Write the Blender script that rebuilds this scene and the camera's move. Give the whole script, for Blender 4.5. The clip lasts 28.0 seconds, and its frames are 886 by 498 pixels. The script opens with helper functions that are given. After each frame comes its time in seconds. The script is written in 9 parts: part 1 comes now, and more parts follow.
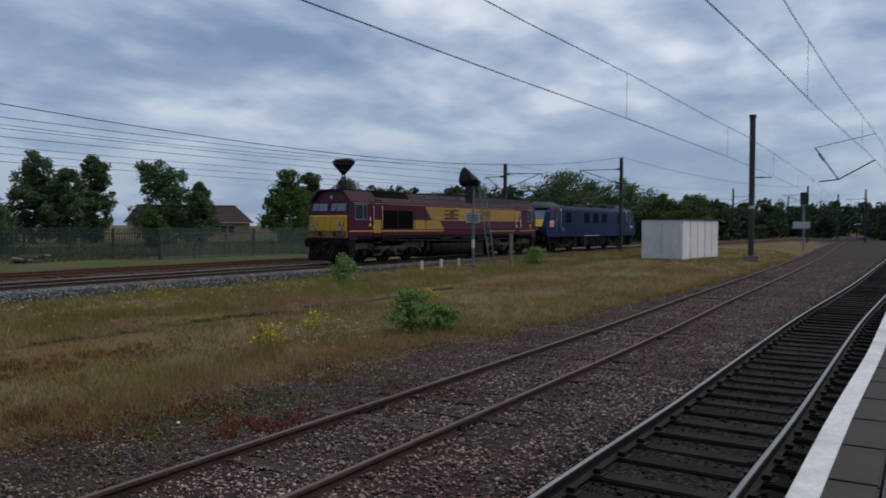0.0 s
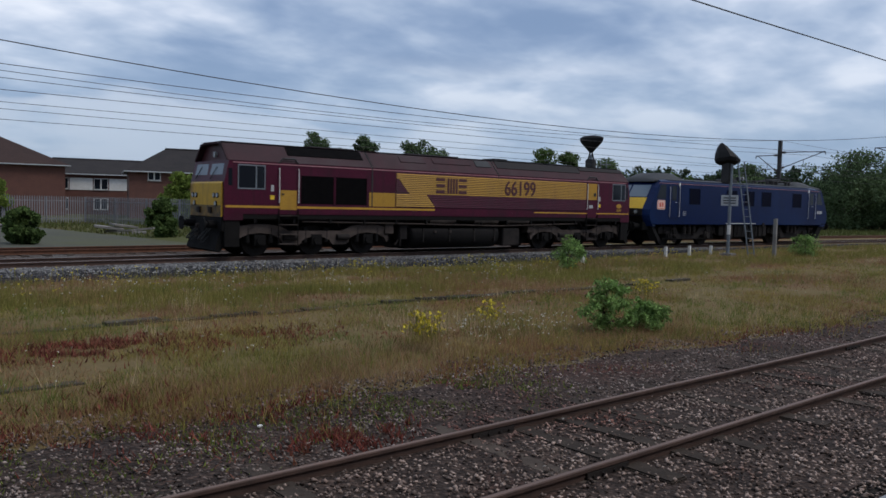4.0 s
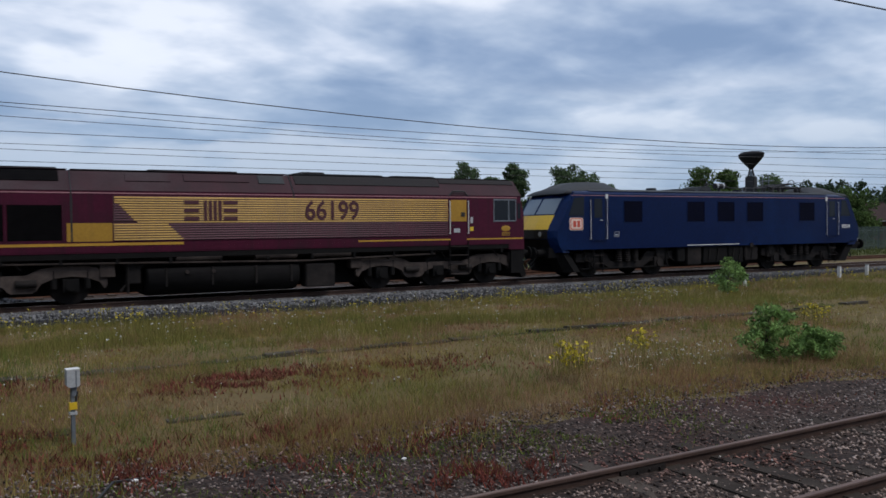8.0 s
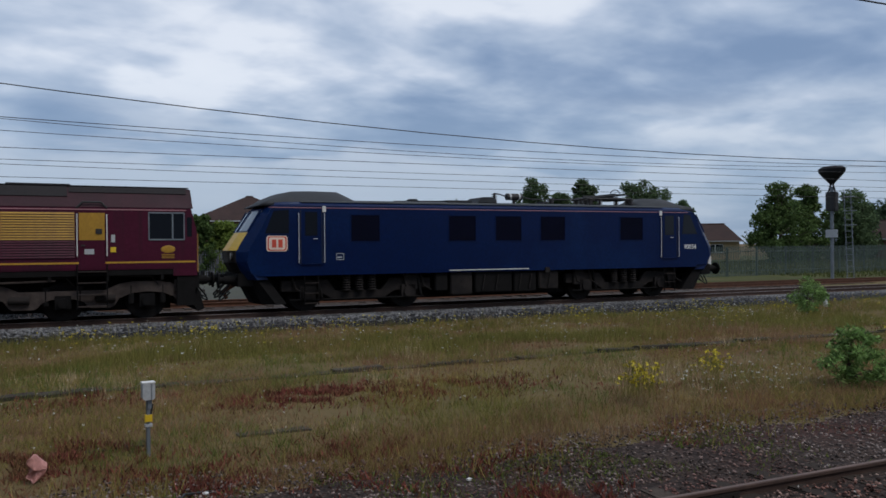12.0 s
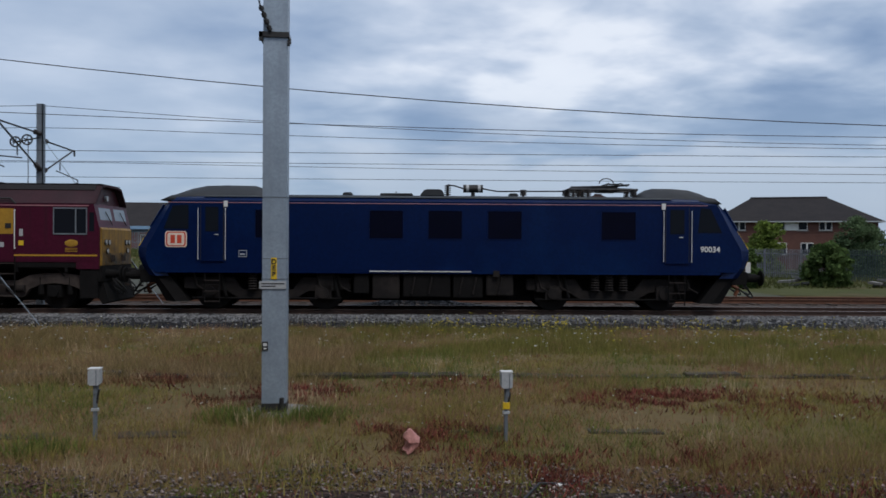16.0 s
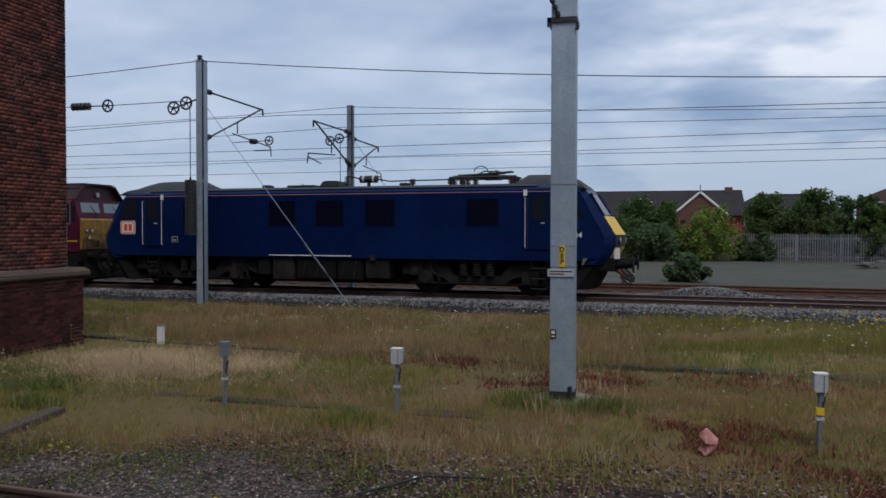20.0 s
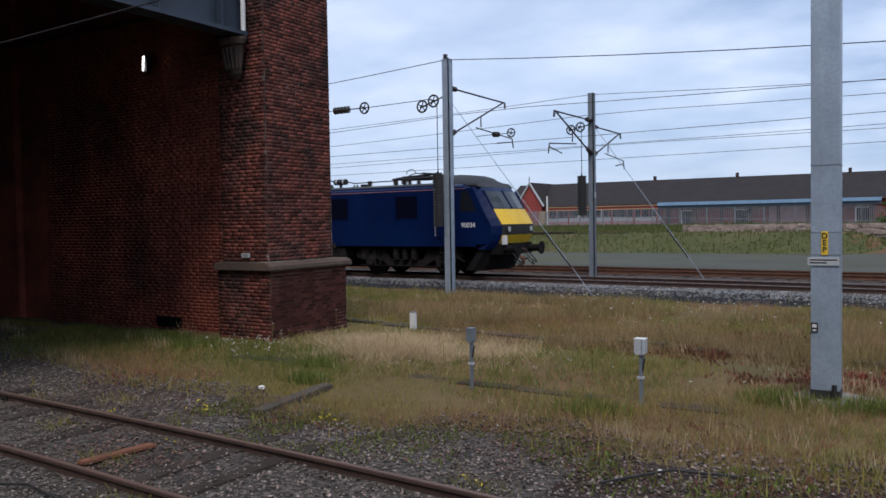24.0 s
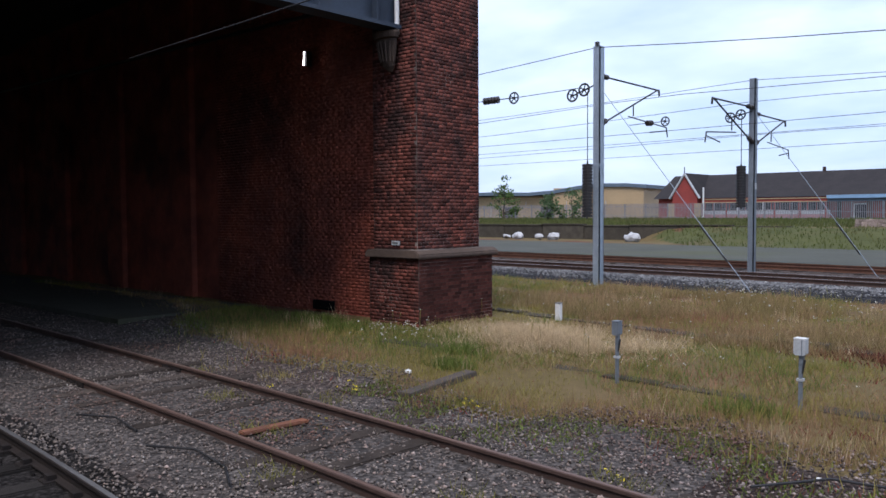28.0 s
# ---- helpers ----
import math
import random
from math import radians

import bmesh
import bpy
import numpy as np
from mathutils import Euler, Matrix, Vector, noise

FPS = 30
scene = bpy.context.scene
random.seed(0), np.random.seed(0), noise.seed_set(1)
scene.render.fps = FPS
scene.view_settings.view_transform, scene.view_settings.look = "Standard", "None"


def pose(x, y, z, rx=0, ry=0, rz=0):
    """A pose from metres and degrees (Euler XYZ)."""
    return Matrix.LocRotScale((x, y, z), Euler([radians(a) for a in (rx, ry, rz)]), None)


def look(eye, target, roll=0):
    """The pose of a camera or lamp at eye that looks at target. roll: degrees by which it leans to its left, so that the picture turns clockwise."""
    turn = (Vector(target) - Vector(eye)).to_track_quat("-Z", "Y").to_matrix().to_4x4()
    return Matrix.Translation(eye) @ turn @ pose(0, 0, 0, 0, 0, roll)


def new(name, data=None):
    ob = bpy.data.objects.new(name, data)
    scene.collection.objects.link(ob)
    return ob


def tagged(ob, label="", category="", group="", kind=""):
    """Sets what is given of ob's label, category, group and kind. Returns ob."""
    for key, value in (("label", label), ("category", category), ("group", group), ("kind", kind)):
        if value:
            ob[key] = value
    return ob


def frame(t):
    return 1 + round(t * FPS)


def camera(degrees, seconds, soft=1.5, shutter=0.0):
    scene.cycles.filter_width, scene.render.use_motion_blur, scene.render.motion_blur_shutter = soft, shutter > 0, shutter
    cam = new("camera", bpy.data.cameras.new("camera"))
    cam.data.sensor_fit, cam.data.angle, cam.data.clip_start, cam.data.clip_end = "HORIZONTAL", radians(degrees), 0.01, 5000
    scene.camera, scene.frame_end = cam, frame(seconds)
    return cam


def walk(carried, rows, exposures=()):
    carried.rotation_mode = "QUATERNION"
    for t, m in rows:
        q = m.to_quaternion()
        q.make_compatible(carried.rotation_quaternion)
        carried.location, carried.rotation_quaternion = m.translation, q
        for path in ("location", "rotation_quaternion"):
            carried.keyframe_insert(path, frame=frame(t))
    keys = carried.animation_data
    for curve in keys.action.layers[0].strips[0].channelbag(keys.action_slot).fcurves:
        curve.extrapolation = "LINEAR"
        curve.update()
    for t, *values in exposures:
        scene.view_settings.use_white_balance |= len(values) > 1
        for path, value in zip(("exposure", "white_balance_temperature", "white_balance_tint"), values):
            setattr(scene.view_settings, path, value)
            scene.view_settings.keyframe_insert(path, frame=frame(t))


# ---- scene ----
cam = camera(58.118, 28.0, soft=1.55, shutter=0.3)
# seconds, place, then yaw (to the left), pitch and roll of the held camera
PATH = [
    (0, -2.992, -0.071, 2.386, -65.891, -1.681, 0.198),
    (0.5, -2.516, -0.057, 2.364, -61.418, -3.233, -1.322),
    (1, -2.199, -0.100, 2.360, -59.393, -3.084, -0.288),
    (1.5, -1.839, -0.077, 2.370, -59.432, -3.579, -2.463),
    (2, -1.435, -0.120, 2.359, -55.336, -1.873, -1.529),
    (2.5, -1.086, -0.141, 2.342, -55.184, -1.493, -0.479),
    (3, -0.756, -0.070, 2.353, -52.150, -3.387, -2.242),
    (3.5, -0.379, -0.128, 2.328, -47.688, -3.111, 1.099),
    (5.5, 0.033, -0.171, 2.356, -43.128, -3.772, -0.779),
    (6, 0.014, -0.158, 2.365, -39.513, -3.316, -1.110),
    (6.5, 0.032, -0.151, 2.371, -35.103, -3.341, -1.536),
    (7, 0.039, -0.164, 2.374, -33.980, -2.772, -1.301),
    (7.5, 0.039, -0.187, 2.389, -34.200, -0.937, -1.193),
    (8, 0.041, -0.188, 2.376, -35.745, -1.418, -0.648),
    (8.5, 0.047, -0.172, 2.382, -35.877, -1.592, -0.551),
    (9, 0.047, -0.183, 2.387, -36.437, -1.685, -0.705),
    (9.5, 0.049, -0.188, 2.388, -36.249, -1.790, -0.404),
    (10, 0.051, -0.173, 2.393, -36.092, -1.926, -0.432),
    (10.5, 0.075, -0.188, 2.395, -35.826, -1.817, -0.329),
    (11, 0.097, -0.187, 2.417, -35.642, -0.516, -0.908),
    (11.5, 0.055, -0.214, 2.406, -32.731, -0.146, -0.675),
    (12, 0.071, -0.181, 2.411, -30.856, -0.254, -0.437),
    (12.5, 0.083, -0.154, 2.416, -27.574, -0.279, -0.181),
    (14.5, 0.015, -0.098, 2.422, -17.758, 0.489, 0.703),
    (15, 0.000, -0.076, 2.423, -14.186, 0.259, 1.052),
    (15.5, -0.002, -0.046, 2.409, -9.980, 0.368, 0.709),
    (16, 0.014, -0.052, 2.403, -6.334, -0.377, 0.357),
    (16.5, 0.003, -0.017, 2.406, -3.581, -0.814, -0.054),
    (17, -0.000, 0.000, 2.400, 0.000, -1.376, 0.295),
    (17.5, 0.015, 0.030, 2.399, 2.887, -1.941, 0.405),
    (18, -0.007, 0.056, 2.403, 5.449, -2.308, 0.529),
    (18.5, -0.023, 0.059, 2.407, 7.410, -1.751, 0.255),
    (19, -0.025, 0.084, 2.406, 9.602, -1.606, 0.042),
    (19.5, -0.032, 0.086, 2.402, 11.848, -1.438, -0.235),
    (20, -0.063, 0.134, 2.399, 13.825, -1.342, 0.108),
    (20.5, -0.045, 0.117, 2.389, 17.628, -2.268, -0.622),
    (21, -0.043, 0.114, 2.397, 21.197, -3.023, -0.770),
    (21.5, -0.032, 0.091, 2.398, 24.046, -2.706, -0.300),
    (23.5, -0.051, 0.101, 2.399, 29.293, -2.031, -1.127),
    (24, -0.019, 0.063, 2.398, 31.115, -1.978, -0.908),
    (24.5, -0.029, 0.073, 2.402, 33.050, -2.322, -1.082),
    (25, -0.043, 0.090, 2.407, 34.617, -2.353, -0.742),
    (25.5, -0.038, 0.103, 2.399, 35.860, -1.850, -0.952),
    (26, -0.030, 0.092, 2.398, 36.535, -1.607, -1.444),
    (26.5, -0.018, 0.066, 2.398, 37.835, -2.095, -1.587),
    (27, -0.008, 0.093, 2.396, 39.638, -2.157, -1.487),
    (27.5, 0.000, 0.082, 2.394, 41.048, -2.077, -1.050),
    (28, 0.021, 0.062, 2.384, 41.724, -2.547, -0.288),
]


def held(x, y, z, yaw, pitch, roll):
    ya, pi = radians(yaw), radians(pitch)
    ahead = Vector((-math.sin(ya) * math.cos(pi), math.cos(ya) * math.cos(pi), math.sin(pi)))
    eye = Vector((x, y, z))
    return look(eye, eye + 10 * ahead, roll)


EXPOSURE = [(0.0, -0.14, 6480, 13.0), (1.5, -0.05, 6480, 13.0), (3.0, 0.05, 6480, 13.0), (5.5, 0.16, 6480, 13.0), (7.0, 0.2, 6460, 13.0), (8.5, 0.08, 6460, 13.0), (11.0, 0.0, 6460, 12.0), (12.5, -0.06, 6460, 12.0), (15.0, 0.02, 6460, 12.0), (19.0, 0.0, 6460, 13.0), (21.0, 0.12, 6420, 14.0), (23.5, 0.43, 6400, 15.0), (25.0, 0.57, 6330, 16.5), (28.0, 0.87, 6150, 18.0)]
walk(cam, [(t, held(*r)) for t, *r in PATH], EXPOSURE)

# ---------------------------------------------------------------- sky and sun
world = bpy.data.worlds.new("cloudy_sky")
scene.world = world
world.use_nodes = True


def build_sky():
    n, l = world.node_tree.nodes, world.node_tree.links
    bg = n["Background"]
    sky = n.new("ShaderNodeTexSky")
    sky.sky_type, sky.sun_disc = "NISHITA", False
    sky.sun_elevation, sky.sun_rotation = radians(56), radians(155)
    tc = n.new("ShaderNodeTexCoord")
    sep = n.new("ShaderNodeSeparateXYZ")
    l.new(tc.outputs["Generated"], sep.inputs[0])

    def maths(op, x, y=0.0, z=0.0):
        m = n.new("ShaderNodeMath")
        m.operation = op
        for k, v in enumerate((x, y, z)):
            if isinstance(v, (int, float)):
                m.inputs[k].default_value = v
            else:
                l.new(v, m.inputs[k])
        return m.outputs[0]

    def ranged(v, a, b, c, d, smooth=True):
        r = n.new("ShaderNodeMapRange")
        r.interpolation_type = "SMOOTHSTEP" if smooth else "LINEAR"
        for k, q in enumerate((a, b, c, d)):
            r.inputs[k + 1].default_value = q
        l.new(v, r.inputs[0])
        return r.outputs[0]

    def spread(v, by):
        m = n.new("ShaderNodeVectorMath")
        m.operation = "MULTIPLY"
        l.new(v, m.inputs[0])
        m.inputs[1].default_value = by
        return m.outputs[0]

    def clouds(v, scale, detail, rough, dist, seed):
        no = n.new("ShaderNodeTexNoise")
        no.noise_dimensions = "4D"
        no.inputs["W"].default_value = seed
        no.inputs["Scale"].default_value, no.inputs["Detail"].default_value = scale, detail
        no.inputs["Roughness"].default_value, no.inputs["Distortion"].default_value = rough, dist
        l.new(v, no.inputs["Vector"])
        return no.outputs[0]

    def blend(f, c1, c2):
        m = n.new("ShaderNodeMix")
        m.data_type = "RGBA"
        for k, v in ((0, f), (6, c1), (7, c2)):
            if isinstance(v, tuple):
                m.inputs[k].default_value = (*v, 1)
            else:
                l.new(v, m.inputs[k])
        return m.outputs[2]

    # the cloud deck: directions thrown on a level sheet, so that it closes up towards the horizon
    lift = maths("ADD", maths("MAXIMUM", sep.outputs[2], 0.0), 0.2)
    div = n.new("ShaderNodeVectorMath")
    div.operation = "DIVIDE"
    comb = n.new("ShaderNodeCombineXYZ")
    for k in range(3):
        l.new(lift, comb.inputs[k])
    l.new(tc.outputs["Generated"], div.inputs[0])
    l.new(comb.outputs[0], div.inputs[1])
    flat = spread(div.outputs[0], (0.75, 0.9, 0.0))
    mass = clouds(flat, 1.25, 3.0, 0.45, 0.25, 7.2)
    lumps = clouds(flat, 3.2, 4.0, 0.48, 0.25, 3.4)
    wisps = clouds(flat, 10.0, 4.0, 0.5, 0.2, 1.9)
    tone = maths("ADD", maths("MULTIPLY", mass, 0.55), maths("MULTIPLY", lumps, 0.42))
    tone = maths("ADD", tone, maths("MULTIPLY", wisps, 0.1))
    tone = maths("MULTIPLY_ADD", tone, 1.28, -0.138)
    # thinner, paler and smoother cover towards the west
    west = ranged(sep.outputs[0], 0.3, -0.4, 0.0, 1.0)
    tone = maths("ADD", tone, maths("MULTIPLY", west, maths("MULTIPLY_ADD", tone, -0.7, 0.39)))
    ramp = n.new("ShaderNodeValToRGB")
    ramp.color_ramp.interpolation = "B_SPLINE"
    stops = [(0.40, (0.165, 0.25, 0.40)), (0.48, (0.25, 0.34, 0.49)), (0.54, (0.36, 0.45, 0.58)), (0.60, (0.49, 0.57, 0.69)), (0.67, (0.76, 0.81, 0.87))]
    el = ramp.color_ramp.elements
    while len(el) < len(stops):
        el.new(0.5)
    for e, (p, c) in zip(el, stops):
        e.position, e.color = p, (*c, 1)
    l.new(tone, ramp.inputs[0])
    # heaped white cloud in a low belt, over bluish grey
    belt = spread(tc.outputs["Generated"], (1.0, 1.0, 4.2))
    heap = ranged(clouds(belt, 2.6, 6.0, 0.5, 0.5, 5.3), 0.5, 0.58, 0.0, 0.9)
    low = maths("MULTIPLY", ranged(sep.outputs[2], 0.0, 0.05, 0.25, 1.0), ranged(sep.outputs[2], 0.09, 0.19, 1.0, 0.0))
    fade = maths("MULTIPLY_ADD", west, -0.75, 1.0)
    belted = blend(maths("MULTIPLY", maths("MULTIPLY", heap, low), fade), ramp.outputs[0], (0.66, 0.70, 0.76))
    low_mix = maths("MULTIPLY", ranged(sep.outputs[2], 0.05, 0.21, 0.72, 0.0), maths("MULTIPLY_ADD", west, -0.3, 1.0))
    pale_out = blend(low_mix, belted, (0.24, 0.34, 0.48))
    dim = n.new("ShaderNodeMix")
    dim.data_type, dim.blend_type = "RGBA", "MULTIPLY"
    dim.inputs[0].default_value = 1.0
    dim.inputs[7].default_value = (0.09, 0.09, 0.09, 1)
    l.new(sky.outputs[0], dim.inputs[6])
    cover = n.new("ShaderNodeMix")
    cover.data_type = "RGBA"
    cover.inputs[0].default_value = 0.86
    l.new(dim.outputs[2], cover.inputs[6])
    l.new(pale_out, cover.inputs[7])
    l.new(cover.outputs[2], bg.inputs[0])
    bg.inputs[1].default_value = SKY_STRENGTH


SKY_STRENGTH = 1.17
build_sky()
sun = new("sun", bpy.data.lights.new("sun", "SUN"))
sun.data.energy, sun.data.angle, sun.data.color = 1.75, radians(24), (1.0, 0.96, 0.9)
sun.matrix_basis = look((21, -45, 74), (0, 0, 0))


# ---------------------------------------------------------------- materials
def surface(name, a, b, rough=0.8, metal=0.0, scale=3.0, fine=40.0, bump=0.15, third=None, tint=0.0, island=0.0, spec=0.5, stretch=(1, 1, 1), streak=None, thin=0.0, cells=0.0):
    """Two or three real colours mixed by coarse noise, with fine grain and relief; tint: colour change from object to
    object, island: from piece to piece, cells: stone pattern with shaded gaps painted in.
    """
    m = bpy.data.materials.new(name)
    m.use_nodes = True
    n, l = m.node_tree.nodes, m.node_tree.links
    p = n["Principled BSDF"]
    p.inputs["Roughness"].default_value, p.inputs["Metallic"].default_value = rough, metal
    p.inputs["Specular IOR Level"].default_value = spec
    tc, mp = n.new("ShaderNodeTexCoord"), n.new("ShaderNodeMapping")
    mp.inputs["Scale"].default_value = stretch
    l.new(tc.outputs["Object"], mp.inputs[0])

    def noise_node(s, detail=5.0, r=0.6):
        t = n.new("ShaderNodeTexNoise")
        t.inputs["Scale"].default_value, t.inputs["Detail"].default_value, t.inputs["Roughness"].default_value = s, detail, r
        l.new(mp.outputs[0], t.inputs["Vector"])
        return t.outputs[0]

    def mixed(f, c1, c2, mode="MIX"):
        x = n.new("ShaderNodeMix")
        x.data_type, x.blend_type = "RGBA", mode
        for s, v in ((0, f), (6, c1), (7, c2)):
            if isinstance(v, (int, float)):
                x.inputs[s].default_value = v
            elif isinstance(v, tuple):
                x.inputs[s].default_value = (*v, 1)
            else:
                l.new(v, x.inputs[s])
        return x.outputs[2]

    def ramped(v, lo, hi, o0=0.0, o1=1.0):
        r = n.new("ShaderNodeMapRange")
        for s, q in enumerate((lo, hi, o0, o1)):
            r.inputs[s + 1].default_value = q
        l.new(v, r.inputs[0])
        return r.outputs[0]

    col = mixed(ramped(noise_node(scale), 0.35, 0.65), a, b)
    if third:
        col = mixed(ramped(noise_node(scale * 0.37, 3), 0.52, 0.66), col, third)
    f = noise_node(fine, 4, 0.65)
    col = mixed(ramped(f, 0.25, 0.75, 0.0, 0.55), col, tuple(0.45 * v for v in a))
    if streak:
        w = n.new("ShaderNodeMapping")
        w.inputs["Scale"].default_value = (7, 7, 0.5)
        l.new(tc.outputs["Object"], w.inputs[0])
        t = n.new("ShaderNodeTexNoise")
        t.inputs["Scale"].default_value, t.inputs["Detail"].default_value = 1.0, 5
        l.new(w.outputs[0], t.inputs["Vector"])
        col = mixed(ramped(t.outputs[0], 0.52, 0.75, 0.0, 0.7), col, streak)
    if tint:
        oi = n.new("ShaderNodeObjectInfo")
        col = mixed(1.0, col, ramped_rgb(n, l, oi.outputs["Random"], tint), "MULTIPLY")
    if island:
        g = n.new("ShaderNodeNewGeometry")
        col = mixed(1.0, col, ramped_rgb(n, l, g.outputs["Random Per Island"], island), "MULTIPLY")
    height = f
    if cells:
        v = n.new("ShaderNodeTexVoronoi")
        v.inputs["Scale"].default_value = cells
        l.new(tc.outputs["Object"], v.inputs["Vector"])
        sp = n.new("ShaderNodeSeparateColor")
        l.new(v.outputs["Color"], sp.inputs[0])
        col = mixed(1.0, col, ramped_rgb(n, l, sp.outputs[0], 0.55), "MULTIPLY")
        # shade between the stones is painted in: colour darkens towards the cell edges
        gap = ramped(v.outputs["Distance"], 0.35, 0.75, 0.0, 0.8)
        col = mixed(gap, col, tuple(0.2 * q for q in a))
        inv = n.new("ShaderNodeMath")
        inv.operation, inv.inputs[0].default_value = "SUBTRACT", 1.0
        l.new(v.outputs["Distance"], inv.inputs[1])
        height = inv.outputs[0]
    l.new(col, p.inputs["Base Color"])
    if bump:
        bp = n.new("ShaderNodeBump")
        bp.inputs["Strength"].default_value, bp.inputs["Distance"].default_value = bump, 0.02
        l.new(height, bp.inputs["Height"])
        l.new(bp.outputs[0], p.inputs["Normal"])
    if thin:
        tr, ms = n.new("ShaderNodeBsdfTranslucent"), n.new("ShaderNodeMixShader")
        ms.inputs[0].default_value = thin
        l.new(col, tr.inputs[0])
        l.new(p.outputs[0], ms.inputs[1])
        l.new(tr.outputs[0], ms.inputs[2])
        l.new(ms.outputs[0], n["Material Output"].inputs[0])
    return m


def ramped_rgb(n, l, v, amount):
    r = n.new("ShaderNodeMapRange")
    r.inputs[3].default_value, r.inputs[4].default_value = 1 - amount, 1 + amount
    l.new(v, r.inputs[0])
    c = n.new("ShaderNodeCombineXYZ")
    for k in range(3):
        l.new(r.outputs[0], c.inputs[k])
    return c.outputs[0]


def glassy(name, c=(0.010, 0.013, 0.018), rough=0.1):
    m = bpy.data.materials.new(name)
    m.use_nodes = True
    p = m.node_tree.nodes["Principled BSDF"]
    p.inputs["Base Color"].default_value = (*c, 1)
    p.inputs["Roughness"].default_value = rough
    p.inputs["Specular IOR Level"].default_value = 0.18
    return m


def glow(name, c, s):
    m = bpy.data.materials.new(name)
    m.use_nodes = True
    p = m.node_tree.nodes["Principled BSDF"]
    p.inputs["Base Color"].default_value = (*c, 1)
    p.inputs["Emission Color"].default_value = (*c, 1)
    p.inputs["Emission Strength"].default_value = s
    return m


EARTH = surface("grassy_earth", (0.125, 0.098, 0.042), (0.155, 0.11, 0.055), 0.95, scale=0.35, fine=9, bump=0.5, third=(0.12, 0.046, 0.032), spec=0.1)
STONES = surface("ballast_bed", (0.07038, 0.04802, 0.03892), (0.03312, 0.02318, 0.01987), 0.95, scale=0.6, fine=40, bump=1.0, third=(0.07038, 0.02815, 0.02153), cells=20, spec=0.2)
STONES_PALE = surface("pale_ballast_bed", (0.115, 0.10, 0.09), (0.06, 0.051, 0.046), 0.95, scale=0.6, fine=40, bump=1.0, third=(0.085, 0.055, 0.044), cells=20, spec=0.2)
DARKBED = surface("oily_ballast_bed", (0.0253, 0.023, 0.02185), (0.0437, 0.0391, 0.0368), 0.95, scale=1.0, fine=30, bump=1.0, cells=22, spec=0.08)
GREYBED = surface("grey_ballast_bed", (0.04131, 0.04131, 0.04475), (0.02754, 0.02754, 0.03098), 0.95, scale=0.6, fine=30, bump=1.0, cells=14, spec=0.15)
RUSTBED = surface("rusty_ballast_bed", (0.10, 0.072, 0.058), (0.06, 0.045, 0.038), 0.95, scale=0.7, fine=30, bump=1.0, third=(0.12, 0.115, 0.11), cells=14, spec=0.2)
YELLOW_LINE = surface("dull_yellow_line", (0.50, 0.27, 0.02), (0.42, 0.22, 0.02), 0.5, scale=2, fine=20, bump=0)
YELLOW_DIRTY = surface("dirty_yellow_paint", (0.34, 0.19, 0.02), (0.20, 0.11, 0.02), 0.6, scale=2.5, fine=16, bump=0.06, third=(0.09, 0.05, 0.02), streak=(0.06, 0.036, 0.02))
BOGIE = surface("black_oily_bogie", (0.016, 0.013, 0.012), (0.009, 0.008, 0.008), 0.8, scale=3, fine=25, bump=0.3, third=(0.026, 0.021, 0.019), spec=0.2)
STONE = surface("crushed_stone", (0.3267, 0.2541, 0.2178), (0.115, 0.08107, 0.06776), 0.9, scale=0.8, fine=60, bump=0.2, third=(0.1573, 0.06655, 0.05082), island=0.9, spec=0.2)
STONE_DARK = surface("dark_crushed_stone", (0.25, 0.205, 0.185), (0.09, 0.07, 0.062), 0.9, scale=0.8, fine=60, bump=0.2, third=(0.13, 0.055, 0.045), island=0.85, spec=0.2)
STONE_WHITE = surface("whitish_stone", (0.34, 0.318, 0.297), (0.28, 0.26, 0.24), 0.9, scale=3, fine=60, bump=0.2, island=0.4, spec=0.2)
STONE_PALE = surface("pale_crushed_stone", (0.21, 0.178, 0.155), (0.11, 0.088, 0.076), 0.9, scale=0.8, fine=60, bump=0.2, third=(0.13, 0.075, 0.058), island=0.6, spec=0.2)
STONE_GREY = surface("grey_crushed_stone", (0.1821, 0.1821, 0.1821), (0.09537, 0.09537, 0.09971), 0.9, scale=1.3, fine=60, bump=0.2, island=0.75, spec=0.2)
RUST = surface("rusty_rail_steel", (0.0918, 0.05737, 0.0459), (0.05737, 0.03825, 0.03188), 0.75, 0.1, scale=5, fine=70, bump=0.3, spec=0.2)
RUST_DARK = surface("oily_rail_steel", (0.032, 0.025, 0.022), (0.02, 0.017, 0.016), 0.7, 0.1, scale=5, fine=70, bump=0.3, spec=0.2)
RUST_BRIGHT = surface("orange_rusty_rail_steel", (0.128, 0.06, 0.036), (0.08, 0.04, 0.0272), 0.8, 0.1, scale=5, fine=70, bump=0.3, spec=0.2)
STEEL_TOP = surface("worn_rail_head", (0.42, 0.405, 0.39), (0.28, 0.27, 0.26), 0.45, 0.8, scale=4, fine=80, bump=0.05, stretch=(0.1, 1, 1))
TIMBER = surface("old_sleeper_timber", (0.075, 0.06, 0.05), (0.042, 0.034, 0.029), 0.95, scale=3, fine=30, bump=0.5, tint=0.35, spec=0.1)
TIMBER_OILY = surface("oily_sleeper_timber", (0.034, 0.0306, 0.02805), (0.0238, 0.02125, 0.01955), 0.95, scale=3, fine=30, bump=0.5, tint=0.35, spec=0.06)
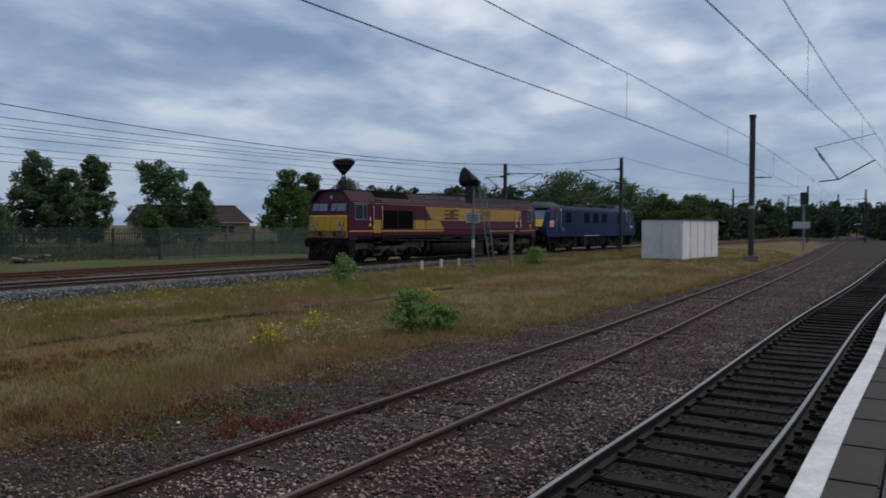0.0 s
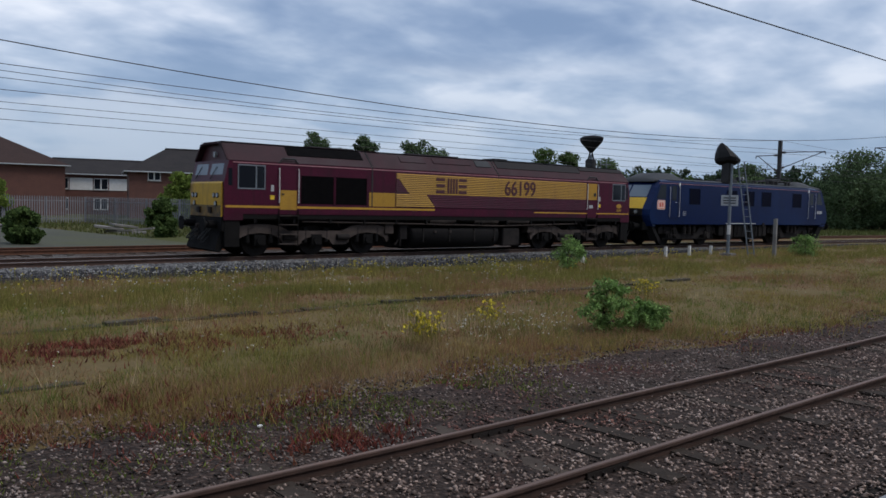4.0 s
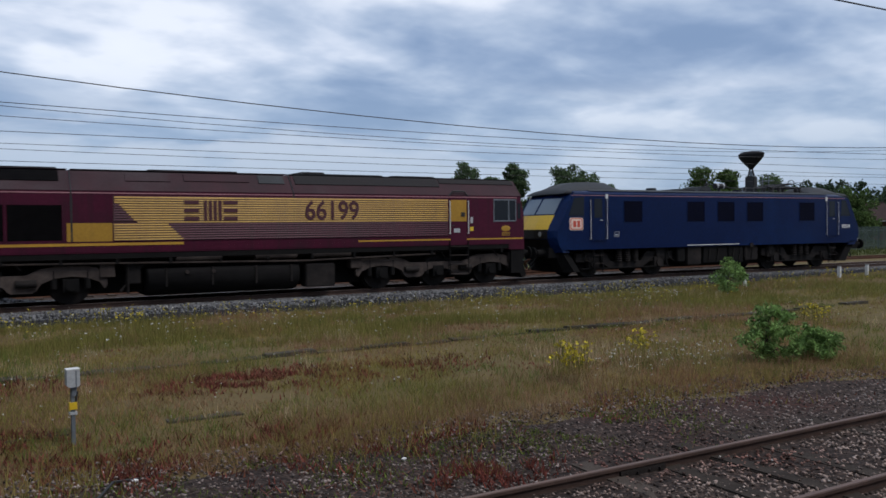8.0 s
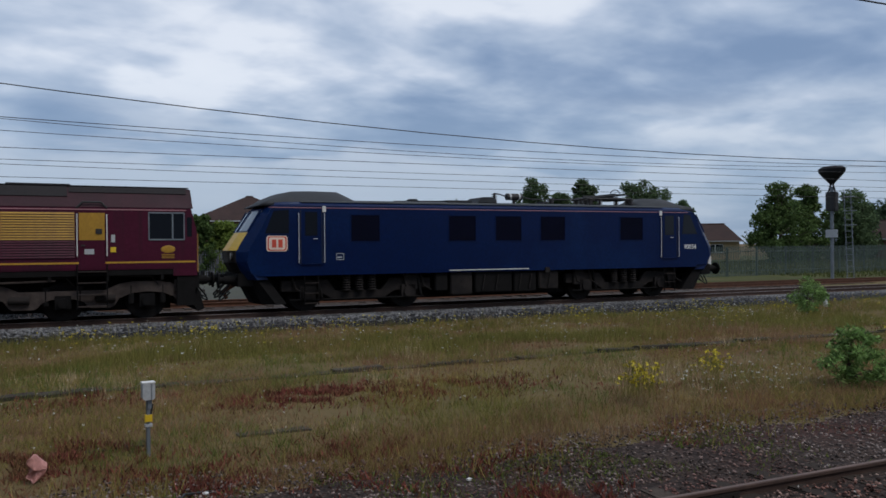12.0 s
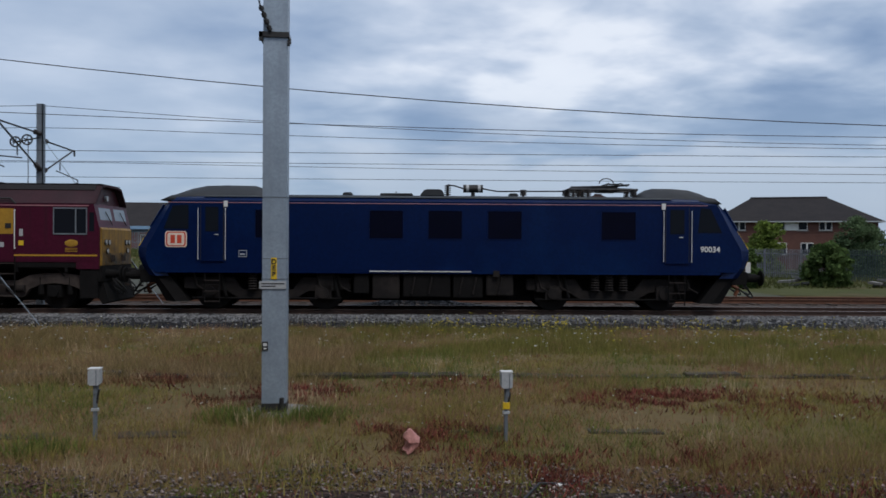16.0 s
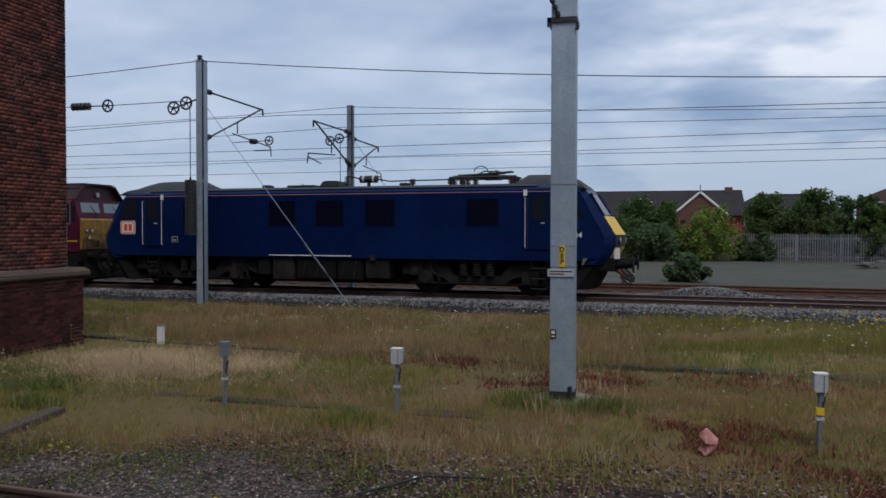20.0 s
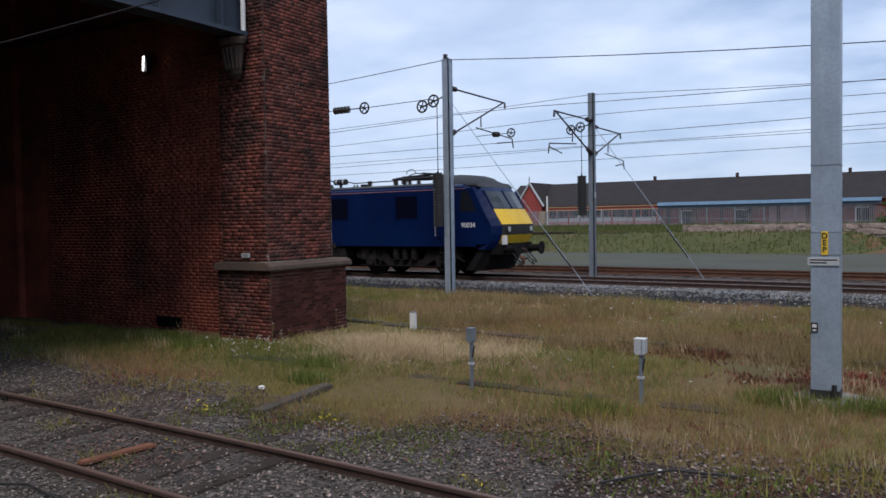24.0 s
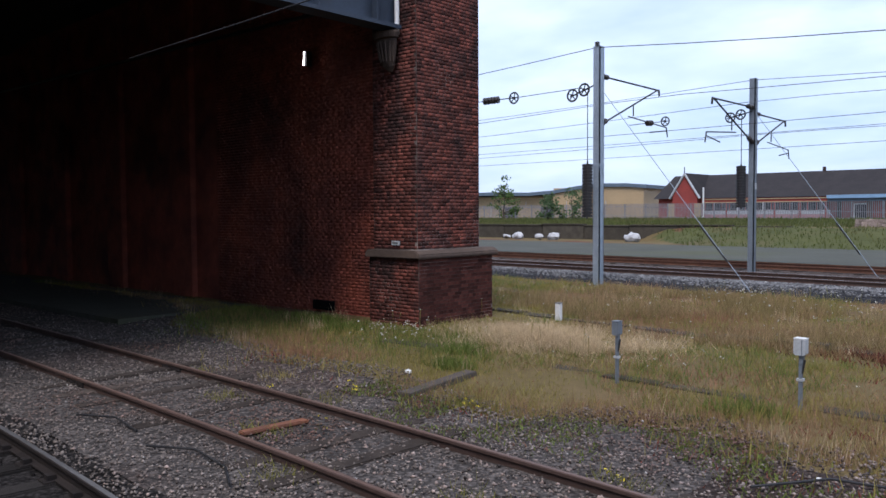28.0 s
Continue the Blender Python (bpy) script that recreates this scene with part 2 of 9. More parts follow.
RAIL_TOP_RUST = surface("brown_rail_head", (0.15, 0.088, 0.065), (0.1, 0.062, 0.048), 0.6, 0.1, scale=4, fine=80, bump=0.1, stretch=(0.1, 1, 1))
CONCRETE = surface("weathered_concrete", (0.24, 0.23, 0.215), (0.17, 0.162, 0.15), 0.9, scale=2, fine=35, bump=0.3, tint=0.15, spec=0.2)
TROUGH = surface("mossy_trough_concrete", (0.081, 0.0702, 0.054), (0.0513, 0.04455, 0.0351), 0.95, scale=2, fine=30, bump=0.4, tint=0.2, spec=0.1)
TARMAC = surface("platform_tarmac", (0.075, 0.075, 0.072), (0.055, 0.055, 0.055), 0.9, scale=1.2, fine=60, bump=0.4)
SLAB = surface("platform_coping_slab", (0.085, 0.08, 0.075), (0.06, 0.057, 0.054), 0.95, scale=1.6, fine=40, bump=0.3, spec=0.15)
WHITELINE = surface("worn_white_paint", (0.74, 0.74, 0.72), (0.6, 0.6, 0.58), 0.7, scale=2.5, fine=25, bump=0.2, third=(0.42, 0.41, 0.39))
APRON = surface("grey_gravel_road", (0.08, 0.082, 0.066), (0.058, 0.06, 0.046), 0.95, scale=0.25, fine=6, bump=0.3, third=(0.075, 0.078, 0.04), spec=0.2)
GALV = surface("galvanised_steel", (0.36, 0.43, 0.50), (0.28, 0.34, 0.40), 0.5, 0.4, scale=2.5, fine=25, bump=0.05, streak=(0.22, 0.26, 0.30))
GALV_DARK = surface("dull_galvanised_steel", (0.21, 0.24, 0.27), (0.15, 0.175, 0.20), 0.6, 0.35, scale=2.5, fine=25, bump=0.05)
BLACKIRON = surface("black_iron", (0.02, 0.02, 0.022), (0.035, 0.033, 0.032), 0.6, 0.3, scale=6, fine=40, bump=0.1)
DARKPOLE = surface("dark_weathered_mast", (0.045, 0.045, 0.045), (0.03, 0.03, 0.032), 0.7, 0.2, scale=4, fine=40, bump=0.1)
WIRE = surface("dark_copper_wire", (0.05, 0.05, 0.052), (0.035, 0.035, 0.037), 0.6, 0.5, scale=3, fine=20, bump=0)
PORCELAIN = surface("brown_insulator", (0.03, 0.025, 0.025), (0.05, 0.04, 0.035), 0.3, scale=9, fine=60, bump=0)
BRICK = surface("old_red_brick", (0.092, 0.028, 0.02), (0.05, 0.02, 0.016), 0.9, scale=9.0, fine=28, bump=0.4, tint=0.5, third=(0.03, 0.016, 0.014), spec=0.15)
BRICK_JOINED = surface("old_red_brick_courses", (0.135, 0.04, 0.028), (0.07, 0.027, 0.022), 0.9, scale=2.4, fine=9, bump=0.3, island=0.6, third=(0.03, 0.018, 0.017), streak=(0.034, 0.02, 0.018), spec=0.15)
BRICK_DARK = surface("sooty_red_brick", (0.3096, 0.08428, 0.05332), (0.129, 0.043, 0.0344), 0.92, scale=0.9, fine=5, bump=0.2, third=(0.0602, 0.02838, 0.02494), island=0.12, spec=0.15)
MORTAR = surface("sooty_mortar", (0.075, 0.05, 0.042), (0.05, 0.036, 0.032), 0.95, third=(0.36, 0.3, 0.26), scale=2.2, fine=30, bump=0.3, spec=0.2)
SANDSTONE = surface("weathered_sandstone", (0.105, 0.075, 0.058), (0.062, 0.046, 0.038), 0.9, scale=3, fine=30, bump=0.4, spec=0.2)
GIRDER = surface("blue_grey_painted_girder", (0.032, 0.048, 0.075), (0.024, 0.034, 0.05), 0.6, 0.1, scale=2, fine=25, bump=0.15, third=(0.04, 0.03, 0.026))
SOOT = surface("sooty_roof_boards", (0.032, 0.0288, 0.0272), (0.048, 0.0416, 0.0384), 0.95, scale=1, fine=20, bump=0.2)
WHITEPAINT = surface("white_paint", (0.72, 0.72, 0.70), (0.62, 0.62, 0.60), 0.6, scale=3, fine=30, bump=0.1)
CABIN = surface("off_white_cabin_sheet", (0.72, 0.72, 0.69), (0.63, 0.63, 0.60), 0.65, scale=1.2, fine=18, bump=0.08, streak=(0.45, 0.44, 0.40), tint=0.06)
MAROON = surface("faded_maroon_paint", (0.0722, 0.009975, 0.02671), (0.057, 0.009025, 0.02315), 0.4, scale=1.3, fine=14, bump=0.04, third=(0.04085, 0.01235, 0.02138), streak=(0.0285, 0.01045, 0.01663), spec=0.13)
MAROON_ROOF = surface("dirty_maroon_roof", (0.0492, 0.01804, 0.02378), (0.02952, 0.0164, 0.01968), 0.7, scale=0.9, fine=14, bump=0.15, third=(0.05084, 0.03772, 0.041), spec=0.2)
GOLD = surface("faded_gold_paint", (0.4324, 0.2438, 0.0368), (0.368, 0.207, 0.0322), 0.4, scale=1.3, fine=14, bump=0.04, streak=(0.2576, 0.1426, 0.03128), spec=0.2)
YELLOW = surface("warning_yellow_paint", (0.66, 0.38, 0.015), (0.56, 0.32, 0.015), 0.5, scale=2.5, fine=16, bump=0.06, third=(0.30, 0.15, 0.02), streak=(0.16, 0.09, 0.02))
OILY = surface("oily_yellow_paint", (0.03, 0.024, 0.02), (0.30, 0.16, 0.015), 0.5, scale=4.5, fine=18, bump=0.1, third=(0.02, 0.018, 0.016))
SOOTROOF = surface("sooty_loco_roof", (0.021, 0.0204, 0.0216), (0.0252, 0.0216, 0.0222), 0.8, scale=0.9, fine=14, bump=0.15, third=(0.03, 0.0252, 0.0252), spec=0.2)
PINK = surface("pale_cantrail_line", (0.42, 0.20, 0.22), (0.34, 0.15, 0.17), 0.5, scale=2, fine=20, bump=0)
BLUE = surface("deep_blue_paint", (0.001012, 0.008906, 0.0506), (0.001316, 0.01073, 0.05971), 0.34, scale=0.8, fine=10, bump=0.02, third=(0.002226, 0.01619, 0.07286), spec=0.14)
BLUE_DARK = surface("dark_blue_window_band", (0.0015, 0.0024, 0.0108), (0.0018, 0.003, 0.0144), 0.6, scale=2, fine=20, bump=0, spec=0.06)
ROOFGREY = surface("grey_loco_roof", (0.036, 0.04, 0.0448), (0.0256, 0.0272, 0.0304), 0.7, scale=1.2, fine=16, bump=0.1, third=(0.048, 0.048, 0.0496), spec=0.3)
GRIME = surface("brake_dust_grime", (0.045, 0.035, 0.031), (0.024, 0.019, 0.018), 0.85, scale=3, fine=25, bump=0.3, third=(0.07, 0.055, 0.048), spec=0.2)
UNDER = surface("black_underframe", (0.0056, 0.0052, 0.0052), (0.0096, 0.0088, 0.0088), 0.85, scale=3, fine=25, bump=0.2, spec=0.15)
FRAMEGREY = surface("dusty_bogie_frame", (0.088, 0.07, 0.062), (0.05, 0.04, 0.036), 0.85, scale=3, fine=25, bump=0.3, third=(0.03, 0.024, 0.022), spec=0.15)
GRILLE = surface("black_grille", (0.0035, 0.0033, 0.0038), (0.006, 0.0055, 0.006), 0.9, scale=5, fine=40, bump=0.1, spec=0.05)
LETTER = surface("maroon_lettering", (0.07, 0.014, 0.02), (0.06, 0.012, 0.018), 0.5, scale=3, fine=30, bump=0)
LOGO_RED = surface("red_logo_paint", (0.62, 0.07, 0.03), (0.55, 0.06, 0.03), 0.5, scale=4, fine=30, bump=0)
LOGO_PALE = surface("pale_logo_paint", (0.80, 0.66, 0.55), (0.74, 0.6, 0.5), 0.5, scale=4, fine=30, bump=0)
GLASS = glassy("dark_window_glass")
# sky reflection is put into the pale base colour; SCREEN_DARK goes without it
SCREEN = glassy("sky_tinted_windscreen_glass", (0.16, 0.20, 0.24), 0.12)
SCREEN_DARK = glassy("dark_windscreen_glass", (0.04, 0.05, 0.06), 0.1)
CLEAN_YELLOW = surface("clean_yellow_paint", (0.74, 0.47, 0.02), (0.66, 0.42, 0.02), 0.5, scale=1.2, fine=16, bump=0.03, third=(0.58, 0.34, 0.02))
TILES = surface("dark_roof_tiles", (0.036, 0.032, 0.032), (0.026, 0.024, 0.025), 0.9, scale=0.8, fine=5, bump=0.2, tint=0.1, spec=0.15)
TILES_BROWN = surface("brown_roof_tiles", (0.055, 0.034, 0.03), (0.04, 0.027, 0.025), 0.9, scale=0.8, fine=5, bump=0.2, spec=0.15)
HOUSEBRICK = surface("house_brick", (0.13, 0.055, 0.04), (0.10, 0.043, 0.033), 0.9, scale=1, fine=9, bump=0.15)
REDBRICK = surface("bright_red_brick", (0.29, 0.045, 0.034), (0.22, 0.038, 0.03), 0.85, scale=1, fine=9, bump=0.15)
CREAM = surface("cream_cladding", (0.42, 0.30, 0.16), (0.34, 0.25, 0.14), 0.6, scale=0.4, fine=6, bump=0.05)
BLUETRIM = surface("pale_blue_trim", (0.22, 0.36, 0.52), (0.18, 0.30, 0.44), 0.5, scale=2, fine=10, bump=0)
PALISADE = surface("galvanised_palisade", (0.24, 0.244, 0.264), (0.176, 0.18, 0.196), 0.7, 0.2, scale=2, fine=12, bump=0, tint=0.12, spec=0.2)
PALISADE_GREEN = surface("grey_green_palisade", (0.085, 0.112, 0.10), (0.065, 0.088, 0.08), 0.7, 0.1, scale=2, fine=12, bump=0, tint=0.15, spec=0.2)
ROUGHWALL = surface("rubble_stone_wall", (0.30, 0.24, 0.20), (0.20, 0.15, 0.12), 0.9, scale=1.2, fine=5, bump=0.4, third=(0.36, 0.33, 0.31))
BAG = surface("white_builders_bag", (0.5, 0.5, 0.5), (0.36, 0.36, 0.36), 0.8, scale=4, fine=15, bump=0.4, spec=0.2)
PINKBAG = surface("pink_plastic_litter", (0.62, 0.30, 0.26), (0.5, 0.22, 0.2), 0.5, scale=9, fine=30, bump=0.5)
ORANGE = surface("orange_rusty_plate", (0.22, 0.08, 0.038), (0.13, 0.052, 0.03), 0.8, scale=6, fine=40, bump=0.2)
HOOD = surface("black_plastic_wrap", (0.006, 0.006, 0.007), (0.010, 0.010, 0.011), 0.6, scale=5, fine=20, bump=0.5, spec=0.2)
BARK = surface("grey_brown_bark", (0.085, 0.065, 0.05), (0.055, 0.045, 0.035), 0.9, scale=4, fine=20, bump=0.4)
LEAF = surface("tree_leaves", (0.10, 0.155, 0.048), (0.07, 0.112, 0.036), 0.7, scale=0.5, fine=6, bump=0, island=0.5, thin=0.4, spec=0.1)
LEAF_DARK = surface("dark_tree_leaves", (0.115, 0.17, 0.08), (0.08, 0.122, 0.058), 0.75, scale=0.4, fine=5, bump=0, island=0.5, thin=0.4, spec=0.1)
# leaf colour lowered to carry the shade inside the distant wood
LEAF_FAR_SHADED = surface("shade_darkened_wood_leaves", (0.05, 0.078, 0.04), (0.036, 0.056, 0.032), 0.75, scale=0.1, fine=3, bump=0, island=0.4, thin=0.3, spec=0.1)
LEAF_LIGHT = surface("bright_shrub_leaves", (0.20, 0.27, 0.055), (0.145, 0.205, 0.045), 0.7, scale=0.8, fine=8, bump=0, island=0.45, thin=0.4, spec=0.1)
LEAF_BUSH = surface("buddleia_leaves", (0.217, 0.343, 0.105), (0.147, 0.252, 0.077), 0.7, scale=1.2, fine=10, bump=0, island=0.65, thin=0.3, spec=0.1)
GRASS = surface("olive_grass_blades", (0.336, 0.2744, 0.084), (0.252, 0.224, 0.0672), 0.8, scale=0.5, fine=6, bump=0, island=0.35, third=(0.4256, 0.308, 0.1232), thin=0.4, spec=0.1)
GRASS_GREEN = surface("green_grass_blades", (0.2538, 0.2322, 0.0648), (0.1944, 0.189, 0.054), 0.8, scale=0.6, fine=6, bump=0, island=0.3, third=(0.3348, 0.2646, 0.0972), thin=0.4, spec=0.1)
GRASS_LUSH = surface("lush_grass_blades", (0.165, 0.209, 0.0495), (0.132, 0.1705, 0.0418), 0.8, scale=0.6, fine=6, bump=0, island=0.45, thin=0.4, spec=0.1)
BANKGRASS = surface("dull_bank_grass", (0.105, 0.12, 0.038), (0.08, 0.095, 0.03), 0.85, scale=0.3, fine=4, bump=0, island=0.3, third=(0.14, 0.125, 0.055), thin=0.3, spec=0.1)
TURF = surface("dull_bank_turf", (0.085, 0.09, 0.032), (0.062, 0.07, 0.025), 0.95, scale=0.4, fine=7, bump=0.5, third=(0.11, 0.09, 0.045), spec=0.1)
SEED = surface("pinkish_seeding_grass", (0.37, 0.255, 0.135), (0.25, 0.19, 0.09), 0.85, scale=0.9, fine=6, bump=0, island=0.5, third=(0.19, 0.17, 0.055), thin=0.35, spec=0.1)
ROOFEDGE = surface("slate_blue_roof_edge", (0.10, 0.14, 0.18), (0.08, 0.11, 0.15), 0.6, scale=2, fine=10, bump=0)
STRAW = surface("dry_straw_grass", (0.6264, 0.486, 0.3024), (0.4968, 0.378, 0.2268), 0.85, scale=0.6, fine=6, bump=0, island=0.35, thin=0.35, spec=0.1)
SORREL = surface("rusty_sorrel", (0.23, 0.066, 0.05), (0.15, 0.055, 0.042), 0.85, scale=2.2, fine=9, bump=0, island=0.65, third=(0.15, 0.09, 0.045), thin=0.3, spec=0.1)
DEADWEED = surface("dead_weed_stems", (0.12, 0.075, 0.05), (0.07, 0.045, 0.034), 0.9, scale=2, fine=9, bump=0, island=0.6, third=(0.16, 0.05, 0.04), spec=0.1)
BROWNGRASS = surface("brown_seeding_grass", (0.3672, 0.2268, 0.1296), (0.2808, 0.1782, 0.0972), 0.85, scale=0.6, fine=6, bump=0, island=0.35, third=(0.3024, 0.135, 0.0918), thin=0.35, spec=0.1)
RAGWORT = surface("yellow_ragwort_petals", (0.62, 0.50, 0.02), (0.52, 0.42, 0.02), 0.7, scale=3, fine=9, bump=0, island=0.25)
DAISY = surface("white_petals", (0.66, 0.65, 0.58), (0.55, 0.54, 0.48), 0.7, scale=3, fine=9, bump=0, island=0.2)
LAMP = glow("lit_tube", (1.0, 0.98, 0.93), 6.0)
YELLOWSIGN = surface("yellow_sign", (0.75, 0.50, 0.02), (0.7, 0.46, 0.02), 0.5, scale=5, fine=30, bump=0)
SIGNGREY = surface("grey_sign_plate", (0.45, 0.47, 0.48), (0.38, 0.40, 0.41), 0.5, scale=5, fine=30, bump=0)
BLACKPAINT = surface("black_paint", (0.012, 0.012, 0.012), (0.02, 0.02, 0.02), 0.6, scale=5, fine=30, bump=0)


# ---------------------------------------------------------------- mesh helpers
def box(bm, x0, y0, z0, x1, y1, z1):
    r = bmesh.ops.create_cube(bm, size=1)
    for v in r["verts"]:
        v.co = Vector(((x0 + x1) / 2 + v.co.x * (x1 - x0), (y0 + y1) / 2 + v.co.y * (y1 - y0), (z0 + z1) / 2 + v.co.z * (z1 - z0)))
    return r["verts"]


def slab(x0, y0, z0, x1, y1, z1, edge=0.0):
    bm = bmesh.new()
    box(bm, x0, y0, z0, x1, y1, z1)
    if edge:
        bmesh.ops.bevel(bm, geom=bm.edges[:], offset=edge, segments=2, affect="EDGES")
    return bm


def rod(bm, a, b, r, seg=8, r2=None):
    a, b = Vector(a), Vector(b)
    made = bmesh.ops.create_cone(bm, cap_ends=True, segments=seg, radius1=r, radius2=r if r2 is None else r2, depth=(b - a).length)
    m = Matrix.Translation((a + b) / 2) @ (b - a).to_track_quat("Z", "Y").to_matrix().to_4x4()
    bmesh.ops.transform(bm, matrix=m, verts=made["verts"])
    return bm


def rods(pairs, r, seg=8):
    bm = bmesh.new()
    for a, b in pairs:
        rod(bm, a, b, r, seg)
    return bm


def ball(bm, c, r, sx=1, sy=1, sz=1, sub=2):
    made = bmesh.ops.create_icosphere(bm, subdivisions=sub, radius=r)
    bmesh.ops.transform(bm, matrix=Matrix.Translation(c) @ Matrix.Diagonal((sx, sy, sz, 1)), verts=made["verts"])
    return made["verts"]


def prism(outline, y0, y1, edge=0.0):
    """An outline in x and z, drawn out from y0 to y1."""
    bm = bmesh.new()
    a = [bm.verts.new((x, y0, z)) for x, z in outline]
    b = [bm.verts.new((x, y1, z)) for x, z in outline]
    bm.faces.new(a)
    bm.faces.new(b[::-1])
    for i in range(len(a)):
        j = (i + 1) % len(a)
        bm.faces.new((a[j], a[i], b[i], b[j]))
    bmesh.ops.recalc_face_normals(bm, faces=bm.faces[:])
    if edge:
        bmesh.ops.bevel(bm, geom=bm.edges[:], offset=edge, segments=2, affect="EDGES")
    return bm


def loft(rings, closed=True, caps=True):
    bm = bmesh.new()
    rows = [[bm.verts.new(p) for p in ring] for ring in rings]
    for a, b in zip(rows, rows[1:]):
        n = len(a)
        for i in range(n if closed else n - 1):
            j = (i + 1) % n
            bm.faces.new((a[i], a[j], b[j], b[i]))
    if caps and closed:
        bm.faces.new(rows[0][::-1])
        bm.faces.new(rows[-1])
    bmesh.ops.recalc_face_normals(bm, faces=bm.faces[:])
    return bm


def link(name, bm, material, smooth=False):
    me = bpy.data.meshes.new(name)
    bm.to_mesh(me)
    bm.free()
    me.materials.append(material)
    if smooth:
        me.polygons.foreach_set("use_smooth", [True] * len(me.polygons))
    return new(name, me)


def part(name, bm, material, parent, label="", smooth=False):
    ob = link(name, bm, material, smooth)
    ob.parent = parent
    return tagged(ob, label)


def thing(name, label, category, group="", kind="", at=None):
    ob = new(name)
    ob.empty_display_size = 0.3
    if at is not None:
        ob.matrix_basis = at
    return tagged(ob, label, category, group, kind)


def grid_sheet(name, xs, ys, height, material):
    """A sheet over the crossings of xs and ys, each y moved by the rule that the row gives."""
    verts = [(x, y, height(x, y)) for y in ys for x in xs]
    n = len(xs)
    faces = [(j * n + i, j * n + i + 1, (j + 1) * n + i + 1, (j + 1) * n + i) for j in range(len(ys) - 1) for i in range(n - 1)]
    me = bpy.data.meshes.new(name)
    me.from_pydata(verts, [], faces)
    me.materials.append(material)
    me.polygons.foreach_set("use_smooth", [True] * len(me.polygons))
    return new(name, me)


def quick_mesh(name, verts, faces, material):
    """A mesh from arrays: verts (n, 3), faces (m, 3 or 4)."""
    me = bpy.data.meshes.new(name)
    k = faces.shape[1]
    me.vertices.add(len(verts))
    me.vertices.foreach_set("co", verts.astype(np.float32).ravel())
    me.loops.add(faces.size)
    me.loops.foreach_set("vertex_index", faces.astype(np.int32).ravel())
    me.polygons.add(len(faces))
    me.polygons.foreach_set("loop_start", np.arange(0, faces.size, k, dtype=np.int32))
    me.update(calc_edges=True)
    me.validate()
    me.materials.append(material)
    return new(name, me)


def text_part(name, words, size, material, parent, m, label="", depth=0.004, bold=0.0):
    cu = bpy.data.curves.new(name, "FONT")
    cu.body, cu.size, cu.align_x, cu.align_y, cu.extrude, cu.offset = words, size, "CENTER", "CENTER", depth, bold
    tmp = bpy.data.objects.new(name, cu)
    scene.collection.objects.link(tmp)
    me = bpy.data.meshes.new_from_object(tmp.evaluated_get(bpy.context.evaluated_depsgraph_get()))
    bpy.data.objects.remove(tmp)
    bpy.data.curves.remove(cu)
    me.materials.clear()
    me.materials.append(material)
    ob = new(name, me)
    ob.parent = parent
    ob.matrix_basis = m
    return tagged(ob, label)


# ---------------------------------------------------------------- plan of the tracks
def curve_through(points):
    xs, ys = np.array(points, float).T
    slope = np.gradient(ys, xs)

    def at(x):
        if x <= xs[0]:
            return float(ys[0] + slope[0] * (x - xs[0]))
        if x >= xs[-1]:
            return float(ys[-1] + slope[-1] * (x - xs[-1]))
        i = int(np.searchsorted(xs, x) - 1)
        h = xs[i + 1] - xs[i]
        u = (x - xs[i]) / h
        return float((2 * u**3 - 3 * u**2 + 1) * ys[i] + (u**3 - 2 * u**2 + u) * h * slope[i] + (3 * u**2 - 2 * u**3) * ys[i + 1] + (u**3 - u**2) * h * slope[i + 1])

    return at


# centre lines: the platform line, the siding, the line of the locomotives and the one behind it
siding_y = curve_through([(-60, 7.6), (-20, 6.25), (-11.2, 5.89), (-5.6, 5.58), (2, 4.87), (8.5, 4.17), (15, 3.5), (24, 2.76), (34, 1.83), (58, -0.24), (130, -5.2), (200, -10)])
main_y = curve_through([(-60, 4.2), (-20, 2.95), (-8.7, 2.57), (-5, 2.28), (0, 1.75), (3.8, 1.28), (8.2, 0.67), (12, 0.2), (18.8, -0.65), (32, -2.55), (58, -5.9), (130, -15), (200, -24)])


def side_y(x):
    """The near side of the locomotives' bodies."""
    if x > 110:
        return side_y(110) - 0.257 * (x - 110)
    if x < -110:
        return side_y(-110) + 0.077 * (-110 - x)
    return 23.4 - 0.0902 * x - 0.00076 * x * x


def loco_y(x):
    return side_y(x) + 1.37


def back_y(x):
    return side_y(x) + 6.65


def rail_z(x):
    return 0.42 + 0.001 * max(-80.0, min(80.0, x))


def heading(f, x):
    return math.degrees(math.atan2(f(x + 0.5) - f(x - 0.5), 1.0))


def step01(v, a, b):
    u = max(0.0, min(1.0, (v - a) / (b - a)))
    return u * u * (3 - 2 * u)


